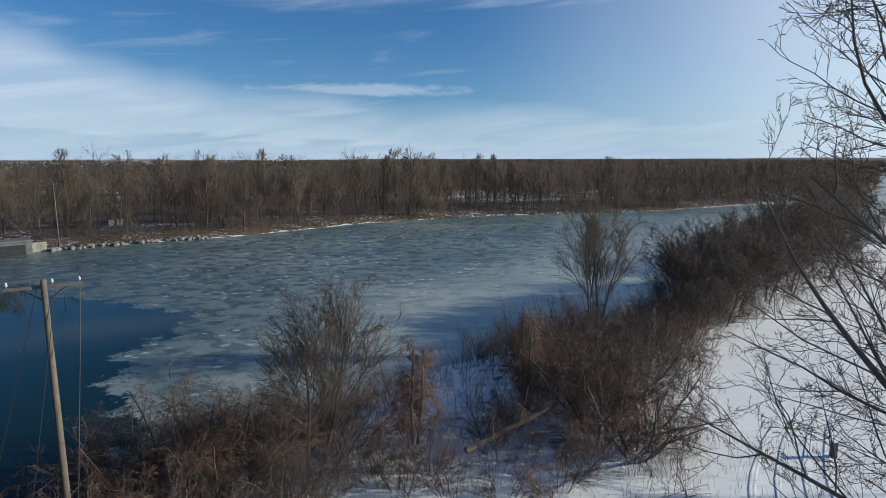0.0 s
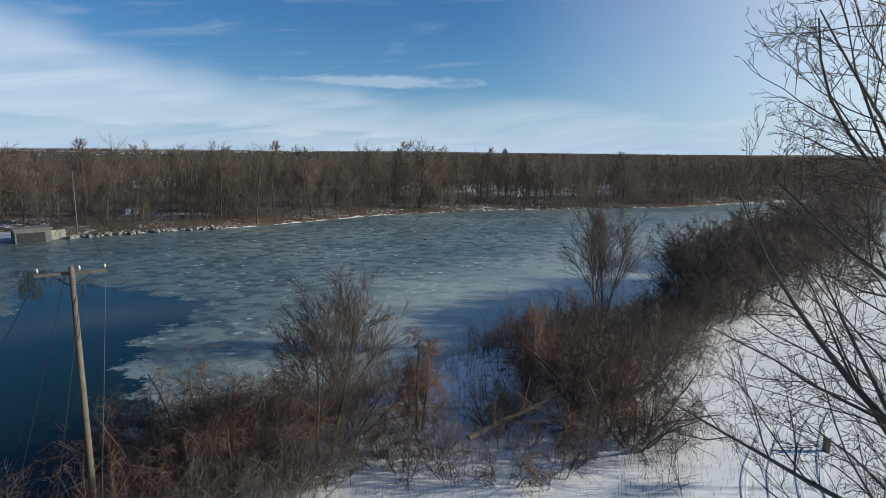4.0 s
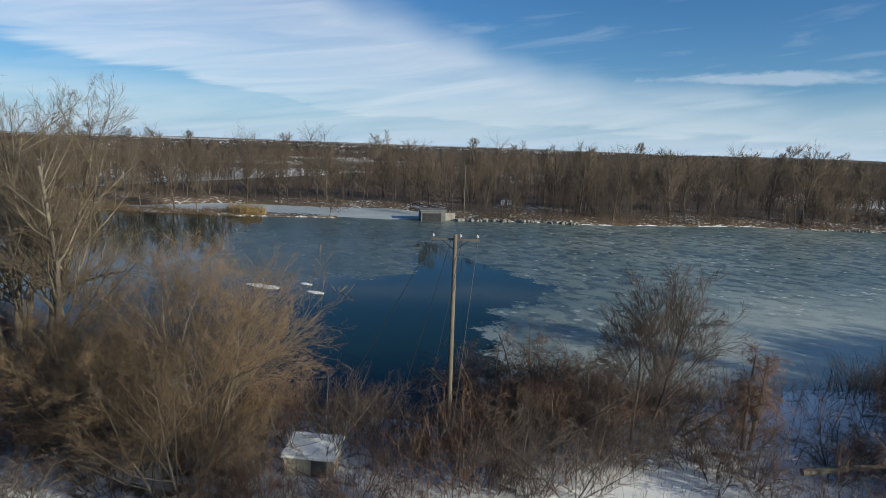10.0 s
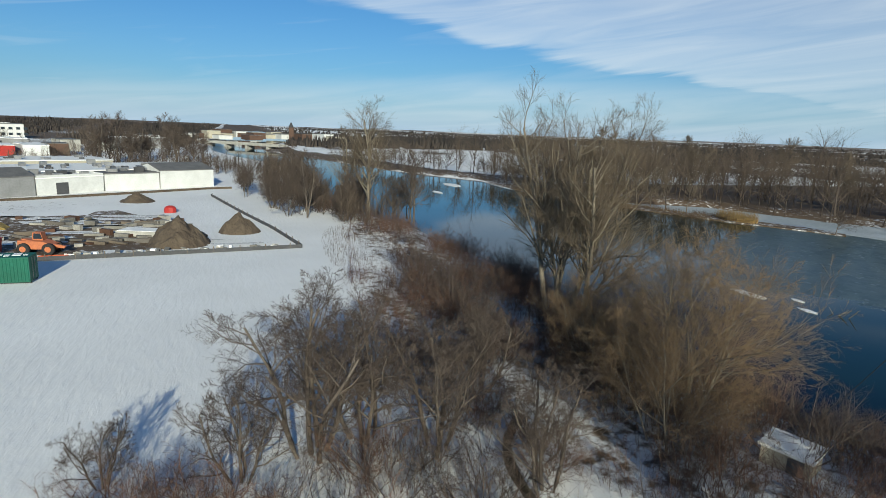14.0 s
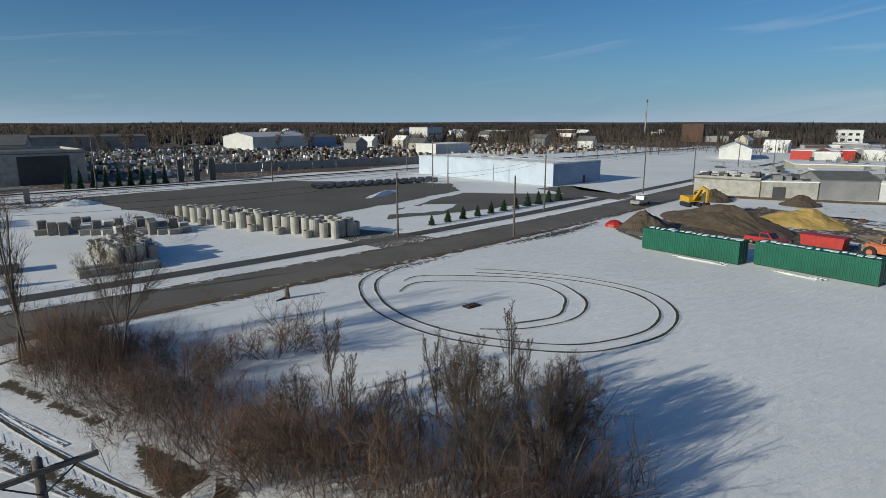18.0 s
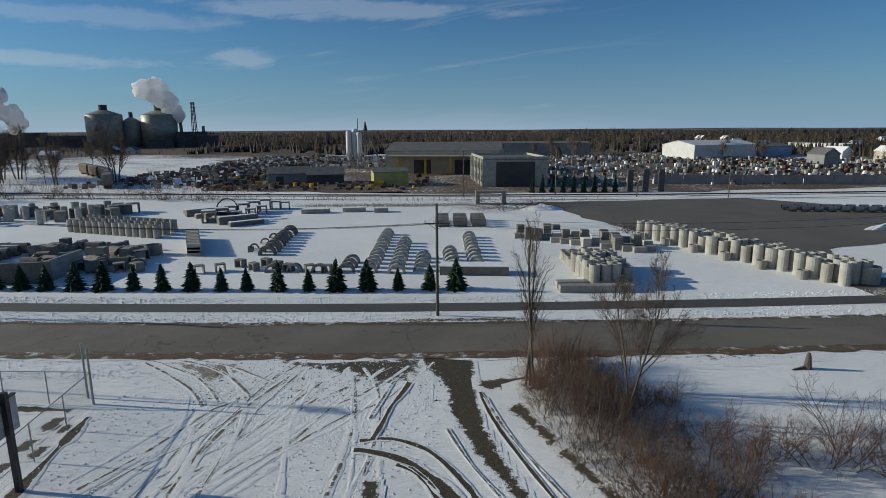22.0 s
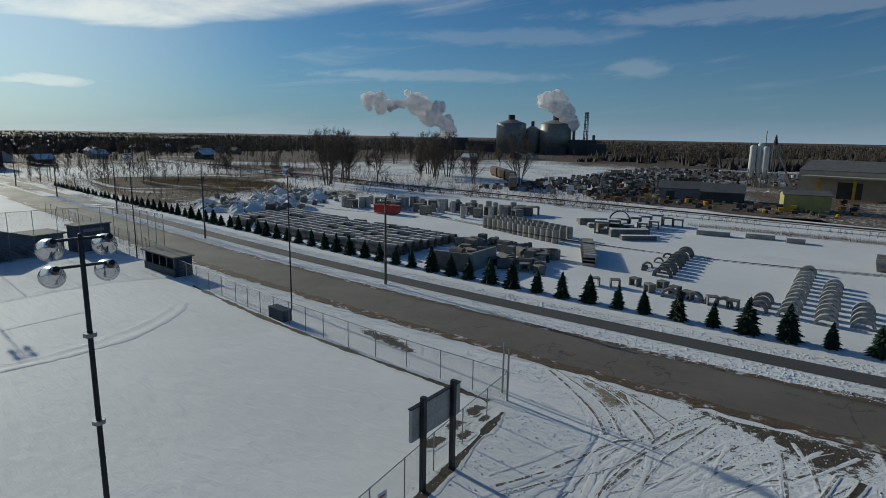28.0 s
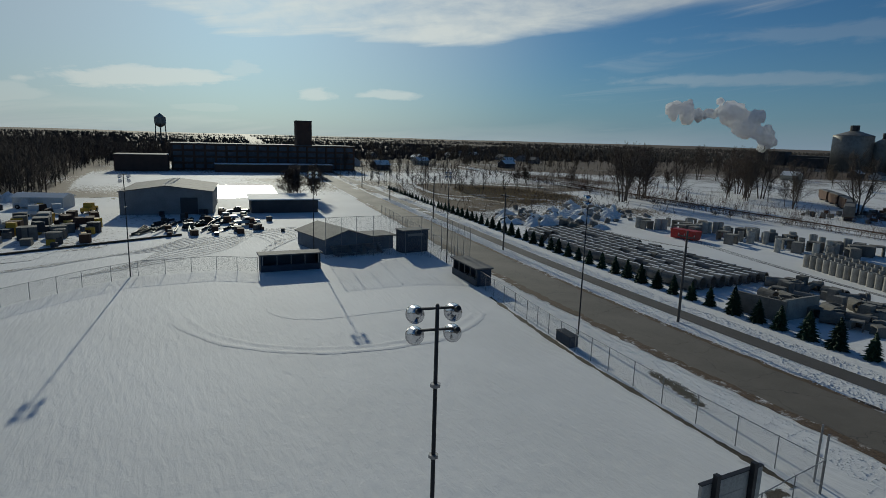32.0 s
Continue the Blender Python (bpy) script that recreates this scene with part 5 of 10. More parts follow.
def bank_brush(x0, x1, n, material, seed, label, tall, low=0.0):
    """Whips and saplings in clumps over the rough ground of the near bank."""
    r_ = np.random.default_rng(seed)
    pts, hs = [], []
    while len(pts) < n:
        x = x0 + (x1 - x0) * r_.random()
        y = near_shore(x) - 1.2 - 34 * r_.random()
        if rough_zone(x, y) < 0.5 or math.hypot(x + 15.9, y - 18.9) < 2.6 or (12 < x < 40 and y < 21):
            continue
        c_ = noise.noise(Vector((x * 0.16, y * 0.16, seed)))
        d_ = near_shore(x) - y
        if 1 < x < 16 and d_ > 5 and r_.random() < 0.62:
            continue
        if c_ + 0.16 * r_.normal() < -0.06 + low + (0.012 * d_):
            continue
        pts.append((x, y, land(x, y) - 0.1))
        hs.append(tall * (0.35 + 0.65 * r_.random()) * (0.85 + 1.1 * c_) * (1.0 if d_ < 18 else 0.75))
    return brush("bank_brush", pts, hs, material, label, seed)


bank_brush(-64, 95, 4200, TWIG, 201, "dense grey-brown whips and saplings on the riverbank", 3.6)
bank_brush(12, 34, 560, TWIG, 205, "dense grey-brown whips and saplings on the riverbank", 3.6, -0.25)
bank_brush(-64, 60, 3300, TWIG_RED, 202, "dense reddish-brown whips and briars on the riverbank", 2.7)
bank_brush(-58, -9, 4200, TWIG_RED, 206, "reddish-brown whips and briars under willows on the riverbank", 2.5, -0.4)
bank_brush(-36, 4, 1500, TWIG, 207, "grey-brown whips and saplings near a utility pole on the bank", 2.8, -0.25)
bank_brush(-170, -64, 3000, TWIG_RED, 203, "brown brush along the riverbank", 2.8)
bank_brush(90, 320, 2400, TWIG, 204, "brown brush along the riverbank", 3.6)


def thicket_brush(n, material, seed, tall, label):
    r_ = np.random.default_rng(seed)
    pts, hs = [], []
    for k in range(n):
        y = -67 + 41 * r_.random()
        off = r_.normal() * (1.4 + 0.032 * (y + 67))
        if abs(off) > 6.2:
            continue
        x = lerp_line(THICKET, y) + off
        c_ = noise.noise(Vector((x * 0.2, y * 0.2, seed)))
        pts.append((x, y, -0.1))
        hs.append(tall * (0.4 + 0.6 * r_.random()) * (1 + 0.6 * c_) * (1 - 0.06 * abs(off)) * (0.8 if -58 < y < -40 else 1.0))
    return brush("thicket_brush", pts, hs, material, label, seed)


def oak_brush(n, material, seed, tall, label):
    r_ = np.random.default_rng(seed)
    pts, hs = [], []
    while len(pts) < n:
        x, y = -32 + 24 * r_.random(), -18 + 30 * r_.random()
        c_ = noise.noise(Vector((x * 0.2, y * 0.2, seed)))
        if oak_ground(x, y) > 1.0 + 0.2 * r_.normal() or c_ + 0.3 * r_.normal() < -0.1:
            continue
        pts.append((x, y, land(x, y) - 0.1))
        hs.append(tall * (0.4 + 0.6 * r_.random()) * (1 + 0.5 * c_))
    return brush("oak_brush", pts, hs, material, label, seed)


oak_brush(260, TWIG_RED, 221, 1.5, "reddish-brown briars and whips under the oaks")
oak_brush(130, TWIG, 222, 2.2, "grey-brown whips and saplings under the oaks")
for k in range(9):
    shrub(-17.5 + 3.2 * rng_t.normal(), -1 + 3.5 * rng_t.normal(), 2.6 + 2.2 * rng_t.random(), TWIG_RED if k % 2 else TWIG, "brown leafless shrub under the oaks", "shrubs under the oaks")
for x, y in ((-19.6, -14.5), (-20.6, -12.8), (-21.2, -15.2), (-19.4, -12.2), (-20.4, -10.8), (-19.2, -9.6), (-21.6, -11.6), (-18.6, -16.0), (-19.8, -7.8), (-18.8, -3.4), (-20.2, -16.8)):
    shrub(x, y, 2.2 + 1.6 * rng_t.random(), TWIG_RED, "reddish-brown leafless brush at the snowfield's edge", "shrubs under the oaks")
for k in range(12):  # between the thicket and the snowfield
    q = rng_t.random()
    x, y = 1.5 - 7 * q + 1.2 * rng_t.normal(), -61 + 8.5 * rng_t.random() + 1.5 * q
    shrub(x, y, 1.8 + 1.6 * rng_t.random(), TWIG if k % 2 else TWIG_RED, "low brown leafless brush with snow showing between", "thicket beside the track")
for x, y, q in ((-5.8, -52.6, 3.4), (-7.4, -53.4, 3.4), (-9.4, -52.4, 3.8), (-11.0, -53.0, 4.2), (-12.6, -51.2, 3.4), (-4.6, -51.4, 3.2)):
    shrub(x, y, q, TWIG_RED if q < 4 else TWIG, "airy reddish-brown leafless bush on snow", "bushes at the snowfield's corner")
thicket_brush(1150, TWIG_RED, 211, 3.3, "reddish-brown leafless thicket beside the track")
thicket_brush(550, TWIG, 212, 4.2, "grey-brown leafless thicket beside the track")


# woods
def woods(name, pts, heights, spec, material, label, seed, thin=0.032):
    lv = grow(np.random.default_rng(seed), np.array(pts), np.array(heights), spec, None, thin)
    me = mesh_np(name, *joined(lv))
    me.materials.append(material)
    return tagged(new(name, me), label, "woods", "", "stuff")


def bank_woods():
    r_ = np.random.default_rng(5)
    pts, hs = [], []
    for k in range(2900):
        x = -310 + 720 * r_.random()
        d = 3 + 125 * r_.random() ** 1.4
        y = far_shore(x) + d
        if -150 < x < -66 and d < 26:  # the frozen inlet behind the spit
            continue
        if x < -205 and d > 14 and r_.random() < 0.75:
            continue
        h = (9.0 + 7.0 * r_.random()) * (1 + 0.28 * noise.noise(Vector((x * 0.03, y * 0.03, 9)))) + (6.5 if (x < 60 and r_.random() < 0.09) else 0)
        if d < 14:
            h *= 0.55 + 0.4 * r_.random()
        if x > 30:
            h *= 0.86
        pts.append((x, y, land_height(x, y) - 0.2))
        hs.append(h)
    woods("river_woods", pts, hs, WOOD, WOODS, "dense bare brown woods on the far riverbank", 6)


bank_woods()

def far_bank_brush():
    """Low brush at the foot of the far woods."""
    r_ = np.random.default_rng(88)
    pts, hs = [], []
    while len(pts) < 3600:
        x = -60 + 330 * r_.random() if r_.random() < 0.8 else -200 + 140 * r_.random()
        d = 0.8 + 20 * r_.random() ** 1.5
        y = far_shore(x) + d
        if (-150 < x < -66 and d < 26) or noise.noise(Vector((x * 0.09, y * 0.09, 4))) + 0.25 * r_.normal() < -0.12:
            continue
        pts.append((x, y, land_height(x, y) - 0.1))
        hs.append(1.4 + 2.8 * r_.random())
    lv = grow(r_, np.array(pts), np.array(hs), BRUSH, r_.normal(size=(len(pts), 3)) * [0.4, 0.4, 0], 0.022)
    me = mesh_np("far_bank_brush", *joined(lv))
    me.materials.append(WOODS)
    tagged(new("far_bank_brush", me), "low dark brush at the foot of woods on the far bank", "brush", "", "stuff")


far_bank_brush()

emergent = [tree_meshes(150 + k, 15.5, LIGHT_TALL, ((0, 0),), [(0.04, 0.02, 0)], thin=0.035) for k in range(3)]
r_em = np.random.default_rng(57)
for k in range(72):
    x = -215 + 420 * r_em.random() ** 0.9
    d = 6 + 75 * r_em.random()
    if -150 < x < -66 and d < 30:
        continue
    y = far_shore(x) + d
    o = tree(emergent[k % 3], pose(x, y, land_height(x, y) - 0.2, 0, 0, float(360 * r_em.random())), "tall bare pale-twigged tree over the far woods", BARK, TWIG_FAR, "tall trees in the far woods")
    s = (0.85 + 0.48 * r_em.random()) * (1.0 if x < 60 else 0.85)
    o.scale = (s * 1.1, s * 1.1, s)


for x, y, s in ((-150, 96, 1.0), (-143, 99, 0.9), (-136, 101, 1.1), (-131, 102, 0.8), (-127, 104, 1.0), (-120, 105, 0.85), (-158, 92, 1.05), (-166, 91, 0.9)):
    o = tree(emergent[int(-x) % 3], pose(x, y, WATER + 0.1, 0, 0, float(360 * r_em.random())), "slender bare tree with a pale trunk on the spit", BARK_PALE, TWIG_FAR, "trees on the spit")
    o.scale = (s * 0.9, s * 0.9, s * 0.8)


def north_woods():
    r_ = np.random.default_rng(8)
    pts, hs = [], []
    for k in range(5200):
        x = -330 + 1150 * r_.random()
        d = 110 + 430 * r_.random() ** 1.2
        y = far_shore(x) + d
        if x < -170 and noise.noise(Vector((x * 0.01, y * 0.01, 5))) < 0.15:
            continue
        pts.append((x, y, land_height(x, y) - 0.2))
        hs.append(10 + 6.5 * r_.random())
    woods("north_woods", pts, hs, [(1, 1, 0.9, 0, 0.014, 0.0, 0.0, 0, 3), (14, 1, 0.48, 46, 1.1, 0.1, 0.0, 0.1, 3)], WOODS, "bare brown woods stretching north of the river", 18, 0.07)


north_woods()


def crowns(name, pts, heights, material, label, seed):
    """Far trees: each a sheaf of tapering limbs that spread from its foot."""
    r_ = np.random.default_rng(seed)
    p, h = np.array(pts, float), np.array(heights, float)
    n, k = len(p), 7
    v = np.zeros((n, k, 4, 3))
    a, d = 6.283 * r_.random((n, k)), r_.random((n, k))
    foot = np.stack([p[:, :1] + 0.12 * h[:, None] * d * np.cos(a), p[:, 1:2] + 0.12 * h[:, None] * d * np.sin(a), np.repeat(p[:, 2:3], k, 1)], -1)
    tall = h[:, None] * (0.45 + 0.55 * r_.random((n, k)))
    tip = foot + np.stack([0.6 * d * np.cos(a) * tall, 0.6 * d * np.sin(a) * tall, tall], -1)
    mid = foot + (tip - foot) * 0.45
    w = 0.15 * h[:, None]
    for i in range(3):
        c = 2.094 * i
        v[:, :, i] = mid + np.stack([w * math.cos(c) * np.ones_like(d), w * math.sin(c) * np.ones_like(d), -0.42 * tall], -1)
    v[:, :, 3] = tip
    idx = np.arange(n * k * 4).reshape(n * k, 4)
    t_ = np.concatenate([idx[:, [0, 1, 3]], idx[:, [1, 2, 3]], idx[:, [2, 0, 3]]])
    me = mesh_np(name, v.reshape(-1, 3), np.zeros((0, 4), int), t_)
    me.materials.append(material)
    return tagged(new(name, me), label, "woods", "", "stuff")


def far_woods():
    r_ = np.random.default_rng(9)
    pts, hs, far_p, far_h = [], [], [], []
    for radius, step, depth in ((330, 3.0, 60), (430, 3.0, 80), (500, 2.2, 110), (600, 1.7, 110), (700, 1.7, 120), (820, 1.7, 140), (980, 1.9, 160), (1200, 2.2, 200), (1500, 2.6, 240), (1900, 3.2, 280), (2400, 3.8, 320)):
        n = int(2 * math.pi * radius / step)
        for k in range(n):
            a = 2 * math.pi * (k + r_.random()) / n
            d = radius * (1 + 0.10 * noise.noise(Vector((math.cos(a) * 3, math.sin(a) * 3, radius)))) + depth * (r_.random() - 0.5)
            x, y = d * math.cos(a), d * math.sin(a)
            if near_shore(x) - 14 < y < far_shore(x) + 10:
                continue
            clump = noise.noise(Vector((x * 0.006, y * 0.006, 3.0)))
            north = y > far_shore(x)
            if north and radius < 700 and x < -120:
                if clump < 0.12:
                    continue
            elif north and clump < -0.25:
                continue
            if not north and (radius < 450 or (radius < 900 and clump < -0.28)):
                continue
            if not north and abs(y - road_y(x)) < 16:
                continue
            if not north and 200 < x < 500 and -700 < y < -120:
                continue
            (pts if radius < 450 else far_p).append((x, y, land_height(x, y) - 0.3))
            (hs if radius < 450 else far_h).append((6.5 + 6.5 * r_.random() ** 1.5) * (1.0 if radius < 450 else 0.72 + 0.9 * max(0.0, noise.noise(Vector((x * 0.004, y * 0.004, 6.0))))))
    woods("distant_woods", pts, hs, WOOD_FAR, WOODS_FAR, "distant belts of bare woods on flat land", 10, 0.09)
    crowns("far_tree_line", far_p, far_h, WOODS_FAR, "dark bare tree line along the horizon", 12)


far_woods()


def west_woods():
    """Trees between the houses of the town, upstream and along the streets."""
    r_ = np.random.default_rng(23)
    pts, hs = [], []
    while len(pts) < 1700:
        x, y = -620 + 420 * r_.random(), -420 + 440 * r_.random()
        if y > near_shore(x) - 3 or abs(y - road_y(x)) < 14 or (x > -232 and y > -150) or (x > -300 and -170 < y < -105):
            continue
        if noise.noise(Vector((x * 0.012, y * 0.012, 4))) < -0.05 and r_.random() < 0.8:
            continue
        pts.append((x, y, -0.2))
        hs.append(4 + 7 * r_.random() ** 1.4)
    for k in range(330):
        pts.append((-238 + 34 * r_.random(), -78 + 84 * r_.random(), -0.2))
        hs.append(3 + 4.5 * r_.random())
    for k in range(420):  # tall brush behind the works, along the bank
        x = -250 + 150 * r_.random()
        y = near_shore(x) - 2 - 14 * r_.random()
        pts.append((x, y, -0.6))
        hs.append(3.5 + 4.5 * r_.random())
    woods("town_trees", pts, hs, [(1, 1, 0.9, 0, 0.013, 0.0, 0.0, 0, 3), (15, 1, 0.48, 44, 1.2, 0.1, 0.0, 0.12, 3)], WOODS, "bare brown trees among the houses of the town", 24, 0.07)


west_woods()

# ---- poles and lines ----


def utility_pole(m, h, label, group="utility poles", arm=2.44, arm_z=0.45, wood=POLE_WOOD, arm_turn=0.0, insulators=3):
    t = thing("utility_pole", m, label, "utility pole", group)
    part("pole", Form().turned([(0.17, -1.5), (0.165, 0), (0.11, h), (0.06, h + 0.05)], 10), wood, t, smooth=True)
    if arm:
        r = pose(0, 0, 0, 0, 0, arm_turn)
        f = Form().box(0, 0.16, h - arm_z, arm, 0.10, 0.13)
        ob = part("crossarm", f, POLE_GREY, t)
        ob.matrix_basis = r
        for s in (-1, 1):
            b = part("brace", Form().rod((s * 0.75, 0.2, h - arm_z), (0, 0.16, h - arm_z - 0.55), 0.022), DARK_STEEL, t)
            b.matrix_basis = r
        for k in range(insulators):
            x = (-arm / 2 + 0.12, arm / 2 - 0.12, 0.28)[k]
            i = part("insulator", Form().turned([(0.02, 0), (0.02, 0.08), (0.07, 0.09), (0.05, 0.16), (0.06, 0.18), (0.02, 0.24)], 8), PORCELAIN, t, "white porcelain insulator", True)
            i.matrix_basis = r @ pose(x, 0.16, h - arm_z + 0.13)
    return t


def line(name, a, b, sag, r, label, group, material=CABLE, steps=14, category="cable"):
    f = Form()
    a, b = Vector(a), Vector(b)
    p = [a.lerp(b, i / steps) - Vector((0, 0, 4 * sag * (i / steps) * (1 - i / steps))) for i in range(steps + 1)]
    n, d = 4, (b - a).normalized()
    e1 = d.cross(Vector((0, 0, 1))).normalized()
    e2 = d.cross(e1)
    ring = [q + (e1 * math.cos(1.5708 * i) + e2 * math.sin(1.5708 * i)) * r for q in p for i in range(n)]
    f.add(ring, [(k * n + i, k * n + (i + 1) % n, (k + 1) * n + (i + 1) % n, (k + 1) * n + i) for k in range(steps) for i in range(n)])
    return tagged(part(name, f, material), label, category, group)


RP = Vector((-10.97, 25.1, 0))  # the pole on the riverbank
river_pole = utility_pole(pose(RP.x, RP.y, -0.9, 0, 0, 0), 12.95, "weathered wooden utility pole with a short crossarm on the riverbank", "", 2.7, 0.35, POLE_WOOD, 22)
for s, gx, gy in ((-1, -17.6, 21.5), (1, -9.5, 21.8), (-0.2, -13.4, 22.0), (0.3, -11.6, 22.2)):
    c_ = math.radians(22)
    top = (RP.x + s * 1.25 * math.cos(c_), RP.y + s * 1.25 * math.sin(c_), 11.7)
    line("guy_wire", top, (gx, gy, 0.2), 0.15, 0.018, "thin dark guy wire from the pole to the bank", "guy wires of the river pole", category="guy wire")
far_pole = utility_pole(pose(-57.8, 135.5, -1.6, 0, 0, 0), 13.5, "grey wooden utility pole on the far riverbank", "", 1.6, 0.5, POLE_GREY, 30, 2)
for s in (-1.2, 1.2):
    line("power_line", (RP.x + s, RP.y + 0.5 * s, 11.8), (-57.8 + 0.6 * s, 135.5, 11.5), 2.0, 0.012, "thin power line over the river", "power lines")

# ---- by the river ----
shed = thing("shed", pose(-15.9, 18.9, -0.9, 0, 0, 24), "low wooden shed with snow on its flat roof among brush", "shed")
part("wall", Form().box(0, 0, 0, 2.5, 2.2, 1.9), BEIGE, shed)
part("roof", Form().box(0, 0, 1.9, 2.8, 2.5, 0.14, 0, 3), SNOW_CLEAN, shed, "snow-covered roof")
part("door", Form().box(0.5, -1.12, 0.05, 0.8, 0.05, 1.7), DARK_CLAD, shed)

hut = thing("pump_house", pose(-63.6, 128.6, WATER - 0.4, 0, 0, 36), "small concrete pump house at the water's edge", "pump house")
part("wall", Form().box(0, 0, 0, 6.2, 4.2, 3.0), ROOF_GREY, hut)
part("roof", Form().box(0, 0, 3.0, 6.8, 4.8, 0.3), ROOF_GREY, hut)
part("opening", Form().box(-0.4, -2.12, 0.3, 4.8, 0.06, 2.2), DARK_STEEL, hut)
part("side_wall", Form().box(4.6, 0.4, 0, 3.0, 0.3, 2.4), CONCRETE, hut)
box = thing("metal_cabinet", pose(-52, 152, -0.8, 0, 0, 20), "pale metal control cabinets on a platform among trees", "cabinet")
for s in (-0.9, 0.9):
    part("cabinet_box", Form().box(s, 0, 1.6, 1.2, 0.8, 1.4), WHITE_PAINT, box)
    part("leg", Form().box(s, 0, 0, 0.15, 0.15, 1.6), STEEL, box)

bank_tree = tree_meshes(91, 8.0, OAK, ((0, 0),), [(0.15, 0, 0)])
tree(bank_tree, pose(-86.5, 116.5, WATER + 0.2), "low bare crooked tree on the tip of the spit", BARK, TWIG)


def reeds(name, cx, cy, rx, ry, n, h, seed, material, label, z=None):
    r_ = np.random.default_rng(seed)
    a, d = r_.random(n) * 6.283, np.sqrt(r_.random(n))
    x, y = cx + rx * d * np.cos(a), cy + ry * d * np.sin(a)
    zz = np.array([land_height(i, j) for i, j in zip(x, y)]) if z is None else np.full(n, z)
    lv = grow(r_, np.stack([x, y, zz - 0.1], -1), h * (0.6 + 0.5 * r_.random(n)), [(1, 1, 1.0, 0, 0.02, 0, 0, 0, 3)], r_.normal(size=(n, 3)) * [0.15, 0.15, 0])
    me = mesh_np(name, *joined(lv))
    me.materials.append(material)
    return tagged(new(name, me), label, "reeds", "", "stuff")


reeds("reed_bed", -107, 109, 6, 3, 900, 2.9, 1, REED, "bright tan reeds on the far spit", WATER + 0.1)
reeds("reed_fringe", -122, 101.5, 14, 2.5, 900, 1.6, 2, GRASS_DRY, "brown dead reeds along the far shore", WATER + 0.1)
reeds("reed_fringe", -140, 95, 12, 3, 900, 1.7, 12, GRASS_DRY, "brown dead reeds along the far shore", WATER + 0.1)
reeds("reed_fringe", -112, 108, 9, 3, 700, 1.5, 13, GRASS_DRY, "brown dead reeds along the far shore", WATER + 0.1)
reeds("reed_fringe", -165, 84, 14, 3, 700, 1.8, 3, GRASS_DRY, "brown dead reeds along the far shore", WATER + 0.1)
reeds("weed_patch", 200, -148, 36, 20, 9000, 1.5, 4, REED, "tan marsh weeds in waste ground", 0.0)
reeds("weed_patch", 205, -136, 50, 30, 12000, 1.2, 5, GRASS_DRY, "brown weeds in waste ground", 0.0)
reeds("weed_patch", 160, -106, 16, 9, 3000, 0.9, 6, GRASS_DRY, "brown weeds in waste ground", 0.0)
reeds("weed_patch", 24, -161, 22, 2.2, 3000, 0.9, 9, GRASS_DRY, "brown weeds beside the railway", 0.0)
reeds("weed_patch", -70, 8, 26, 6, 2400, 0.9, 7, GRASS_DRY, "brown dead weeds over snow")
reeds("weed_patch", 12, 26, 18, 5, 1500, 0.7, 8, GRASS_DRY, "brown dead weeds over snow")

spit = Form()
spit.slab([(-150, 88), (-124, 97), (-104, 105.5), (-90, 114), (-84, 116.5), (-86, 119), (-95, 118), (-108, 112), (-126, 104), (-150, 98)], WATER - 0.3, WATER + 0.22)
structure("spit", spit, MUD, "low snowy spit of ground with weeds along the far shore")
inlet = Form()
inlet.slab([(-150, 97), (-126, 103), (-108, 111), (-95, 117), (-86, 119.5), (-74, 123), (-68, 129), (-72, 142), (-88, 146), (-110, 134), (-135, 120), (-150, 112)], WATER - 0.2, WATER + 0.06)
structure("inlet_ice", inlet, INLET, "snow-covered ice of a frozen inlet")


def floe(x, y, rx, ry, seed):
    r_ = np.random.default_rng(seed)
    n = 22
    o = [(x + rx * math.cos(6.283 * i / n) * (0.75 + 0.4 * r_.random()), y + ry * math.sin(6.283 * i / n) * (0.75 + 0.4 * r_.random())) for i in range(n)]
    tagged(part("ice_floe", Form().slab(o, WATER - 0.05, WATER + 0.09), SNOW_CLEAN), "snow-covered piece of ice in open water", "ice floe", "ice floes")


for k, (x, y, a, b) in enumerate(((-51, 53.6, 2.6, 0.9), (-43.2, 54.6, 1.3, 0.5), (-47, 57.5, 0.9, 0.4), (-196, 66, 7, 2.6), (-172, 52, 4, 1.2))):
    floe(x, y, a, b, k)
snag = thing("fallen_branch", pose(-41.4, 56.6, WATER), "dead pale branch sticking out of open water", "branch")
for k, (a, b) in enumerate((((0, 0, -0.3), (1.6, 0.4, 0.9)), ((0.5, 0.1, 0), (0.9, 1.0, 0.8)), ((0, 0, -0.2), (-1.0, 0.3, 0.6)), ((1.4, 0.2, -0.2), (2.4, 0.6, 1.2)))):
    part("limb", Form().rod(a, b, 0.07, 0.03), BARK_PALE, snag)
log = thing("fallen_tree", pose(7.4, 29.5, 0.1, 0, 0, 20), "fallen bare trunk with a snow line lying in brush", "fallen tree")
part("trunk", Form().rod((0, 0, 0.6), (7.5, 0.6, 1.6), 0.2, 0.09, 8), BARK_PALE, log)
part("limb", Form().rod((4, 0.3, 1.2), (5.8, 1.8, 2.6), 0.08, 0.03), BARK, log)


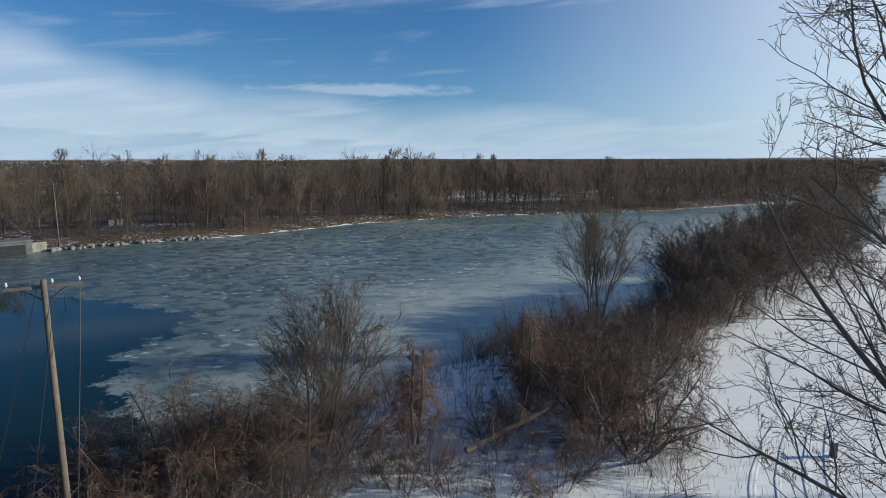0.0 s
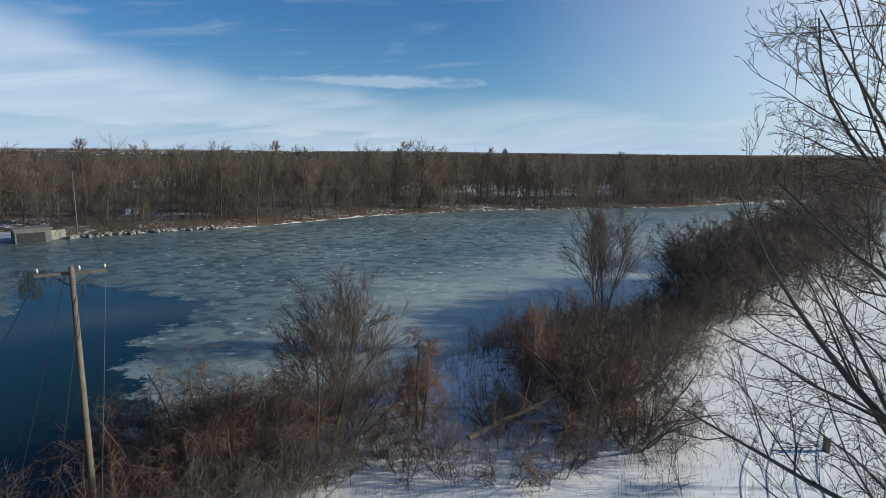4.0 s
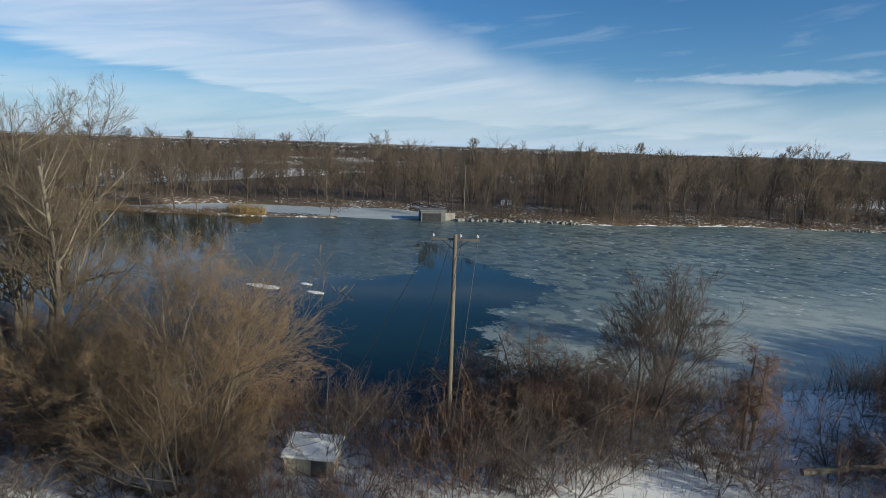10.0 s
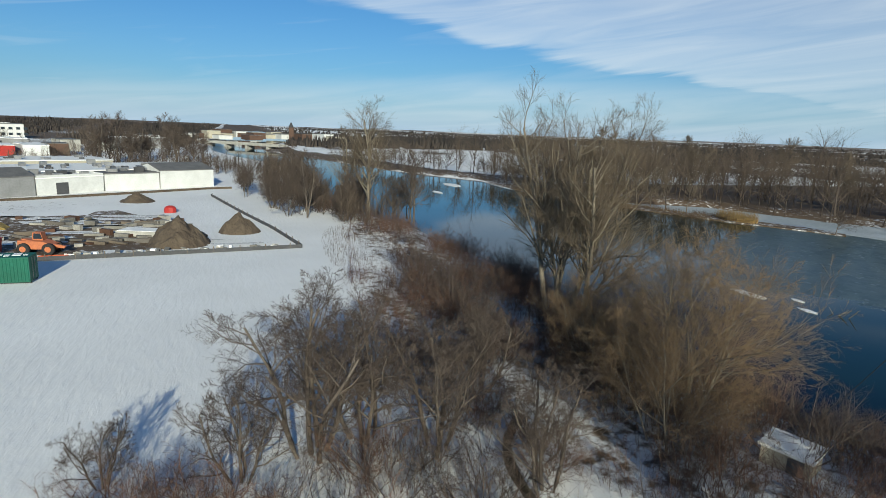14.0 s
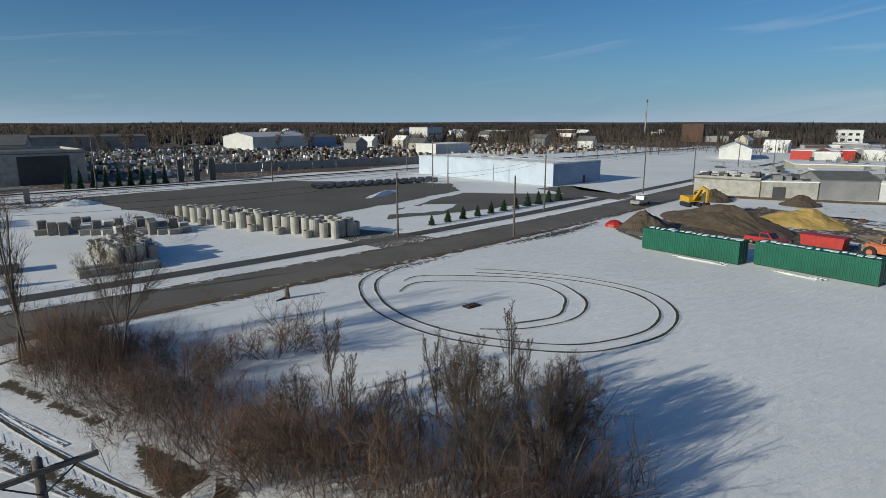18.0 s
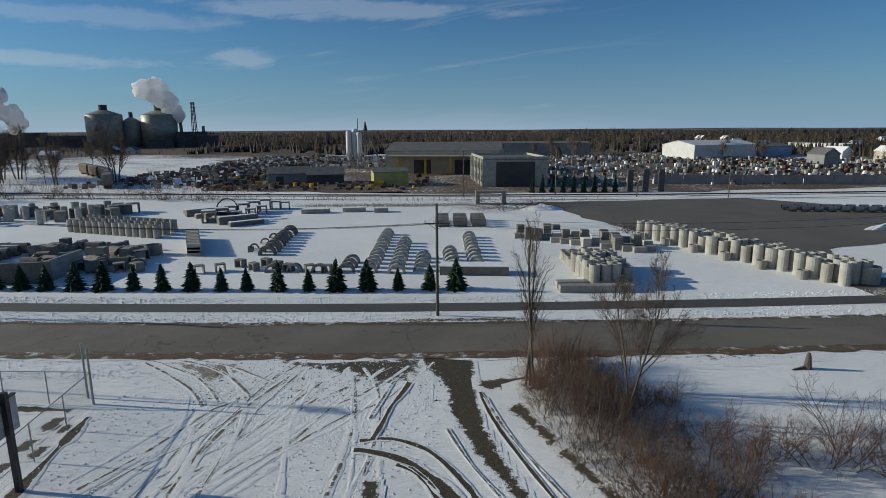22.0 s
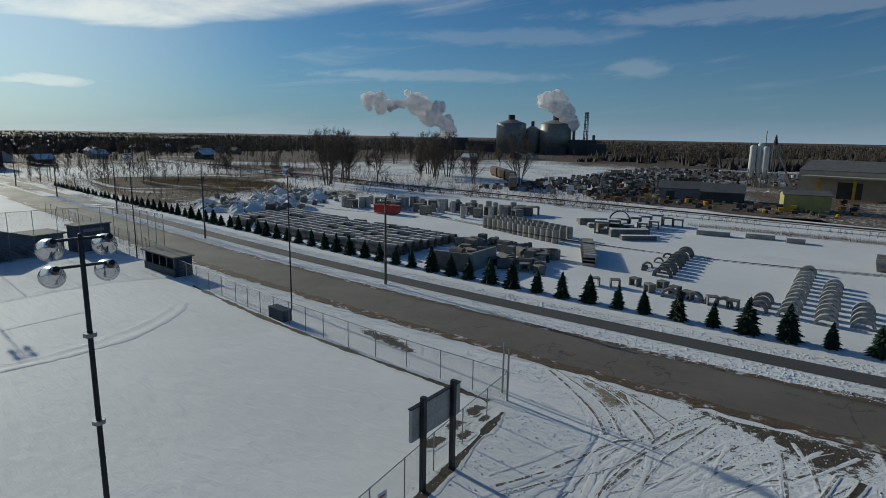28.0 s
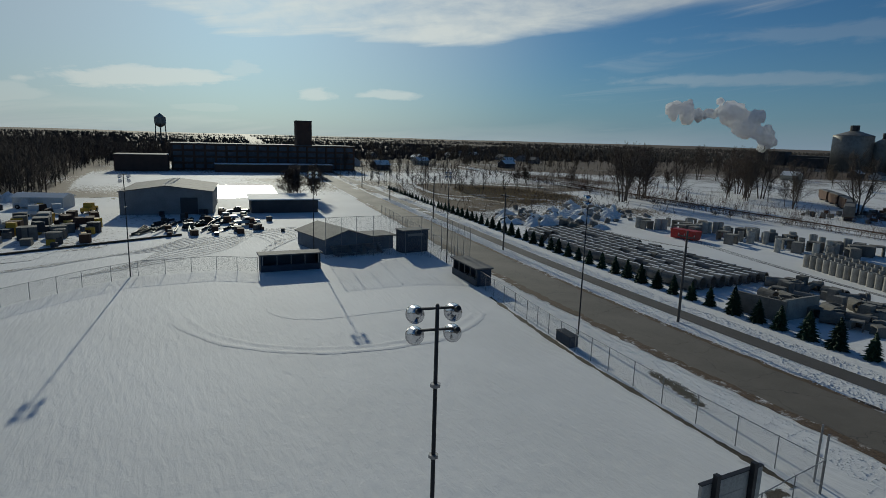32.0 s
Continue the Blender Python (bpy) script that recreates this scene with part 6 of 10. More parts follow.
def rocks(name, x0, x1, off, n, size, seed, label, shore=far_shore):
    r_ = np.random.default_rng(seed)
    f = Form()
    for k in range(n):
        x = x0 + (x1 - x0) * r_.random()
        y = shore(x) + off + r_.normal() * 0.9
        s = size * (0.5 + r_.random())
        f.turned([(0.35 * s, -0.3), (0.6 * s, 0.1 * s), (0.5 * s, 0.4 * s), (0.2 * s, 0.55 * s)], 6, pose(x, y, WATER + 0.1, r_.normal() * 12, r_.normal() * 12, r_.random() * 360))
    return tagged(part(name, f, CONCRETE_DARK), label, "stones", "", "stuff")


rocks("bank_stones", -58, -30, 1.0, 120, 0.9, 1, "pale broken stones along the far shore")
rocks("bank_stones", 20, 110, 0.8, 120, 0.6, 2, "dark stones along the far shore")
post = thing("trail_post", pose(28.1, 26.3, 0), "short square wooden post standing in snow", "post")
part("post", Form().box(0, 0, -0.2, 0.28, 0.28, 1.1), POLE_GREY, post)
part("cap", Form().box(0, 0, 0.9, 0.34, 0.34, 0.06), SNOW_CLEAN, post)
for k, off in enumerate((0, 1.5, 3.2, 4.6)):
    structure("tyre_track", track([(17.5 + off, 17), (19 + off, 20.7), (22.5 + off, 25.6), (28.8 + off * 0.9, 31.2), (35.2 + off * 0.8, 34.7), (51.6 + off * 0.5, 42.2)], 0.2, 0.02 + 0.002 * k, k, 0.3, 0.02), SNOW_CLEAN, "shallow wheel track in snow")

# ---- the snowfield, the building site and the road westwards ----
structure("tyre_track", track([(-31.6, -69.4), (-25.3, -66.0), (-21.5, -59.0), (-20.5, -52.3), (-21.9, -45.6), (-26.4, -39.1), (-31, -37), (-36.2, -36.7), (-41.7, -39.1), (-45.1, -44.2), (-44.6, -50.9), (-41.5, -57.5), (-38, -62)], 0.30, 0.03, 1, 0.3), RUT, "dark curved wheel rut through snow")
structure("tyre_track", track([(-32.4, -68.2), (-26.6, -65.0), (-23.0, -58.6), (-22.0, -52.2), (-23.3, -46.2), (-27.2, -40.4), (-31.4, -38.4), (-36, -38.1), (-40.7, -40.2), (-43.6, -44.8), (-43.1, -50.5), (-40.2, -56.6), (-37, -60.6)], 0.30, 0.033, 2, 0.3), RUT, "dark curved wheel rut through snow")
structure("tyre_track", track([(-28.8, -63.1), (-31.6, -63.4), (-37.1, -58.4), (-40.7, -53.2), (-39.3, -48.2), (-36.8, -45.2), (-32.6, -43.6), (-27.8, -44.6), (-24.8, -46.9)], 0.3, 0.03, 3, 0.4), RUT, "dark curved wheel rut through snow")
structure("tyre_track", track([(-26, -60), (-29.5, -61.5), (-35, -57.6), (-38.6, -53), (-37.5, -48.6), (-35, -46.4), (-32, -45), (-28, -46.0)], 0.3, 0.03, 4, 0.4), RUT, "dark curved wheel rut through snow")
stump = thing("stump", pose(-16.4, -65.2, 0), "dark broken tree stump in snow", "stump")
part("trunk", Form().turned([(0.32, -0.1), (0.26, 0.3), (0.2, 0.9), (0.1, 1.25)], 8), BARK, stump)
part("root", Form().rod((0.1, 0, 0.1), (1.3, 0.3, 0.05), 0.16, 0.05), BARK, stump)
plate = thing("drain_cover", pose(-28.4, -51.9, 0), "dark square drain cover lying in snow", "drain cover")
part("frame", Form().box(0, 0, 0, 1.5, 0.9, 0.12), DARK_STEEL, plate)
part("grate", Form().box(0, 0, 0.12, 1.2, 0.6, 0.05), RUST, plate)


def container(m, label):
    t = thing("shipping_container", m, label, "container", "green containers")
    L, W, H = 12.6, 2.5, 2.8
    part("body", Form().box(0, 0, 0.15, L, W, H - 0.15), GREEN_PAINT, t)
    for s in (-1, 1):
        ridge = [(-L / 2 + L * (k + d) / 40, s * (W / 2 + o_)) for k in range(40) for d, o_ in ((0.1, 0.005), (0.25, 0.05), (0.6, 0.05), (0.75, 0.005))]
        f = Form()
        f.add([(x, y, z) for z in (0.25, H - 0.15) for x, y in ridge], [(i, i + 1, len(ridge) + i + 1, len(ridge) + i) for i in range(len(ridge) - 1)])
        part("side_panel", f, GREEN_PAINT, t)
    f = Form()
    r = np.random.default_rng(int(abs(m.translation.y)))
    for k in range(15):
        f.box(-L / 2 + 0.6 + (L - 1.2) * k / 14, r.normal() * 0.25, H, 0.35 + 0.5 * r.random(), 0.4 + 0.9 * r.random(), 0.05, r.random() * 20)
    part("roof_snow", f, SNOW_CLEAN, t, "patches of snow left on the roof")
    for s in (-1, 1):
        part("skid", Form().box(0, s * 0.9, 0, L, 0.2, 0.15), DARK_STEEL, t)
        part("door_bar", Form().box(L / 2 + 0.03, s * 0.35, 0.3, 0.06, 0.06, H - 0.5), STEEL, t)
    return t


container(pose(-64.4, -49.6, 0, 0, 0, 91), "long green steel container with snow patches on the roof")
container(pose(-66.2, -36.0, 0, 0, 0, 88), "long green steel container with snow patches on the roof")


def planks(x, y, rz, n, length, material, label, seed):
    r = np.random.default_rng(seed)
    t = thing("timber_pile", pose(x, y, 0, 0, 0, rz), label, "timber pile")
    for k in range(n):
        part("board", Form().box(r.normal() * 0.4, -0.5 + k % 4 * 0.28, 0.02 + 0.07 * (k // 4), length * (0.7 + 0.4 * r.random()), 0.24, 0.06, r.normal() * 2), material, t)


planks(-62.3, -47, 91, 9, 5.5, WHITE_PAINT, "low stack of pale boards on snow beside a container", 1)
planks(-63.6, -36.5, 84, 12, 4.2, WHITE_PAINT, "low stack of white boards on snow beside a container", 2)
planks(-70.5, -62.5, 60, 6, 9.0, POLE_GREY, "long dark timbers lying on snow", 3)

site = ragged([(-76.5, -66), (-77, -45), (-80.5, -28), (-82, -14), (-92, -14), (-104, -20), (-118, -30), (-122, -45), (-117, -60), (-104, -68), (-90, -68)], 0.025, 0.7, 2.5, 3)
structure("building_site", site, MUD, "dark trampled mud of a building site")
structure("building_site", ragged([(-112, -36), (-128, -30), (-136, -52), (-124, -66), (-114, -60)], 0.035, 0.8, 3, 4), SLUSH, "half-thawed muddy snow")


def heap(x, y, rx, ry, h, material, label, seed, name="earth_mound", rz=0):
    """A heap with an uneven crest."""
    bm = bmesh.new()
    n = 26
    grid = {}
    for j in range(n + 1):
        for i in range(n + 1):
            u, v = -1 + 2 * i / n, -1 + 2 * j / n
            r = math.hypot(u, v)
            k = noise.noise(Vector((u * 2.2 + seed * 7, v * 2.2, seed))) * 0.30 + noise.noise(Vector((u * 7 + seed, v * 7, seed))) * 0.12
            z = max(0.0, 1 - r * (1 - 0.25 * k)) ** 0.9
            z = z * h * (1 + k) - 0.12 * (r > 0.97)
            grid[i, j] = bm.verts.new((u * rx * (1 + 0.1 * k), v * ry * (1 + 0.1 * k), z - 0.04))
    for j in range(n):
        for i in range(n):
            bm.faces.new((grid[i, j], grid[i + 1, j], grid[i + 1, j + 1], grid[i, j + 1]))
    me = bpy.data.meshes.new(name)
    bm.to_mesh(me)
    bm.free()
    me.materials.append(material)
    o = new(name, me)
    o.matrix_basis = pose(x, y, 0, 0, 0, rz)
    return tagged(o, label, "heap")


heap(-84.6, -17.0, 4.2, 4.2, 4.2, EARTH, "dark conical heap of earth on the building site", 1)
heap(-93.4, -8.8, 3.1, 3.3, 3.3, EARTH, "dark conical heap of earth on snow", 2)
heap(-89.5, -57.5, 6, 13, 3.4, EARTH, "long dark heap of dug earth", 3, rz=-18)
heap(-76, -63.5, 4.5, 4.5, 3.2, EARTH, "dark heap of earth beside the road", 4)
heap(-100.5, -49.5, 5, 7.5, 2.7, SAND, "yellow heap of sand on the building site", 5, "sand_mound")
heap(-124, -58, 4, 4, 2.2, EARTH, "dark heap of earth near a wall", 6)
heap(-133, -28.8, 3.3, 3.5, 2.0, EARTH, "dark heap of earth near a wall", 7)
heap(-118, -73, 4, 4, 2.6, EARTH, "dark heap of earth beside the road", 8)

fence_pts = [(-70, -63), (-74.2, -48), (-75.6, -32.8), (-77.5, -14), (-79.0, -0.5), (-95, -3.5), (-115, -8.4), (-143, -14.6)]
silt = thing("silt_fence", pose(0, 0, 0), "low black silt fence with stakes round the building site", "fence")
for (x0, y0), (x1, y1) in zip(fence_pts, fence_pts[1:]):
    L = math.hypot(x1 - x0, y1 - y0)
    part("fabric", Form().box((x0 + x1) / 2, (y0 + y1) / 2, 0, L, 0.06, 0.55, math.degrees(math.atan2(y1 - y0, x1 - x0))), DARK_CLAD, silt)
    for k in range(int(L / 3)):
        s = (k + 0.5) / int(L / 3)
        part("stake", Form().box(x0 + (x1 - x0) * s, y0 + (y1 - y0) * s, 0, 0.06, 0.12, 0.85), POLE_WOOD, silt)


def wheel(parent, x, y, r, w, rim=STEEL):
    m = pose(x, y, r, 90, 0, 0)
    o = part("wheel", Form().turned([(r * 0.86, -w / 2), (r, -w / 2 + 0.05), (r, w / 2 - 0.05), (r * 0.86, w / 2)], 18), RUBBER, parent, "black rubber tyre", True)
    o.matrix_basis = m
    part("rim", Form().turned([(r * 0.5, -w / 2 - 0.02), (r * 0.55, 0), (r * 0.5, w / 2 + 0.02)], 12), rim, o)
    return o


def excavator(m):
    t = thing("excavator", m, "yellow tracked excavator with a bent arm on an earth heap", "excavator")
    for s in (-1, 1):
        part("crawler", Form().prism([(-1.6, 0.15), (-1.3, 0), (1.3, 0), (1.6, 0.15), (1.7, 0.5), (1.4, 0.8), (-1.4, 0.8), (-1.7, 0.5)], 0.5, pose(0, s * 1.1, 0)), DARK_STEEL, t)
    part("body", Form().prism([(-1.9, 0.95), (1.2, 0.95), (1.2, 1.8), (-0.4, 2.0), (-1.9, 1.9)], 2.5), YELLOW_PAINT, t)
    cab = part("cab", Form().prism([(0.1, 1.8), (1.35, 1.8), (1.2, 3.0), (0.3, 3.05)], 1.0, pose(0, 0.75, 0)), YELLOW_PAINT, t)
    part("window", Form().prism([(0.3, 2.2), (1.3, 2.2), (1.17, 2.9), (0.4, 2.9)], 1.04, pose(0, 0.75, 0)), GLASS_DARK, cab)
    part("boom", Form().prism([(1.0, 1.5), (1.4, 1.3), (3.6, 3.6), (5.2, 3.3), (5.2, 3.7), (3.5, 4.15), (3.2, 4.0)], 0.45, pose(0, -0.2, 0)), YELLOW_PAINT, t)
    part("stick", Form().prism([(4.9, 3.8), (5.4, 3.7), (5.2, 1.3), (4.95, 1.3)], 0.35, pose(0, -0.2, 0)), YELLOW_PAINT, t)
    part("bucket", Form().prism([(4.7, 1.4), (5.4, 1.3), (5.3, 0.5), (4.5, 0.3), (4.4, 0.7)], 1.1, pose(0, -0.2, 0)), DARK_STEEL, t)
    part("counterweight", Form().box(-2.0, 0, 1.0, 0.5, 2.4, 0.9), DARK_STEEL, t)


excavator(pose(-99.5, -68.3, 1.0, 0, 0, 60))


def loader(m):
    t = thing("telehandler", m, "orange four-wheeled machine parked on mud", "loader")
    part("body", Form().prism([(-2.2, 0.7), (1.6, 0.7), (1.9, 1.3), (0.6, 1.7), (-2.2, 1.8)], 1.8), ORANGE_PAINT, t)
    cab = part("cab", Form().prism([(-0.9, 1.6), (0.4, 1.6), (0.2, 2.7), (-0.8, 2.7)], 1.0, pose(0, 0.4, 0)), ORANGE_PAINT, t)
    part("window", Form().prism([(-0.75, 1.9), (0.3, 1.9), (0.12, 2.6), (-0.65, 2.6)], 1.04, pose(0, 0.4, 0)), GLASS_DARK, cab)
    part("boom", Form().prism([(-1.9, 2.0), (-1.7, 1.6), (3.0, 0.8), (3.2, 1.1)], 0.4, pose(0, -0.4, 0)), ORANGE_PAINT, t)
    for x in (-1.5, 1.4):
        for s in (-1, 1):
            wheel(t, x, s * 1.0, 0.75, 0.5, ORANGE_PAINT)


loader(pose(-80.4, -32.8, 0, 0, 0, 78))
red_box = thing("skip_container", pose(-80.5, -39.8, 0, 0, 0, 88), "red steel skip with a faded white panel on mud", "skip")
part("body", Form().prism([(-2.4, 0.2), (2.4, 0.2), (2.6, 1.9), (-2.6, 1.9)], 2.2), RED_PAINT, red_box)
part("rim", Form().box(0, 0, 1.9, 5.3, 2.4, 0.1), RED_PAINT, red_box)
part("lettering_bar", Form().box(0.2, 1.14, 1.0, 2.4, 0.03, 0.35), WHITE_PAINT, red_box)


def pickup(m, paint, label, name="pickup_truck"):
    t = thing(name, m, label, "truck")
    part("body", Form().prism([(-2.75, 0.5), (2.7, 0.5), (2.75, 1.0), (1.2, 1.12), (0.95, 1.12), (-2.75, 1.1)], 1.95), paint, t)
    cab = part("cab", Form().prism([(-0.75, 1.1), (1.15, 1.1), (0.5, 1.8), (-0.6, 1.82)], 1.75), paint, t)
    part("side_window", Form().prism([(-0.62, 1.18), (0.9, 1.18), (0.42, 1.7), (-0.52, 1.7)], 1.8), GLASS_DARK, cab)
    part("windscreen", Form().prism([(0.95, 1.14), (1.17, 1.14), (0.55, 1.76), (0.45, 1.74)], 1.55), GLASS_DARK, cab)
    part("bed", Form().box(-1.75, 0, 1.1, 1.9, 1.5, 0.02), DARK_STEEL, t)
    part("bumper", Form().box(2.78, 0, 0.45, 0.14, 1.9, 0.25), STEEL, t)
    part("bumper", Form().box(-2.8, 0, 0.45, 0.14, 1.9, 0.25), STEEL, t)
    for s in (-1, 1):
        part("headlight", Form().box(2.76, s * 0.72, 0.75, 0.06, 0.35, 0.2), PORCELAIN, t)
    for x in (-1.7, 1.75):
        for s in (-1, 1):
            wheel(t, x, s * 0.86, 0.38, 0.26)
    return t


SILVER = mat("silver_car_paint", (0.30, 0.31, 0.32), (0.24, 0.25, 0.26), 0.35, 0.5, fine_scale=4, bump=0)
pickup(pose(-100.2, road_y(-100) + 1.8, 0.06, 0, 0, 186), SILVER, "silver pickup truck driving on the cleared road")
pickup(pose(-78.2, -46.0, 0, 0, 0, 80), RED_PAINT, "red work truck parked on mud", "work_truck")
sack = thing("sand_bag", pose(-74.5, -68, 0, 0, 0, 30), "crumpled bright red tarpaulin over a pile beside the road", "tarpaulin")
part("cover", Form().turned([(1.5, 0), (1.4, 0.5), (0.9, 0.9), (0.3, 1.1)], 9), RED_PAINT, sack)
sack = thing("tarpaulin", pose(-116.4, -21.0, 0, 0, 0, 30), "crumpled red tarpaulin on snow", "tarpaulin")
part("cover", Form().turned([(1.15, 0), (1.1, 0.6), (0.95, 1.0), (0.5, 1.25), (0.1, 1.2)], 9), RED_PAINT, sack)
r_site = np.random.default_rng(33)
for k in range(46):
    x, y = -84 - 26 * r_site.random(), -44 + 27 * r_site.random()
    o = part("rubble_block", Form().box(0, 0, -0.05, 0.6 + 1.8 * r_site.random(), 0.5 + 0.8 * r_site.random(), 0.35 + 0.6 * r_site.random()), (CONCRETE, CONCRETE_DARK, RUST)[k % 3])
    o.matrix_basis = pose(x, y, 0, 0, 0, 180 * r_site.random())
    tagged(o, "broken concrete block lying on mud", "block", "blocks on the building site")
for k in range(70):  # rubble and timber inside the silt fence
    y = -31 + 27 * r_site.random()
    x = lerp_line([(-32.8, -75.6), (-14, -77.5), (-0.5, -79)], y) - 0.8 - 2.4 * r_site.random() ** 1.5
    o = part("rubble_block", Form().box(0, 0, -0.08, 0.3 + 0.9 * r_site.random(), 0.25 + 0.5 * r_site.random(), 0.2 + 0.35 * r_site.random()), (CONCRETE, CONCRETE_PALE, SNOW_CLEAN, CONCRETE_DARK)[k % 4])
    o.matrix_basis = pose(x, y, 0, 10 * r_site.normal(), 10 * r_site.normal(), 180 * r_site.random())
    tagged(o, "small broken block in dusty snow beside the silt fence", "block", "rubble beside the silt fence")
for k in range(26):
    x, y = -85 - 20 * r_site.random(), -42 + 22 * r_site.random()
    o = part("timber", Form().box(0, 0, 0, 2 + 3 * r_site.random(), 0.25 + 0.3 * r_site.random(), 0.2 + 0.5 * r_site.random()), (POLE_GREY, POLE_WOOD, CONCRETE_DARK)[k % 3])
    o.matrix_basis = pose(x, y, 0, 0, 3 * r_site.normal(), 80 + 14 * r_site.normal())
    tagged(o, "weathered timber lying on trampled mud", "timber", "timbers on the building site")
for k in range(16):
    x, y, w = -82 - 30 * r_site.random(), -44 + 36 * r_site.random(), 2.5 + 4 * r_site.random()
    structure("snow_streak", soft_patch([(x - 0.6, y - w), (x + 0.5, y - 0.8 * w), (x + 0.8, y + 0.3 * w), (x + 0.1, y + w), (x - 0.7, y + 0.5 * w)], 0.07, 0.9, 0.3, 0.8), SNOW_FILM, "streak of trodden snow on mud")
net = thing("safety_net", pose(-77.6, -30.2, 0, 0, 0, 97), "fallen orange plastic safety net beside the silt fence", "net")
part("net", Form().box(0, 0, 0.02, 5.2, 0.8, 0.12), ORANGE_NET, net)
part("fold", Form().box(-0.6, 0.2, 0.14, 3.2, 0.4, 0.14), ORANGE_NET, net)
slab = thing("concrete_slab", pose(-92, -21.5, 0, 0, 0, 70), "low white foundation slab with a dusting of snow", "slab")
part("slab", Form().box(0, 0, 0, 9, 3.4, 0.8), CONCRETE_PALE, slab)
part("snow_cap", Form().box(0, 0, 0.8, 8.6, 3.1, 0.06), SNOW_CLEAN, slab)


def building(name, m, L, W, H, wall, roof, label, category="building", rise=0.0, over=0.3, doors=(), windows=(), skylights=0, snow=False, parapet=0.0):
    """A building: walls, flat or gabled roof, doors and windows as (side, along, width, sill, height); side 0 to 3: -y, +x, +y, -x."""
    t = thing(name, m, label, category)
    f = Form()
    for sx, sy, lx, ly in ((0, -1, L, 0.3), (0, 1, L, 0.3), (-1, 0, 0.3, W - 0.6), (1, 0, 0.3, W - 0.6)):
        f.box(sx * (L / 2 - 0.15), sy * (W / 2 - 0.15), 0, lx, ly, H)
    if rise:
        for s in (-1, 1):
            f.add([(s * (L / 2 - 0.15) + d, y, z) for d in (-0.14, 0.14) for y, z in ((-W / 2, H), (W / 2, H), (0, H + rise))], [(0, 1, 2), (5, 4, 3), (0, 3, 4, 1), (1, 4, 5, 2), (2, 5, 3, 0)])
    part("wall", f, wall, t)
    if rise:
        for s in (-1, 1):
            a = math.atan2(rise, W / 2)
            g = Form()
            o_ = over
            y0, z0 = s * (W / 2 + o_), H - o_ * math.tan(a)
            g.add([(x, y, z + d) for d in (0.02, 0.2) for x, y, z in ((-L / 2 - o_, y0, z0), (L / 2 + o_, y0, z0), (L / 2 + o_, 0, H + rise), (-L / 2 - o_, 0, H + rise))],
                  [(3, 2, 1, 0), (4, 5, 6, 7), (0, 1, 5, 4), (1, 2, 6, 5), (2, 3, 7, 6), (3, 0, 4, 7)])
            part("roof", g, roof, t)
    else:
        part("roof", Form().box(0, 0, H, L + 2 * over, W + 2 * over, 0.25), roof, t)
        if parapet:
            for sx, sy, lx, ly in ((0, -1, L, 0.25), (0, 1, L, 0.25), (-1, 0, 0.25, W - 0.5), (1, 0, 0.25, W - 0.5)):
                part("parapet", Form().box(sx * (L / 2 - 0.12), sy * (W / 2 - 0.12), H + 0.25, lx, ly, parapet), wall, t)
    for kind, items, material in (("door", doors, DARK_CLAD), ("window", windows, GLASS_DARK)):
        for side, along, w, sill, h in items:
            if side in (0, 2):
                s = -1 if side == 0 else 1
                g = Form().box(along, s * (W / 2 + 0.02), sill, w, 0.08, h)
            else:
                s = 1 if side == 1 else -1
                g = Form().box(s * (L / 2 + 0.02), along, sill, 0.08, w, h)
            part(kind, g, material, t)
    for k in range(skylights):
        part("skylight", Form().box(-L / 2 + L * (k + 0.5) / skylights, W * 0.12 * (-1) ** k, H + 0.25, 2.2, 1.2, 0.3), GREY_CLAD, t)
    return t


# the long white hall with a pale blue end wall
hall = building("warehouse", pose(-123, -141, 0, 0, 0, 3), 22, 54, 5.6, HALL_CLAD, HALL_CLAD, "long low white metal warehouse with a snowy flat roof", "warehouse", over=0.15, skylights=6)
part("end_wall", Form().box(0, 27.05, 0, 22, 0.12, 5.6), BLUE_PAINT, hall, "pale blue end wall")
part("door", Form().box(-3, 27.15, 0, 1.2, 0.08, 2.2), DARK_CLAD, hall)
part("loading_door", Form().box(5, 27.15, 0, 3.2, 0.08, 3.4), BLUE_PAINT, hall)
for k in range(2):
    part("roof_strip", Form().box(-5.5 + 11 * k, 0, 5.86, 9.8, 52.5, 0.06), SNOW_CLEAN, hall, "snow lying on the roof")

# white-walled works beside the building site
FRONT = [(-126.5, -82), (-129.6, -68.2), (-136.4, -58.9), (-143.6, -49.8), (-153, -38.4), (-158.8, -27), (-166, -14.4)]
WORKS = [(14, 3.7, CONCRETE_PALE, ROOF_GREY, 0.5, "low white block-walled works building with a cluttered roof"), (13, 3.6, CONCRETE_PALE, SNOW_CLEAN, 0, "low white block-walled works building"),
         (12, 4.2, GREY_CLAD, ROOF_GREY, 0, "low works building with a grey sloping roof"), (13, 3.6, WHITE_PAINT, SNOW_CLEAN, 0.5, "low white works building with snow on its roof"),
         (14, 4.0, WHITE_PAINT, ROOF_GREY, 0, "low white works building with a grey roof"), (14, 4.5, WHITE_PAINT, ROOF_GREY, 0, "white works building with a grey roof near the river")]
PLACES = []
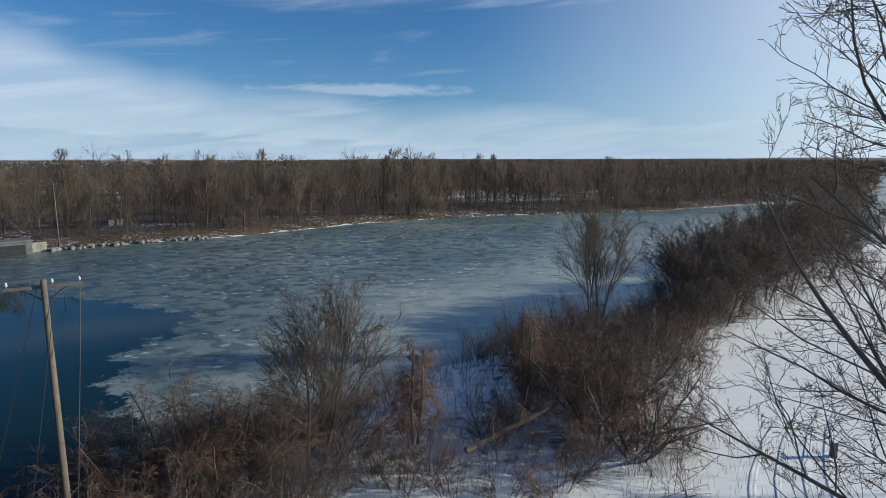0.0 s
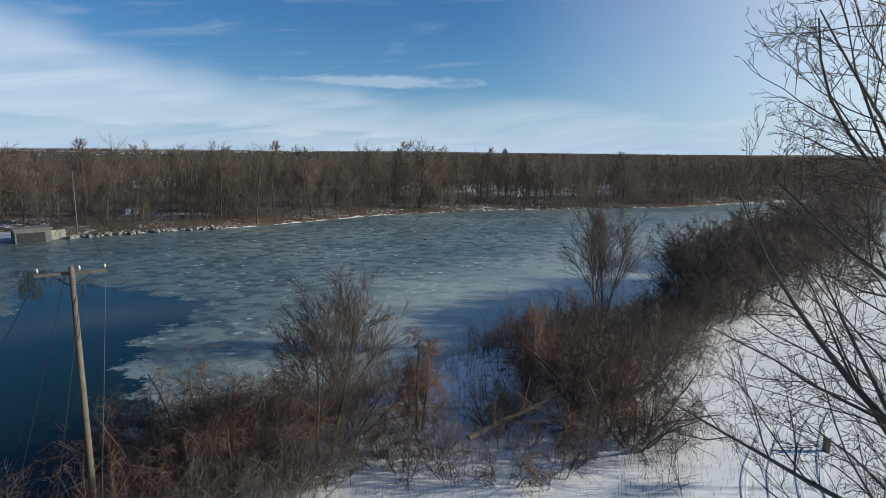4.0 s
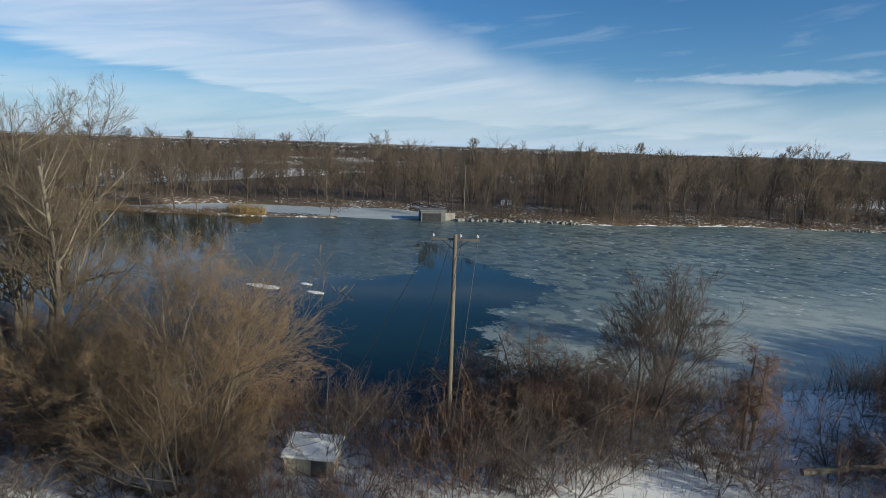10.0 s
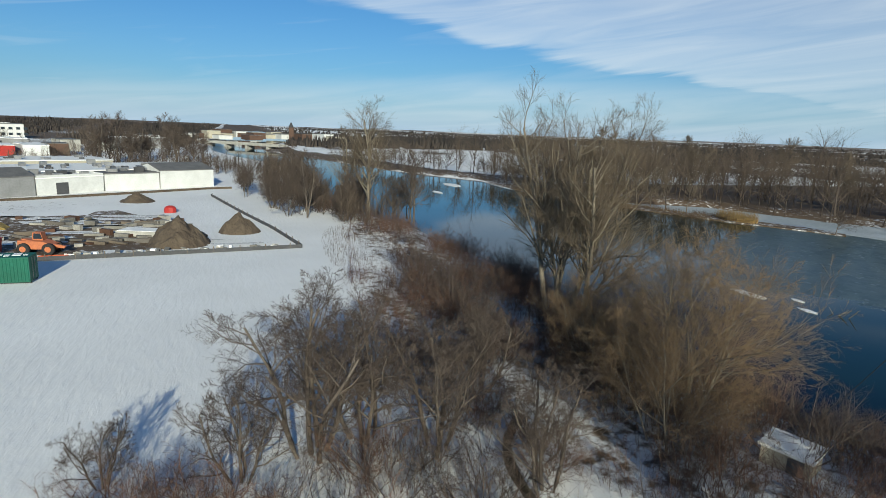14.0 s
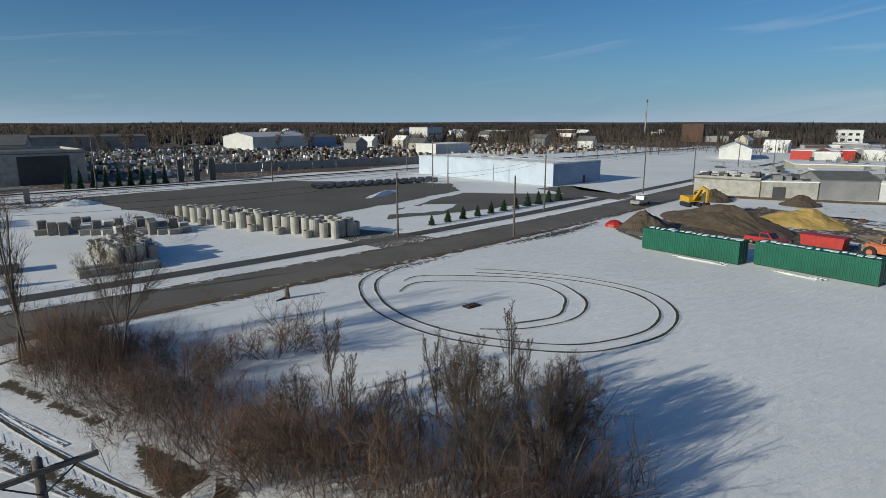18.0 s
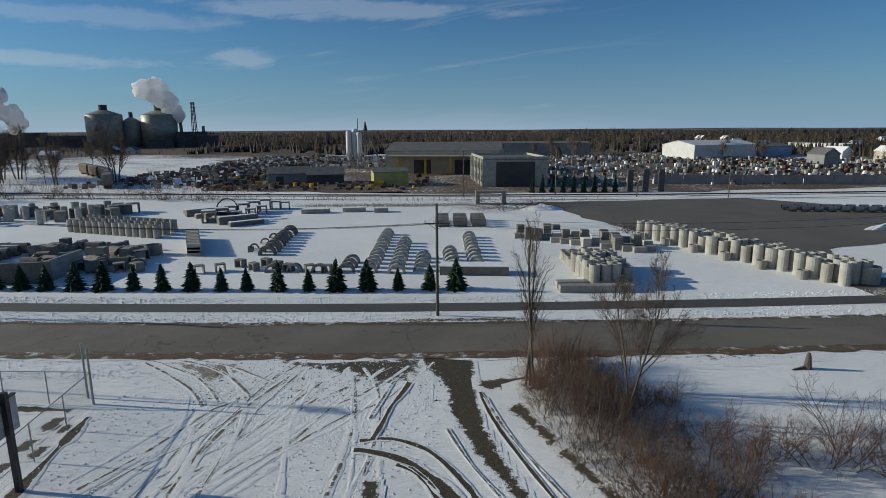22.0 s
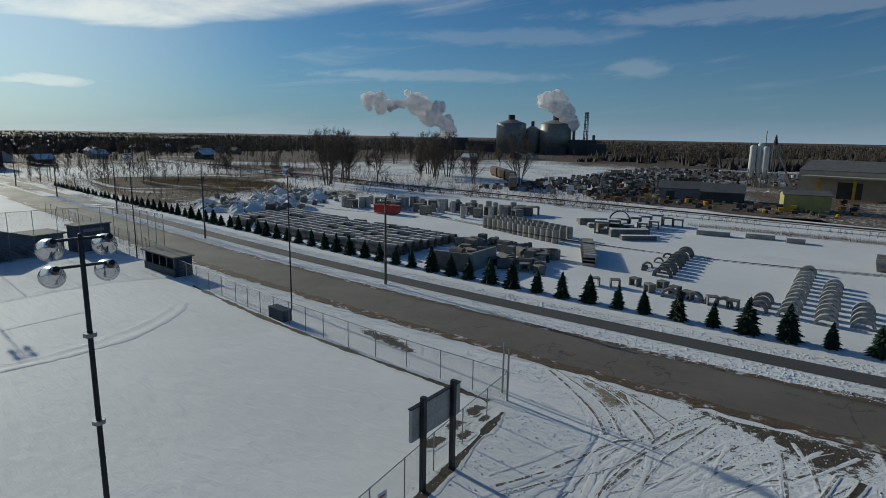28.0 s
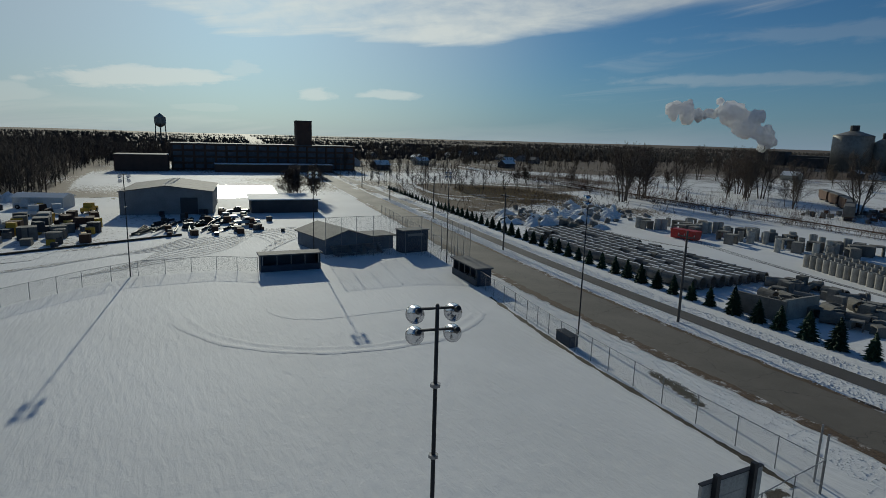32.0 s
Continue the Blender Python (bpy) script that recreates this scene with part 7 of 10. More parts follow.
for ((xa, ya), (xb, yb)), (W, H, wall, roof, par, lab) in zip(zip(FRONT, FRONT[1:]), WORKS):
    L_ = math.hypot(xb - xa, yb - ya)
    nx_, ny_ = (yb - ya) / L_, -(xb - xa) / L_
    PLACES.append(((xa + xb) / 2 - nx_ * W / 2, (ya + yb) / 2 - ny_ * W / 2, math.degrees(math.atan2(yb - ya, xb - xa)), L_ - 0.3, W, H, wall, roof, lab))
PLACES += [(-155, -77, 112, 30, 22, 4.0, WHITE_PAINT, SNOW_CLEAN, "long low works building with a snowy roof"), (-172, -44, 120, 52, 24, 4.3, WHITE_PAINT, SNOW_CLEAN, "long low works building with a snowy roof"),
           (-196, -66, 118, 40, 20, 4.6, BEIGE, SNOW_CLEAN, "long low works building with a snowy roof")]
for k, (x, y, rz, L, W, H, wall, roof, lab) in enumerate(PLACES):
    b_ = building("works_building", pose(x, y, 0, 0, 0, rz), L, W, H, wall, roof, lab, "works building", over=0.15, rise=1.5 if k in (2, 5) else 0, doors=((0, -2, 2.6, 0, 2.6),) if k in (1, 3) else (), parapet=0.5 if k in (0, 3) else 0)
    r_ = np.random.default_rng(k)
    for q in range(0 if k in (2, 5) else 14):
        part("roof_unit", Form().box((r_.random() - 0.5) * L * 0.8, (r_.random() - 0.5) * W * 0.7, H + 0.25, 0.6 + 1.6 * r_.random(), 0.6 + r_.random(), 0.4 + 0.9 * r_.random()), (GREY_CLAD, DARK_CLAD, STEEL)[q % 3], b_)
ledge = thing("low_wall", pose(-127, -46, 0, 0, 0, 0), "dark retaining edge with weeds along the works wall", "wall")
for (x0, y0), (x1, y1) in zip([(-122, -80), (-128, -66), (-136, -50), (-146, -34), (-158, -16)], [(-128, -66), (-136, -50), (-146, -34), (-158, -16), (-160, -10)]):
    part("edge", Form().box((x0 + x1) / 2 + 127, (y0 + y1) / 2 + 46, 0, math.hypot(x1 - x0, y1 - y0), 0.5, 0.5, math.degrees(math.atan2(y1 - y0, x1 - x0))), EARTH, ledge)

# the town beyond
building("storage_hall", pose(-272, -138, 0, 0, 0, 24), 26, 13, 4.5, WHITE_PAINT, WHITE_PAINT, "white gabled storage hall with a snowy roof", "hall", 2.6)
building("brick_block", pose(-470, -262, 0, 0, 0, 24), 26, 16, 14, BRICK, ROOF_GREY, "brown brick four-storey block", windows=[(s, -9 + 4.5 * k, 2, 2 + 3.3 * j, 1.8) for s in (0, 2) for k in range(5) for j in range(4)])
building("white_block", pose(-520, -165, 0, 0, 0, 20), 26, 16, 10, WHITE_PAINT, ROOF_GREY, "white flat-roofed office block", windows=[(s, -9 + 4.5 * k, 2.4, 2 + 4 * j, 1.8) for s in (1, 2) for k in range(5) for j in range(2)])
building("white_block", pose(-288, -390, 0, 0, 0, 24), 26, 16, 12, WHITE_PAINT, ROOF_GREY, "white flat-roofed works block", windows=[(2, -9 + 4.5 * k, 2.4, 6, 1.4) for k in range(5)])
r_town = np.random.default_rng(44)
for k in range(95):
    a = math.radians(152 + 98 * r_town.random())
    d = 310 + 520 * r_town.random()
    x, y = d * math.cos(a), d * math.sin(a)
    if near_shore(x) - 25 < y or abs(y - road_y(x)) < 22:
        continue
    rz = float(r_town.choice([8, 98, 20, 110]))
    big = r_town.random() < 0.25
    wall, roof = (WHITE_PAINT, BEIGE, GREY_CLAD, BRICK, WHITE_PAINT)[int(r_town.integers(5))], (ROOF_GREY, SNOW_CLEAN, SNOW_CLEAN)[int(r_town.integers(3))]
    if big:
        building("shed_building", pose(x, y, 0, 0, 0, rz), 18 + 22 * r_town.random(), 14, 4.5 + 2 * r_town.random(), wall, roof, "flat-roofed commercial building in the distance", over=0.2)
    else:
        building("house", pose(x, y, 0, 0, 0, rz), 9 + 3 * r_town.random(), 7.5, 3.4 + 2.4 * r_town.random(), wall, roof, "small gabled house in the distance", "house", 2.6, windows=[(s, -2 + 4 * q, 1.1, 1.1, 1.3) for s in (0, 2) for q in range(2)])
mast = thing("radio_mast", pose(-478, -312, 0), "tall thin grey radio mast with antennas", "mast")
part("pole", Form().turned([(0.8, 0), (0.5, 36)], 8), STEEL, mast)
for k in range(3):
    part("antenna", Form().box(1.1 * math.cos(2.1 * k), 1.1 * math.sin(2.1 * k), 33.5, 0.5, 0.5, 2.6), STEEL, mast)
bridge = thing("bridge", pose(-487, -4, 0, 0, 0, 42), "pale concrete road bridge over the river", "bridge")
part("deck", Form().box(0, 0, 0.4, 90, 9, 1.0), CONCRETE_PALE, bridge)
for s in (-1, 1):
    part("railing", Form().box(0, s * 4.4, 1.4, 90, 0.3, 0.9), CONCRETE_PALE, bridge)
for k in range(4):
    part("pier", Form().box(-33 + 22 * k, 0, -3.5, 2, 8, 3.9), CONCRETE_PALE, bridge)
for k in range(26):
    x, y = -640 - 160 * r_town.random(), -60 + 170 * r_town.random()
    building("town_building", pose(x, y, 0, 0, 0, 20), 16 + 12 * r_town.random(), 14, 4 + 5 * r_town.random(), (BRICK, BEIGE, WHITE_PAINT)[k % 3], ROOF_GREY, "town building far upstream", over=0.2)
steeple = thing("church_tower", pose(-700, 55, 0), "dark church tower far off", "church")
part("tower", Form().box(0, 0, 0, 5, 5, 14), BRICK, steeple)
part("spire", Form().turned([(3.2, 14), (0.2, 20)], 4), DARK_CLAD, steeple)

# poles along the road
for x, dy, h, arm in ((-42.4, -8.9, 9.5, 0), (-55.8, 3.0, 9.0, 0), (-79, -8.6, 10.5, 0), (-118, -6.2, 10.5, 0), (-97, -56, 9.5, 0), (-150, -6, 10.5, 2.2), (-190, -6, 10.5, 2.2), (-235, -6, 10.5, 2.2)):
    utility_pole(pose(x, road_y(x) + dy, 0, 0, 0, 0), h, "grey wooden utility pole standing in snow", "utility poles", arm, 0.6, POLE_GREY, 90, 3 if arm else 0)
for (x0, z0, d0), (x1, z1, d1) in zip([(11.3, 9.6, -6.1), (-42.4, 9.2, -8.9), (-79, 10, -8.6), (-118, 10, -6.2), (-150, 9.8, -6)], [(-42.4, 9.2, -8.9), (-79, 10, -8.6), (-118, 10, -6.2), (-150, 9.8, -6), (-190, 9.8, -6)]):
    for s in (0, -0.7):
        line("power_line", (x0, road_y(x0) + d0, z0 + s), (x1, road_y(x1) + d1, z1 + s), 0.9, 0.014, "thin dark power line along the road", "power lines")
for x, y, h in ((-88, -132, 12), (-62, -172, 12), (-40, -176, 17), (-112, -176, 12), (-150, -172, 12), (5, -178, 12), (-20, -182, 12)):
    utility_pole(pose(x, y, 0, 0, 0, 0), h, "tall grey wooden utility pole by the railway", "utility poles", 2.0 if h > 12 else 0, 0.8, POLE_GREY, 0, 2 if h > 12 else 0)

# lots and side drives
structure("parking_lot", ragged([(-12, -166), (-40, -169), (-66, -171), (-86, -152), (-97, -136), (-88, -122), (-64, -114), (-46, -109), (-40, -97), (-47, road_y(-47) - 3.6), (-36, road_y(-36) - 3.6), (-35, -96), (-28, -108), (-20, -134)], 0.045, 0.4, 3, 6), LOT, "wide dark asphalt lot cleared of snow")
structure("parking_lot", ragged([(-50, -97.5), (-66, -95.5), (-84, -94.5), (-100, -92), (-106, -98), (-96, -107), (-86, -118), (-72, -112), (-56, -104)], 0.06, 0.5, 3, 7), LOT, "dark asphalt yard with snow along its edge")
structure("snow_bank", ragged([(-52, -101), (-64, -99), (-72, -104), (-66, -108), (-55, -105)], 0.08, 0.5, 2, 8), SNOW_CLEAN, "patch of ploughed snow on asphalt")
structure("side_road", ragged([(-103, road_y(-103) - 3.5), (-112, road_y(-112) - 3.5), (-112, -104), (-118, -112), (-106, -112), (-103, -102)], 0.05, 0.3, 3, 9), LOT, "short asphalt drive to a warehouse")


def clods(name, xs, off, n, size, material, label, seed, line_=road_y):
    """Lumps thrown up by a plough along an edge."""
    r_ = np.random.default_rng(seed)
    x = xs[0] + (xs[1] - xs[0]) * r_.random(n)
    y = np.array([line_(i) for i in x]) + off[0] + (off[1] - off[0]) * r_.random(n)
    s = size * (0.35 + r_.random(n) ** 2 * 1.3)
    a = r_.random((n, 6)) * 0.5 + 0.75
    ring = np.stack([np.stack([np.cos(i * math.pi / 3) * a[:, i] * s, np.sin(i * math.pi / 3) * a[:, i] * s, np.full(n, -0.03)], -1) for i in range(6)], 1)
    top = np.stack([r_.normal(size=n) * 0.2 * s, r_.normal(size=n) * 0.2 * s, s * (0.5 + 0.5 * r_.random(n))], -1)[:, None]
    v = np.concatenate([ring, top], 1) + np.stack([x, y, np.full(n, 0.02)], -1)[:, None]
    idx = np.arange(n * 7).reshape(n, 7)
    tri = np.stack([np.stack([idx[:, i], idx[:, (i + 1) % 6], idx[:, 6]], -1) for i in range(6)], 1).reshape(-1, 3)
    me = mesh_np(name, v.reshape(-1, 3), np.zeros((0, 4), int), tri)
    me.materials.append(material)
    return tagged(new(name, me), label, "snow lumps", "", "stuff")


clods("ploughed_snow", (-120, 200), (-5.4, -3.9), 9500, 0.10, SNOW_CLEAN, "broken lumps of ploughed snow along the road", 1)
clods("ploughed_snow", (-60, 200), (-7.4, -5.4), 8000, 0.075, SNOW_CLEAN, "broken lumps of ploughed snow along the path", 2)
clods("ploughed_snow", (-60, 200), (-12.6, -10.2), 9500, 0.09, SNOW_CLEAN, "broken lumps of ploughed snow along the path", 3)
clods("ploughed_snow", (33, 140), (4.3, 8.5), 8000, 0.055, SNOW_CLEAN, "broken lumps of ploughed snow along the road", 4)
structure("road_verge", ribbon(RX, 3.6, 5.0, 0.03, jag=0.35, seed=4), SLUSH, "muddy snow along the road's edge")
structure("road_verge", ribbon(RX, -4.6, -3.6, 0.03, jag=0.25, seed=5), SLUSH, "muddy snow along the road's edge")

# ---- the muddy ground north of the road ----
structure("mud_track", soft_patch([(12.6, -68.6), (8.4, -68.6), (8.6, -62.4), (8.3, -56.6), (6.9, -50.8), (5.4, -47.0), (3.5, -42.4), (0.8, -37), (1.4, -36.6), (4.2, -42.0), (6.0, -46.4), (7.6, -50.4), (9.2, -54.4), (10.4, -58.8), (10.6, -62.5), (12.0, -65.6)], 0.02, 0.55, 0.3, 0.45), RUT, "dark muddy track through snow")
structure("mud_patch", soft_patch([(27, -68.4), (11, -68.6), (11.8, -65.2), (13.2, -62.6), (15.6, -62.0), (18.6, -64.0), (23, -66.0)], 0.016, 2.6, 0.4, 0.8), CHURNED, "churned muddy snow beside the road")
for x0, x1, wide in ((-78, -48, 4.5), (-44, -22, 3.2), (-20, 0, 2.2)):
    structure("mud_patch", soft_patch([(x0, road_y(x0) + 4.2), (x1, road_y(x1) + 4.2), (x1 - 3, road_y(x1) + 4.2 + wide * 0.6), ((x0 + x1) / 2, road_y((x0 + x1) / 2) + 4.2 + wide), (x0 + 2, road_y(x0) + 4.2 + wide * 0.7)], 0.018, 3.0, 0.45, 1.2), CHURNED, "brown grass and mud that shows through snow beside the road")
structure("mud_patch", soft_patch([(2, road_y(2) - 3.9), (16, road_y(16) - 3.9), (15, road_y(15) - 5.4), (4, road_y(4) - 5.6)], 0.05, 1.2, 0.3, 0.6), CHURNED, "churned mud at the road's edge")
structure("mud_patch", soft_patch([(6.9, -59.3), (5.5, -56.4), (4.5, -53.4), (3.6, -51.3), (2.6, -49.2), (1.8, -49.6), (2.9, -52.2), (4.0, -55.2), (5.0, -58.0), (5.6, -60.2)], 0.022, 0.7, 0.25, 0.5), CHURNED, "dark grassy strip along the thicket")
structure("mud_patch", soft_patch([(34, -67.6), (20, -68.2), (18, -64), (24, -62.5), (31, -65)], 0.012, 5.0, 0.5, 1.5), RUT_THIN, "churned grey snow beside the road")
structure("mud_patch", soft_patch([(8.6, -63.6), (3.0, -64.6), (3.4, -61.6), (8.2, -62.0)], 0.024, 0.8, 0.3, 0.5), CHURNED, "dark grassy mud at the thicket's edge")
structure("mud_patch", soft_patch([(1.9, -43.6), (1.6, -40), (0.4, -37), (-1.0, -36.2), (-1.6, -38.6), (-0.4, -42.5), (0.8, -46), (1.4, -46.5)], 0.026, 0.8, 0.3, 0.5), RUT, "dark grassy mud at the thicket's edge")
for k, (pts, w, m_) in enumerate((
        ([(15.7, -55.3), (13.9, -55.5), (11.7, -54.2), (9.9, -51.3), (9.0, -48.9), (8.9, -46.7), (9.4, -45.3), (10.6, -42.6)], 0.42, RUT),
        ([(15.9, -54.3), (15.1, -54.2), (13.0, -53.2), (11.2, -51.1), (10.2, -49.3), (9.9, -47.2), (10.1, -45.9), (11.0, -43.2)], 0.62, RUT),
        ([(13.4, -52.8), (12.6, -52.4), (11.7, -51.2), (11.0, -49.4), (10.7, -47.3), (11.1, -45.9), (12, -44)], 0.36, RUT),
        ([(12.4, -49.8), (11.7, -49.0), (11.0, -48.6)], 0.22, RUT), ([(12.2, -48.2), (11.2, -47.6), (10.2, -47.8)], 0.22, RUT),
        ([(8.3, -61.6), (7.6, -57.2), (6.3, -52.4), (4.6, -47.2), (2.6, -41.8), (0.4, -37)], 0.26, RUT),
        ([(8.0, -60.8), (7.2, -56.8), (5.8, -52.4), (4.2, -48.0)], 0.22, RUT_THIN),
        ([(13.2, -63.2), (13.6, -61.6), (14.2, -59.6), (14.6, -57.2), (15.0, -55.4)], 0.42, RUT), ([(14.4, -63.2), (14.9, -60.6), (15.4, -58)], 0.26, RUT_THIN),
        ([(10.6, -56.6), (9.2, -52.4), (7.2, -48.2), (5.4, -44.2), (3.0, -39.0)], 0.24, RUT_THIN))):
    structure("tyre_track", track(pts, w, 0.03 + 0.0015 * k, 20 + k, 0.35), m_, "dark muddy wheel rut through snow")
r_tr = np.random.default_rng(61)
k = 0
for q in range(17):  # sweeps that swing in from the road and spread over the open ground
    x0, x1 = 11 + 12 * r_tr.random(), 13 + 19 * r_tr.random()
    y1 = -41 - 9 * r_tr.random()
    pull = 3 + 9 * r_tr.random()
    side_ = 1 if x1 > x0 else -1
    for gauge in (0, 1.5):
        pts = [((1 - u) ** 2 * x0 + 2 * u * (1 - u) * (x0 + side_ * pull * 0.5) + u * u * x1 + gauge, (1 - u) ** 2 * -67 + 2 * u * (1 - u) * (-60 + 4 * r_tr.random()) + u * u * y1) for u in np.linspace(0.15 * r_tr.random(), 0.75 + 0.25 * r_tr.random(), 7)]
        structure("tyre_track", track(pts, 0.16 + 0.14 * r_tr.random(), 0.006 + 0.0003 * k, 60 + k, 0.9, 0.002 + 0.006 * r_tr.random()), RUT_THIN if q % 3 == 0 else SNOW_CLEAN, "shallow wheel rut in snow")
        k += 1
clods("trodden_snow", (11, 33), (5.5, 31), 3600, 0.055, SNOW_CLEAN, "small lumps of trodden snow between wheel ruts", 12)
clods("trodden_snow", (9, 28), (4.6, 12), 900, 0.06, MUD, "small lumps of mud thrown up by wheels", 13)
structure("mud_patch", soft_patch([(30, -67.6), (13, -68), (13.5, -60), (18, -56), (24, -58), (28, -63)], 0.009, 7.0, 0.5, 2.0), RUT_THIN, "thin film of mud over snow where wheels turn in")
for k, pts in enumerate((((27.6, -62.4), (26.5, -59.0), (26.1, -55.4), (26.3, -52.4), (26.7, -49.1), (27.4, -44), (29, -38)), ((28.4, -61.9), (27.4, -58.8), (27.0, -55.4), (27.3, -52.4), (27.9, -49.1), (28.9, -44), (30.4, -38)),
                         ((26.0, -57), (25.2, -53), (25.4, -49), (26.0, -44), (27.2, -38)), ((24.4, -54), (24.2, -49), (24.7, -44), (25.6, -38)), ((20, -63.4), (20.2, -57.4), (19, -50.4), (17, -40)), ((22.9, -53.4), (23.8, -59.7), (27.4, -66.5)))):
    structure("tyre_track", track(pts, 0.26, 0.012 + 0.001 * k, 90 + k, 0.5, 0.012), SNOW_CLEAN, "wheel rut pressed into snow")
spot = structure("mud_patch", soft_patch([(15.0, -51.6), (14.2, -51.4), (14.0, -50.0), (14.5, -49.4), (15.0, -50)], 0.028, 0.5, 0.15, 0.4), RUT, "small dark trampled spot in snow")
structure("tyre_track", track([(-12, 6.5), (-15, 4.0), (-18.5, 3.6), (-22, 4.6), (-25, 7)], 0.8, 0.03, 31, 0.25), RUT, "dark curved rut in snow under trees")
near_pole = utility_pole(pose(6.15, -29.6, 0, 0, 0, 0), 8.9, "weathered utility pole beside the mud track", "", 2.5, 0.35, POLE_GREY, 6)

# wheel marks in the yard's snow
YARD_MARKS = [[(-15.6 + r * math.cos(a), -105.5 + 1.2 * r * math.sin(a)) for a in np.linspace(q, q + 5.2, 14)] for r, q in ((3.2, 0.3), (4.4, 1.9), (2.0, 3.0))]
YARD_MARKS += [[(-4.0 + r * math.cos(a), -113 + r * math.sin(a)) for a in np.linspace(q, q + 1.9, 8)] for r, q in ((7.0, 0.8), (8.6, 0.8), (10.4, 1.2), (12.0, 1.4), (5.4, 2.6))]
YARD_MARKS += [[(30, -133 + 1.6 * k), (12, -131.5 + 1.6 * k), (-8, -130 + 1.5 * k), (-24, -133 + 1.2 * k)] for k in range(3)]
YARD_MARKS += [[(60, -112 - 1.7 * k), (90, -116 - 1.7 * k), (118, -124 - 1.6 * k)] for k in range(3)]
for k, pts in enumerate(YARD_MARKS):
    structure("tyre_track", track(pts, 0.26, 0.012 + 0.0006 * k, 300 + k, 0.4, 0.03), SNOW_CLEAN, "shallow wheel track in the yard's snow")

# ---- the precast yard south of the road ----


def spruce_mesh(seed):
    """A young spruce: whorls of drooping, tapering boughs."""
    r = np.random.default_rng(seed)
    f = Form()
    h = 3.6
    for k in range(24):
        u = k / 23
        z = 0.12 + u * (h - 0.35)
        reach = 1.30 * (1 - u) ** 0.72 + 0.08
        for q in range(9 if u < 0.7 else 6):
            a = 6.283 * (q + r.random() * 0.8) / 9
            L = reach * (0.62 + 0.55 * r.random())
            w = 0.13 + 0.12 * reach
            c, s = math.cos(a), math.sin(a)
            zz = z + r.normal() * 0.05
            tip = (c * L, s * L, zz - 0.12 * L + 0.12 * u)
            mid = 0.55 * L
            f.add([(0, 0, zz + 0.16), (c * mid - s * w, s * mid + c * w, zz - 0.04), (c * mid + s * w, s * mid - c * w, zz - 0.04), tip, (c * mid, s * mid, zz + 0.12), (0, 0, zz - 0.1)],
                  [(0, 1, 4), (0, 4, 2), (1, 3, 4), (4, 3, 2), (5, 2, 3, 1), (0, 5, 1), (0, 2, 5)])
    f.rod((0, 0, h - 0.5), (0, 0, h + 0.25), 0.03, 0.005, 4)
    return f.mesh("crown", NEEDLE)


spruces = [spruce_mesh(s) for s in range(4)]
spruce_trunk = Form().turned([(0.07, -0.1), (0.05, 1.0)], 6).mesh("trunk", BARK)


def spruce(x, y, size, label="young dark green spruce in a row on snow", group="row of spruces"):
    t = thing("spruce", pose(x, y, 0, 0, 0, float(rng_t.random() * 360)), label, "tree", group)
    part("trunk", spruce_trunk, BARK, t)
    part("crown", spruces[int(rng_t.integers(4))], NEEDLE, t)
    s = size / 3.6
    t.scale = (s * (0.9 + 0.25 * rng_t.random()), s * (0.9 + 0.25 * rng_t.random()), s)


for k in range(68):
    x = 9.2 + 3.33 * k + rng_t.normal() * 0.15
    far_ = max(0.0, (x - 62) / 120)
    spruce(x, road_y(x) - 15.4 - 0.3 * rng_t.random(), (2.5 + 1.2 * rng_t.random()) * (1 - 0.35 * min(1.4, far_)))
for k in range(11):
    x = -52.5 - 4.1 * k
    spruce(x, -88.0 - 0.175 * 4.1 * k, 1.7 + 1.0 * k / 10 + 0.4 * rng_t.random(), "small dark spruce along the path", "row of small spruces")


def ring_mesh(r, h, wall, material, name="concrete_riser"):
    return Form().pipe(h, r, wall, 16).mesh(name, material)


RISER = [ring_mesh(0.62, 2.7, 0.13, CONCRETE_PALE), ring_mesh(0.62, 2.2, 0.13, CONCRETE), ring_mesh(0.78, 2.6, 0.15, CONCRETE_PALE), ring_mesh(0.62, 1.1, 0.13, CONCRETE)]


def riser(x, y, kind, label, group, cap=True):
    t = thing("concrete_riser", pose(x, y, 0), label, "manhole riser", group)
    part("barrel", RISER[kind], CONCRETE, t)
    return t


r_y = np.random.default_rng(71)
for k in range(19):
    u = k / 18
    x, y = -22.0 - 12.8 * u, -119.5 + 31 * u
    for q in range(3):
        if q == 2 and k % 5 == 4:
            continue
        riser(x - 1.45 * q + r_y.normal() * 0.1, y - 0.45 * q + r_y.normal() * 0.1, (0, 1, 0, 2)[int(r_y.integers(4))], "upright pale concrete manhole riser on snow", "row of manhole risers")
    if k % 3 == 1:
        riser(x + 1.5, y + 0.5, 3, "short pale concrete ring on snow", "row of manhole risers")
big_ring = thing("concrete_riser", pose(-38.2, -89.3, 0), "large pale concrete ring at the end of a row", "manhole riser")
part("barrel", ring_mesh(1.15, 2.0, 0.18, CONCRETE_PALE), CONCRETE_PALE, big_ring)
for k in range(3):
    brush_ = thing("rubber_ring", pose(-27 - 2.2 * k, -113.5 + 4.2 * k, 0.9, 90, 0, 60), "dark rubber hoop leaning among risers", "hoop")
    part("hoop", Form().pipe(0.5, 1.25, 0.25, 18), RUBBER, brush_)

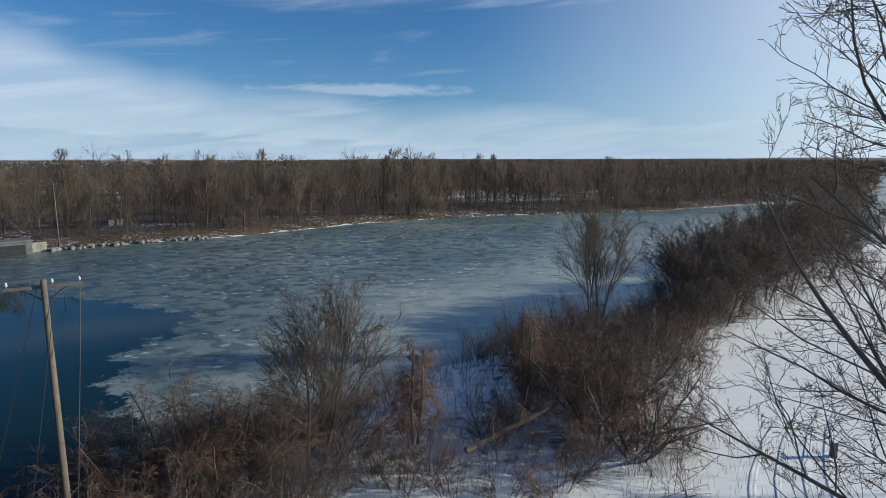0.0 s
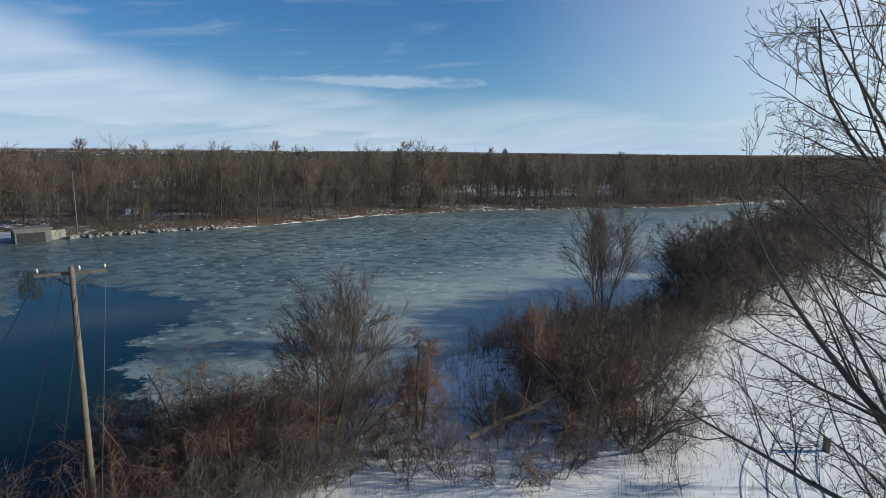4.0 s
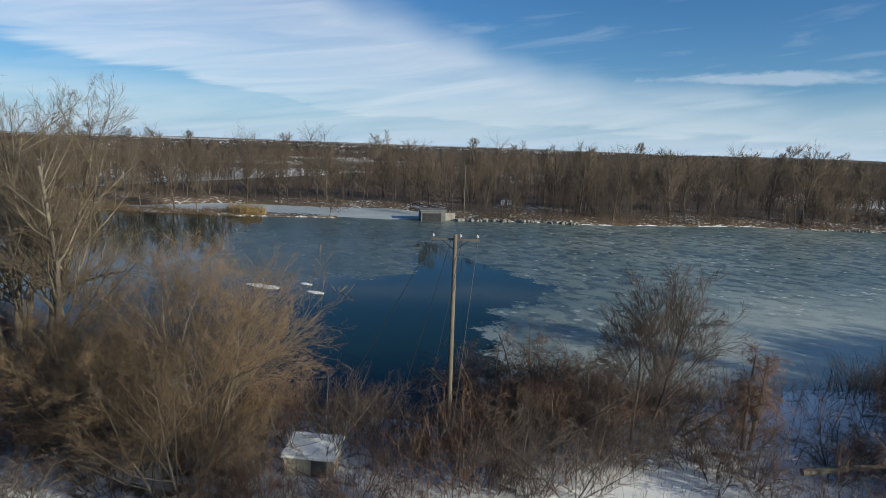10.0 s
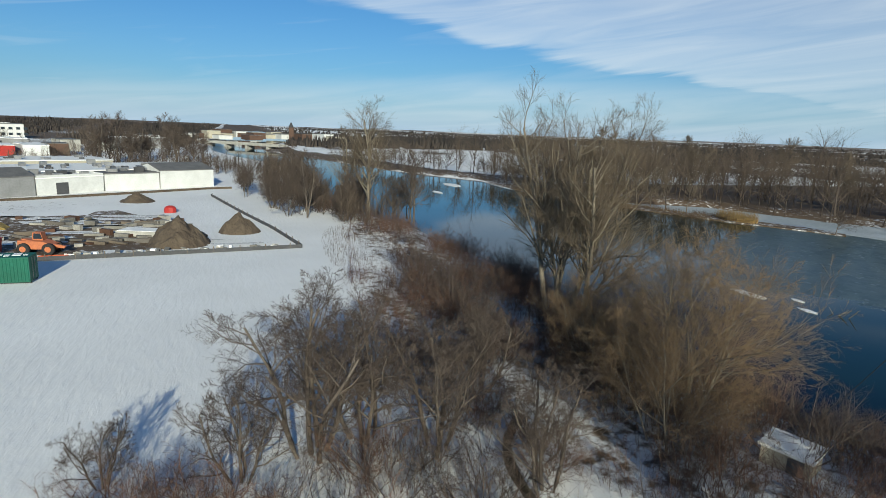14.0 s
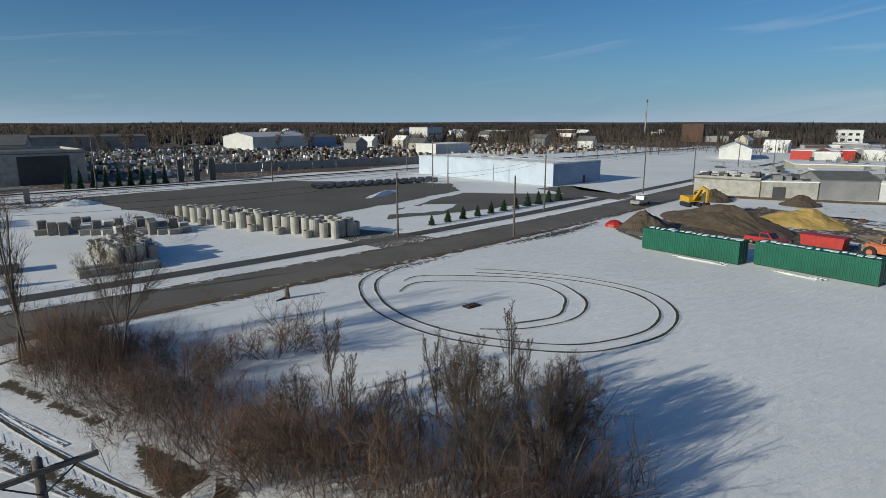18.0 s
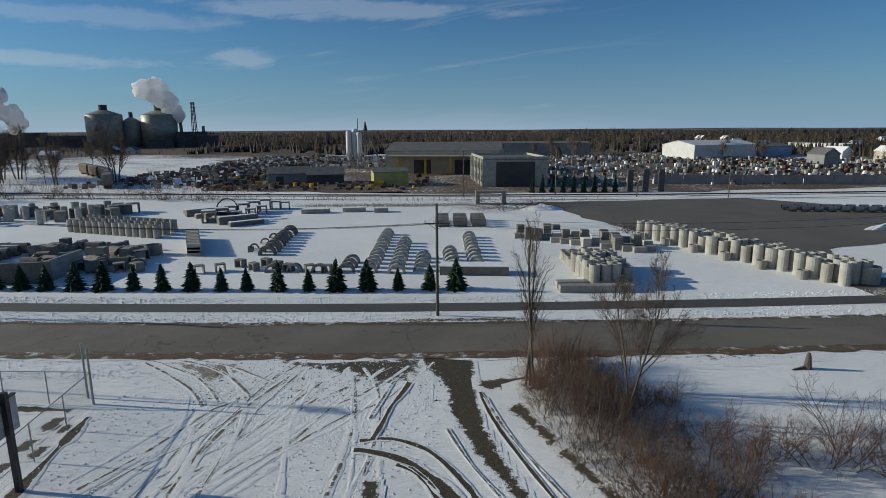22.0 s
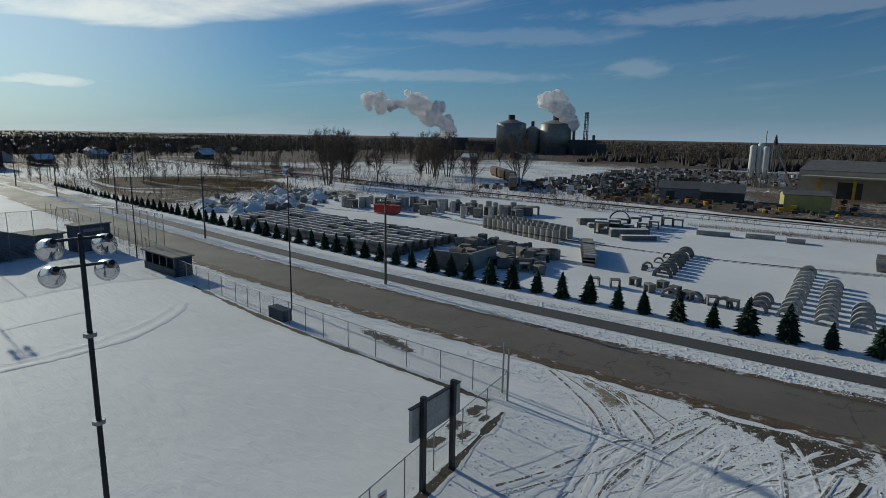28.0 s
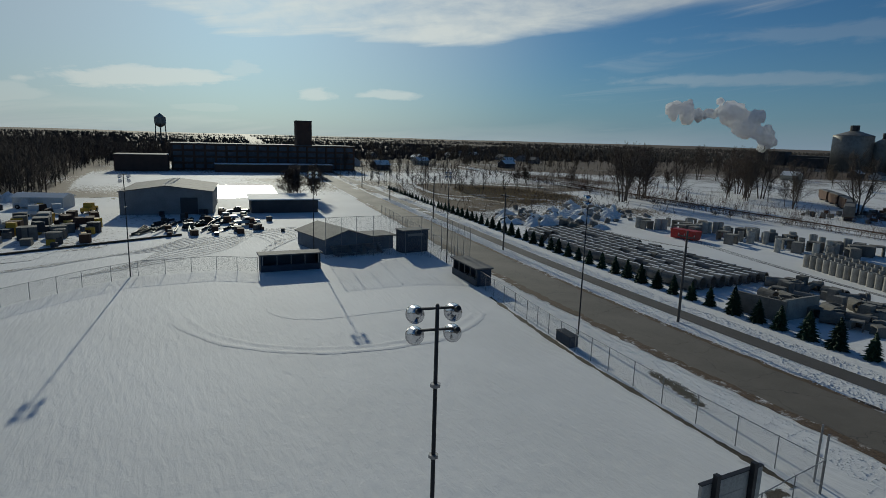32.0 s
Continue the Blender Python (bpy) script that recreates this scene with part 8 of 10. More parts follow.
for k in range(13):  # dense block of risers near the path
    for q in range(4):
        riser(-6.2 - 1.35 * q + r_y.normal() * 0.08, -88.2 - 1.3 * k - 0.25 * q + r_y.normal() * 0.08, (1, 0, 1)[int(r_y.integers(3))] if k < 8 else 3, "weathered concrete riser in a tight block", "block of manhole risers")
BLOCK = [Form().box(0, 0, 0, 1.3, 1.3, 1.2).mesh("body", CONCRETE_PALE), Form().box(0, 0, 0, 1.8, 1.0, 0.8).mesh("body", CONCRETE), Form().box(0, 0, 0, 1.2, 1.2, 1.9).mesh("body", CONCRETE_DARK)]
LIDS = Form().box(0, 0, 0, 1.34, 1.34, 0.08).mesh("snow_cap", SNOW_CLEAN)


def block(x, y, kind, label, group, z=0.0, rz=None, snow=False):
    t = thing("precast_block", pose(x, y, z, 0, 0, r_y.normal() * 3 if rz is None else rz), label, "concrete block", group)
    part("body", BLOCK[kind], CONCRETE, t)
    if snow and kind == 0:
        c = part("snow_cap", LIDS, SNOW_CLEAN, t)
        c.location.z = 1.2
    return t


for k in range(14):
    for q in range(4):
        if (k + q) % 5 == 3:
            continue
        block(-2.0 - 1.75 * k * 0.75 - 0.35 * q, -121 + 1.0 * k + -1.9 * q + 2, int(r_y.integers(3)), "precast concrete catch basin in a block", "catch basins", snow=True)
for k in range(10):
    block(-3.0 - 1.6 * (k % 5), -86.6 - 1.8 * (k // 5), 1, "low precast concrete ring segment on snow", "low precast pieces")

ARCH_PTS = [(1.25 * math.cos(a), 1.25 * math.sin(a) * 1.1) for a in np.linspace(0, math.pi, 15)] + [(0.98 * math.cos(a), 0.98 * math.sin(a) * 1.08) for a in np.linspace(math.pi, 0, 15)]
FLANGE_PTS = [(1.38 * math.cos(a), 1.38 * math.sin(a) * 1.1) for a in np.linspace(0, math.pi, 15)] + [(1.0 * math.cos(a), 1.0 * math.sin(a) * 1.08) for a in np.linspace(math.pi, 0, 15)]
ARCH = Form().prism(ARCH_PTS, 0.9, pose(0, -0.05, 0)).prism(FLANGE_PTS, 0.55, pose(0, 0.62, 0)).mesh("shell", CONCRETE_PALE)
ARCH_D = Form().prism(ARCH_PTS, 0.9, pose(0, -0.05, 0)).prism(FLANGE_PTS, 0.55, pose(0, 0.62, 0)).mesh("shell", CONCRETE_DARK)


def arch(x, y, rz=0.0, dark=False, tilt=0.0, s=1.0):
    t = thing("arch_segment", pose(x, y, 0.0, tilt, 0, rz), "half-round precast concrete arch in a row on snow", "concrete arch", "rows of concrete arches")
    part("shell", ARCH_D if dark else ARCH, CONCRETE_PALE, t)
    t.scale = (s, s, s)


for x, y0, n, dark in ((20.0, -96.5, 12, False), (16.6, -96.0, 9, False), (13.4, -97.0, 4, False), (9.6, -98, 5, False), (6.3, -100.5, 9, False), (23.0, -97, 3, True)):
    for k in range(n):
        arch(x + r_y.normal() * 0.05, y0 - 2.4 * k, r_y.normal() * 2, dark, 0, 0.8)
for x in (26.4, 29.6, 32.4):
    arch(x, -97 + r_y.normal() * 0.4, 15 * r_y.normal(), True, 0, 0.75)
bed = thing("precast_bed", pose(6.8, -95.4, 0, 0, 0, -4), "long low concrete slab with dirty sides on snow", "concrete slab")
part("slab", Form().box(0, 0, 0, 8.5, 2.6, 1.1), CONCRETE_DARK, bed)
part("top", Form().box(0, 0, 1.1, 8.5, 2.6, 0.06), SLUSH, bed)

CULVERT = Form()
CULVERT.box(-0.9, 0, 0, 0.25, 1.6, 1.5).box(0.9, 0, 0, 0.25, 1.6, 1.5).box(0, 0, 1.5, 2.05, 1.6, 0.25)
CULVERT = CULVERT.mesh("frame", CONCRETE_DARK)


def culvert(x, y, rz, group, s=1.0, z=0.0):
    t = thing("box_culvert", pose(x, y, z, 0, 0, rz), "weathered precast concrete culvert piece on snow", "culvert", group)
    part("frame", CULVERT, CONCRETE_DARK, t)
    t.scale = (s, s, s)
    return t


for k in range(9):  # weathered hoods
    arch(36.0 + 0.16 * k + r_y.normal() * 0.1, -107.5 - 2.25 * k, 6 + r_y.normal() * 3, True, 0, 0.95)
    if k in (1, 2, 4, 6):
        arch(39.4 + r_y.normal() * 0.3, -107.5 - 2.25 * k, 30 * r_y.normal(), True, 0, 0.55)
for k, (x, y) in enumerate(((56.4, -138), (55.2, -141.6), (54.4, -145.2), (53.4, -149), (52.2, -152.8), (51.0, -156.6), (48.8, -158), (46.4, -156.8), (52.0, -141.0), (50.6, -145.4), (49.6, -150))):
    c_ = culvert(x, y, 14 + 4 * r_y.normal(), "box culverts by the railway", 1.35 if k < 6 else 1.0)
    part("snow_cap", Form().box(0, 0, 1.75, 1.9, 1.5, 0.06), SNOW_CLEAN, c_)
for x, y in ((34.1, -100.1), (32.2, -98.4), (30.4, -97.0), (27.6, -96.4), (25.4, -96.2), (37.4, -99.6), (39.2, -97.2), (41.6, -96.4), (35.0, -97.6)):
    culvert(x, y, 40 * r_y.normal(), "scattered culvert pieces", 0.6)
for k in range(11):  # stacked kerb pieces
    for z in range(3):
        block(46.5 + 0.55 * k, -107 - 1.25 * k, 1, "stacked precast kerb units with snow", "stacked kerb units", 0.8 * z * 0.6, 8)
for k in range(7):
    t = thing("concrete_beam", pose(48 + 2.6 * k, -134.5 - 3.1 * k * 0.9, 0, 0, 0, 38), "long precast concrete beam with snow on top", "concrete beam", "stacked beams")
    part("beam", Form().box(0, 0, 0, 6.5 + (k % 3), 1.5, 0.8 + 0.6 * (k % 2)), CONCRETE_DARK, t)
    part("snow_cap", Form().box(0, 0, 0.8 + 0.6 * (k % 2), 6.2 + (k % 3), 1.3, 0.08), SNOW_CLEAN, t)
for x, y, L in ((38, -150, 6), (30, -152, 5), (24, -151, 3), (54, -140, 5)):
    t = thing("concrete_beam", pose(x, y, 0, 0, 0, 8), "low precast concrete slab with snow on top", "concrete beam", "stacked beams")
    part("beam", Form().box(0, 0, 0, L, 2.0, 0.9), CONCRETE, t)
    part("snow_cap", Form().box(0, 0, 0.9, L - 0.2, 1.8, 0.06), SNOW_CLEAN, t)
for k in range(14):  # tall grey risers in ranks
    for q in range(3):
        riser(58.5 + 1.45 * k, -121 - 3.1 * q - 0.55 * k, 1, "weathered concrete riser in a rank", "ranks of risers")
hoop = thing("steel_hoop", pose(54.5, -143, 2.0, 90, 0, 30), "large dark rubber hoop standing on edge", "hoop")
part("hoop", Form().pipe(0.6, 2.1, 0.18, 24), RUBBER, hoop)
for k in range(64):  # mixed pieces near the spruces
    x, y = 49 + 16 * r_y.random(), -97 - 16 * r_y.random()
    x += -(y + 97) * 0.35
    if k % 5 == 0:
        culvert(x, y, 360 * r_y.random(), "mixed precast pieces", 0.6 + 0.25 * r_y.random())
    elif k % 5 == 1:
        block(x, y, int(1 + r_y.integers(2)), "weathered precast concrete piece on snow", "mixed precast pieces")
    elif k % 5 == 2:
        arch(x, y, 360 * r_y.random(), True, 0, 0.7 + 0.3 * r_y.random())
    elif k % 5 == 3:
        t = thing("concrete_ring", pose(x, y, 0, 0, 0, 0), "broad weathered concrete ring standing on snow", "concrete ring", "mixed precast pieces")
        part("barrel", Form().pipe(0.8 + 0.7 * r_y.random(), 0.8 + 0.4 * r_y.random(), 0.13, 16), CONCRETE_DARK, t)
    else:
        q = 0.6 + 0.25 * r_y.random()
        t = thing("concrete_pipe", pose(x, y, q, 0, 90, 8 + 20 * r_y.normal()), "weathered concrete pipe lying on snow", "concrete pipe", "mixed precast pieces")
        part("barrel", Form().pipe(2.4, q, 0.13, 14), CONCRETE_DARK, t)
wall_ = thing("precast_wall_unit", pose(60.5, -91.5, 0, 0, 0, 8), "upright weathered concrete panel in the yard", "concrete panel")
part("panel", Form().box(0, 0, 0, 6.5, 0.35, 2.6), CONCRETE_DARK, wall_)
wall_ = thing("precast_wall_unit", pose(58, -95.5, 0, 0, 0, 90), "upright weathered concrete panel in the yard", "concrete panel")
part("panel", Form().box(0, 0, 0, 7.5, 0.35, 2.6), CONCRETE, wall_)
PIPES = [Form().pipe(2.5, r, 0.13, 14).mesh("barrel", CONCRETE_DARK) for r in (0.78, 0.95, 0.55)]
SNOW_STRIP = Form().box(0, 0, 0, 2.3, 0.42, 0.05).mesh("snow_cap", SNOW_CLEAN)
for k in range(17):  # ranks of pipes
    for q in range(9):
        if r_y.random() < 0.12:
            continue
        i = 0 if q > 3 else (1 if k < 3 else 0)
        rad = (0.78, 0.95, 0.55)[i]
        x, y = 73.5 + 2.95 * k, -93.6 - 2.0 * q - 0.28 * k
        t = thing("concrete_pipe", pose(x, y, 0, 0, 0, 8 + r_y.normal() * 3), "grey concrete pipe lying in a rank with snow on top", "concrete pipe", "ranks of concrete pipes")
        b_ = part("barrel", PIPES[i], CONCRETE_DARK, t)
        b_.matrix_basis = pose(-1.25, 0, rad, 0, 90, 0)
        c_ = part("snow_cap", SNOW_STRIP, SNOW_CLEAN, t)
        c_.location.z = 2 * rad - 0.03
for k in range(60):  # far ranks by the railway
    x = 78 + 46 * r_y.random()
    y = -138 - 16 * r_y.random() + (x - 78) * 0.12
    if k % 2:
        riser(x, y, int(r_y.integers(3)), "weathered concrete riser far back in the yard", "risers by the railway")
    else:
        culvert(x, y, 360 * r_y.random(), "culverts by the railway", 1.2)
skip = thing("skip_container", pose(106.5, -131, 0, 0, 0, 10), "red open steel skip standing on snow", "skip")
part("body", Form().prism([(-2.9, 0.15), (2.9, 0.15), (3.1, 2.0), (-3.1, 2.0)], 2.3), RED_PAINT, skip)
part("rim", Form().box(0, 0, 2.0, 6.3, 2.5, 0.1), RED_PAINT, skip)
for k in range(58):
    q = r_y.random()
    x, y = 137 + 16 * q + 7 * r_y.normal(), -106 - 48 * q + 2 * r_y.normal()
    heap(x, y, 1.8 + 2.0 * r_y.random(), 1.5 + 1.4 * r_y.random(), 0.9 + 1.2 * r_y.random(), SLUSH if k % 3 else SNOW_CLEAN, "heap of broken rubble under snow", 40 + k, "rubble_mound", 180 * r_y.random())
for k in range(90):
    q = r_y.random()
    x, y = 137 + 16 * q + 7 * r_y.normal(), -106 - 48 * q + 2 * r_y.normal()
    o = part("rubble_block", Form().box(0, 0, -0.1, 0.8 + 1.6 * r_y.random(), 0.5 + 0.8 * r_y.random(), 0.4 + 1.3 * r_y.random()), (CONCRETE, CONCRETE_DARK)[k % 2])
    o.matrix_basis = pose(x, y, 0, 14 * r_y.normal(), 14 * r_y.normal(), 360 * r_y.random())
    tagged(o, "broken grey concrete block in a snowy rubble field", "rubble", "broken blocks in the rubble field")
for k, (x, y, w) in enumerate(((-3, -152, 9), (-7, -157, 8), (-22, -121.5, 3))):
    s_ = thing("brush_pile", pose(x, y, 0, 0, 0, 10), "rust-brown heap of brush and scrap", "brush pile")
    me_ = shrub_meshes[k].copy()
    me_.materials.append(RUST)
    o_ = part("tangle", me_, RUST, s_)
    o_.scale = (w * 0.6, w * 0.3, 0.6)
heap(-11.5, -153, 5, 2.2, 1.4, SNOW_CLEAN, "heap of ploughed snow at the lot's edge", 91, "snow_mound")
heap(-70, -128, 9, 1.6, 0.9, SNOW_CLEAN, "low bank of ploughed snow on the lot", 92, "snow_mound", 30)
heap(-50, -172, 12, 1.6, 0.8, SNOW_CLEAN, "low bank of ploughed snow along the lot", 93, "snow_mound", -3)
for k in range(3):
    for q in range(4):
        t = thing("concrete_pipe", pose(9.5 - 3.4 * k, -131 - 2.2 * q, 0.78, 90, 0, 90), "weathered concrete pipe lying in a rank at the yard's back", "concrete pipe", "pipes at the yard's back")
        part("barrel", PIPES[0], CONCRETE_DARK, t)
frame_ = thing("box_culvert", pose(-1, -164, 0, 0, 0, 0), "open concrete frame at the yard's back", "concrete frame")
part("frame", CULVERT, CONCRETE_DARK, frame_)
frame_.scale = (3.5, 2, 1.8)
fence_line = thing("pipe_fence", pose(-80, -160, 0, 0, 0, -8), "rows of coiled wire mesh rolls on snow", "wire rolls")
for k in range(14):
    for q in range(2):
        o_ = part("roll", Form().pipe(1.6, 0.65, 0.04, 12), STEEL, fence_line)
        o_.matrix_basis = pose(2.6 * k - 20, 3 * q + 12, 0.65, 0, 90, 0)

# utility poles and lines of the yard side
for x, h in ((11.3, 10.9), (62.5, 10.9), (108, 10.9), (150, 10.9), (195, 10.9), (240, 10.9), (290, 10.9)):
    utility_pole(pose(x, road_y(x) - 6.1, 0, 0, 0, 0), h, "grey wooden utility pole with crossarm between road and path", "utility poles", 2.44, 1.9 if x < 20 else 0.7, POLE_GREY, 0)
for x0, x1 in ((11.3, 62.5), (62.5, 108), (108, 150), (150, 195), (195, 240)):
    for s in (-1.1, 1.1):
        line("power_line", (x0 + s * 0.2, road_y(x0) - 6.1 + s * 0.2, 9.0), (x1 + s * 0.2, road_y(x1) - 6.1 + s * 0.2, 10.1), 1.0, 0.014, "thin dark power line along the road", "power lines")
for s in (0, 1, 2):
    line("power_line", (11.3 + s - 1, road_y(11.3) - 6.1, 9.1), (-2 + s, -178, 10.5), 1.6, 0.014, "thin dark power line over the yard", "power lines")
    line("power_line", (62.5 + s - 1, road_y(62.5) - 6.1, 10.0), (11.3 + s - 1, road_y(11.3) - 6.1, 9.1), 1.0, 0.012, "thin dark power line along the road", "power lines")

# railway
RAIL = [(-420, -200), (-200, -186), (-47, -179), (15, -180.5), (76, -186), (144, -193), (230, -206), (420, -240)]


def rail_y(x):
    return lerp_line(RAIL, x)


RXX = list(np.arange(-400, 401, 8.0))
structure("railway_bed", ribbon(RXX, -2.2, 2.2, 0.16, line=rail_y, jag=0.2), SLUSH, "railway ballast half covered by snow")
structure("railway_bed", ribbon(RXX, 4.8, 9.0, 0.12, line=rail_y, jag=0.2), SNOW_CLEAN, "snow-covered service road beside the railway")
for off in (-0.75, 0.75):
    f = Form()
    for a, b in zip(RXX, RXX[1:]):
        f.box((a + b) / 2, (rail_y(a) + rail_y(b)) / 2 + off, 0.2, math.hypot(b - a, rail_y(b) - rail_y(a)) + 0.05, 0.12, 0.16, math.degrees(math.atan2(rail_y(b) - rail_y(a), b - a)))
    structure("rail", f, RUST, "rusty rail of the railway")
SPUR = [(60, -190), (100, -200), (118, -216), (130, -240), (150, -262), (190, -300), (250, -360)]
f = track(SPUR, 4.0, 0.1, 3, 0.05)
structure("railway_bed", f, SLUSH, "railway siding half covered by snow")
CAR = [(113.5, -205), (121, -219), (128.5, -233), (139, -247), (150.5, -260), (162, -273)]
for k, ((x0, y0), (x1, y1)) in enumerate(zip(CAR, CAR[1:])):
    rz = math.degrees(math.atan2(y1 - y0, x1 - x0))
    t = thing("hopper_car", pose((x0 + x1) / 2, (y0 + y1) / 2, 0, 0, 0, rz), "brown railway hopper car on the siding" if k else "grey-brown railway hopper car at the end of the siding", "rail car", "railway cars")
    part("body", Form().prism([(-7, 1.4), (-4.5, 0.9), (4.5, 0.9), (7, 1.4), (7.2, 4.2), (-7.2, 4.2)], 3.0), RUST if k else CONCRETE_DARK, t)
    part("roof", Form().box(0, 0, 4.2, 14.4, 2.4, 0.3), ROOF_GREY, t)
    for s in (-5.2, 5.2):
        part("bogie", Form().box(s, 0, 0.2, 2.4, 2.2, 0.8), DARK_STEEL, t)
        for q in (-0.8, 0.8):
            wh = part("wheel", Form().turned([(0.45, -0.9), (0.45, 0.9)], 12), DARK_STEEL, t)
            wh.matrix_basis = pose(s + q, 0, 0.5, 90, 0, 0)
structure("haul_road", track([(88, -192), (98, -212), (112, -240), (140, -280), (200, -340)], 5.0, 0.12, 8, 0.15), SNOW_CLEAN, "snowy haul road beside the siding")

# works beyond the railway
structure("works_yard", ragged([(82, -196), (60, -193), (0, -188), (-60, -188), (-120, -196), (-190, -230), (-190, -420), (0, -430), (110, -420), (140, -370), (98, -262)], 0.05, 2, 8, 21), YARD, "trampled dark works yard with snow patches")
b_ = building("batching_hall", pose(8, -276, 0, 0, 0, -8), 46, 34, 9.0, BEIGE, ROOF_GREY, "large beige industrial hall with a dark lean-to roof", "hall", 3.0, doors=((2, -8, 6, 0, 5.5), (2, 8, 7, 0, 5.5)))
for s in (-14, -4, 6, 16):
    part("post", Form().box(s, 22, 0, 0.8, 0.8, 7), YELLOW_PAINT, b_)
part("canopy", Form().box(0, 20, 7, 42, 8, 0.5), BEIGE, b_)
part("annex", Form().box(-17, 22, 0, 10, 8, 5.5), CONCRETE_DARK, b_)
building("yellow_shed", pose(27.5, -214, 0, 0, 0, 12), 11, 9, 4.4, YELLOW_SHED, ROOF_GREY, "yellow-green metal shed with a low gabled roof", "shed", 0.9)
building("barn", pose(63, -226, 0, 0, 0, 14), 13, 10, 3.2, GREY_CLAD, ROOF_GREY, "grey barn with a shallow roof among yard clutter", "barn", 2.0, doors=((2, 3, 2.4, 0, 2.4),))
building("barn", pose(50, -224, 0, 0, 0, 10), 12, 10, 3.0, DARK_CLAD, ROOF_GREY, "dark low barn among yard clutter", "barn", 2.2)
office = building("office_block", pose(-11, -220, 0, 0, 0, 4), 20, 30, 8.2, CONCRETE_PALE, ROOF_GREY, "pale concrete two-storey office with ribbed walls and window bays", "office", over=0.1, parapet=0.7)
for side in (1, 3):
    for k in range(8):
        for j in range(2):
            s = 1 if side == 1 else -1
            part("window", Form().box(s * 10.03, -13 + 3.7 * k, 1.2 + 3.7 * j, 0.1, 2.2, 2.2), GLASS_DARK, office)
for k in range(9):
    part("rib", Form().box(10.15, -14.8 + 3.7 * k, 0, 0.35, 0.5, 8.3), CONCRETE_PALE, office)
part("end_wall", Form().box(0, 15.1, 0, 12, 0.2, 7.6), DARK_CLAD, office)
silo = thing("cement_silo", pose(50, -296, 0), "group of white cement silos on steel legs", "silo")
silo.scale = (0.66, 0.66, 0.9)
for k, (dx, dy, r, h) in enumerate(((0, 0, 2.2, 19), (4.2, 1.5, 1.9, 18), (-3.2, 2.8, 1.9, 17.5))):
    part("silo", Form().turned([(0.5, 4), (r, 7), (r, h), (r * 0.6, h + 0.8)], 16, pose(dx, dy, 0)), WHITE_PAINT, silo, smooth=True)
    for q in range(4):
        part("leg", Form().rod((dx + r * math.cos(1.57 * q + 0.8), dy + r * math.sin(1.57 * q + 0.8), 0), (dx + r * math.cos(1.57 * q + 0.8), dy + r * math.sin(1.57 * q + 0.8), 8), 0.25), CONCRETE, silo)
part("conveyor", Form().rod((-18, -3, 1), (-7, -2, 19), 0.5), GREY_CLAD, silo)
for q in range(4):
    part("leg", Form().rod((-7 + 1.4 * math.cos(1.57 * q), -2 + 1.4 * math.sin(1.57 * q), 0), (-7 + 0.9 * math.cos(1.57 * q), -2 + 0.9 * math.sin(1.57 * q), 19), 0.16), STEEL, silo)
part("hopper", Form().turned([(1.5, 19), (0.3, 23.5)], 8, pose(-7, -2, 0)), DARK_STEEL, silo)
part("mast", Form().rod((-2, 0, 19), (-2, 0, 25), 0.2), DARK_STEEL, silo)
for k in range(12):
    x = -14.5 - 2.9 * k
    if k > 8:
        t = thing("precast_column", pose(x - 1.5 * (k - 8), -188.5, 0), "tall dark upright precast slab by the railway", "concrete slab", "upright slabs")
        part("slab", Form().box(0, 0, 0, 1.5, 1.0, 6.2), DARK_CLAD, t)
    else:
        t = thing("columnar_evergreen", pose(x, -187.5, 0), "dark narrow columnar evergreen by the railway", "tree", "columnar evergreens")
        o_ = part("crown", spruces[k % 4], NEEDLE, t)
        o_.scale = (0.75, 0.75, 1.5)
        part("trunk", spruce_trunk, BARK, t)
wh = building("sales_hall", pose(-148, -375, 0, 0, 0, 20), 46, 26, 7.5, WHITE_PAINT, WHITE_PAINT, "white hall with a blue end and low gabled roof", "hall", 2.4)
part("end_wall", Form().box(-23.1, 0, 0, 0.2, 26, 7.5), BLUE_PAINT, wh)
building("sales_hall", pose(-186, -386, 0, 0, 0, 20), 24, 20, 6.0, BLUE_PAINT, ROOF_GREY, "blue metal hall behind a white one", "hall", 1.8)
building("long_shed", pose(-40, -415, 0, 0, 0, 0), 90, 22, 8, GREY_CLAD, ROOF_GREY, "long grey industrial shed far back", "hall", 1.0)
grey_fence = thing("board_fence", pose(-110, -205, 0, 0, 0, -6), "long grey board fence along the works yard", "fence")
for k in range(12):
    part("panel", Form().box(-50 + 9 * k, 0, 0, 8.8, 0.15, 3.0), GREY_CLAD, grey_fence)


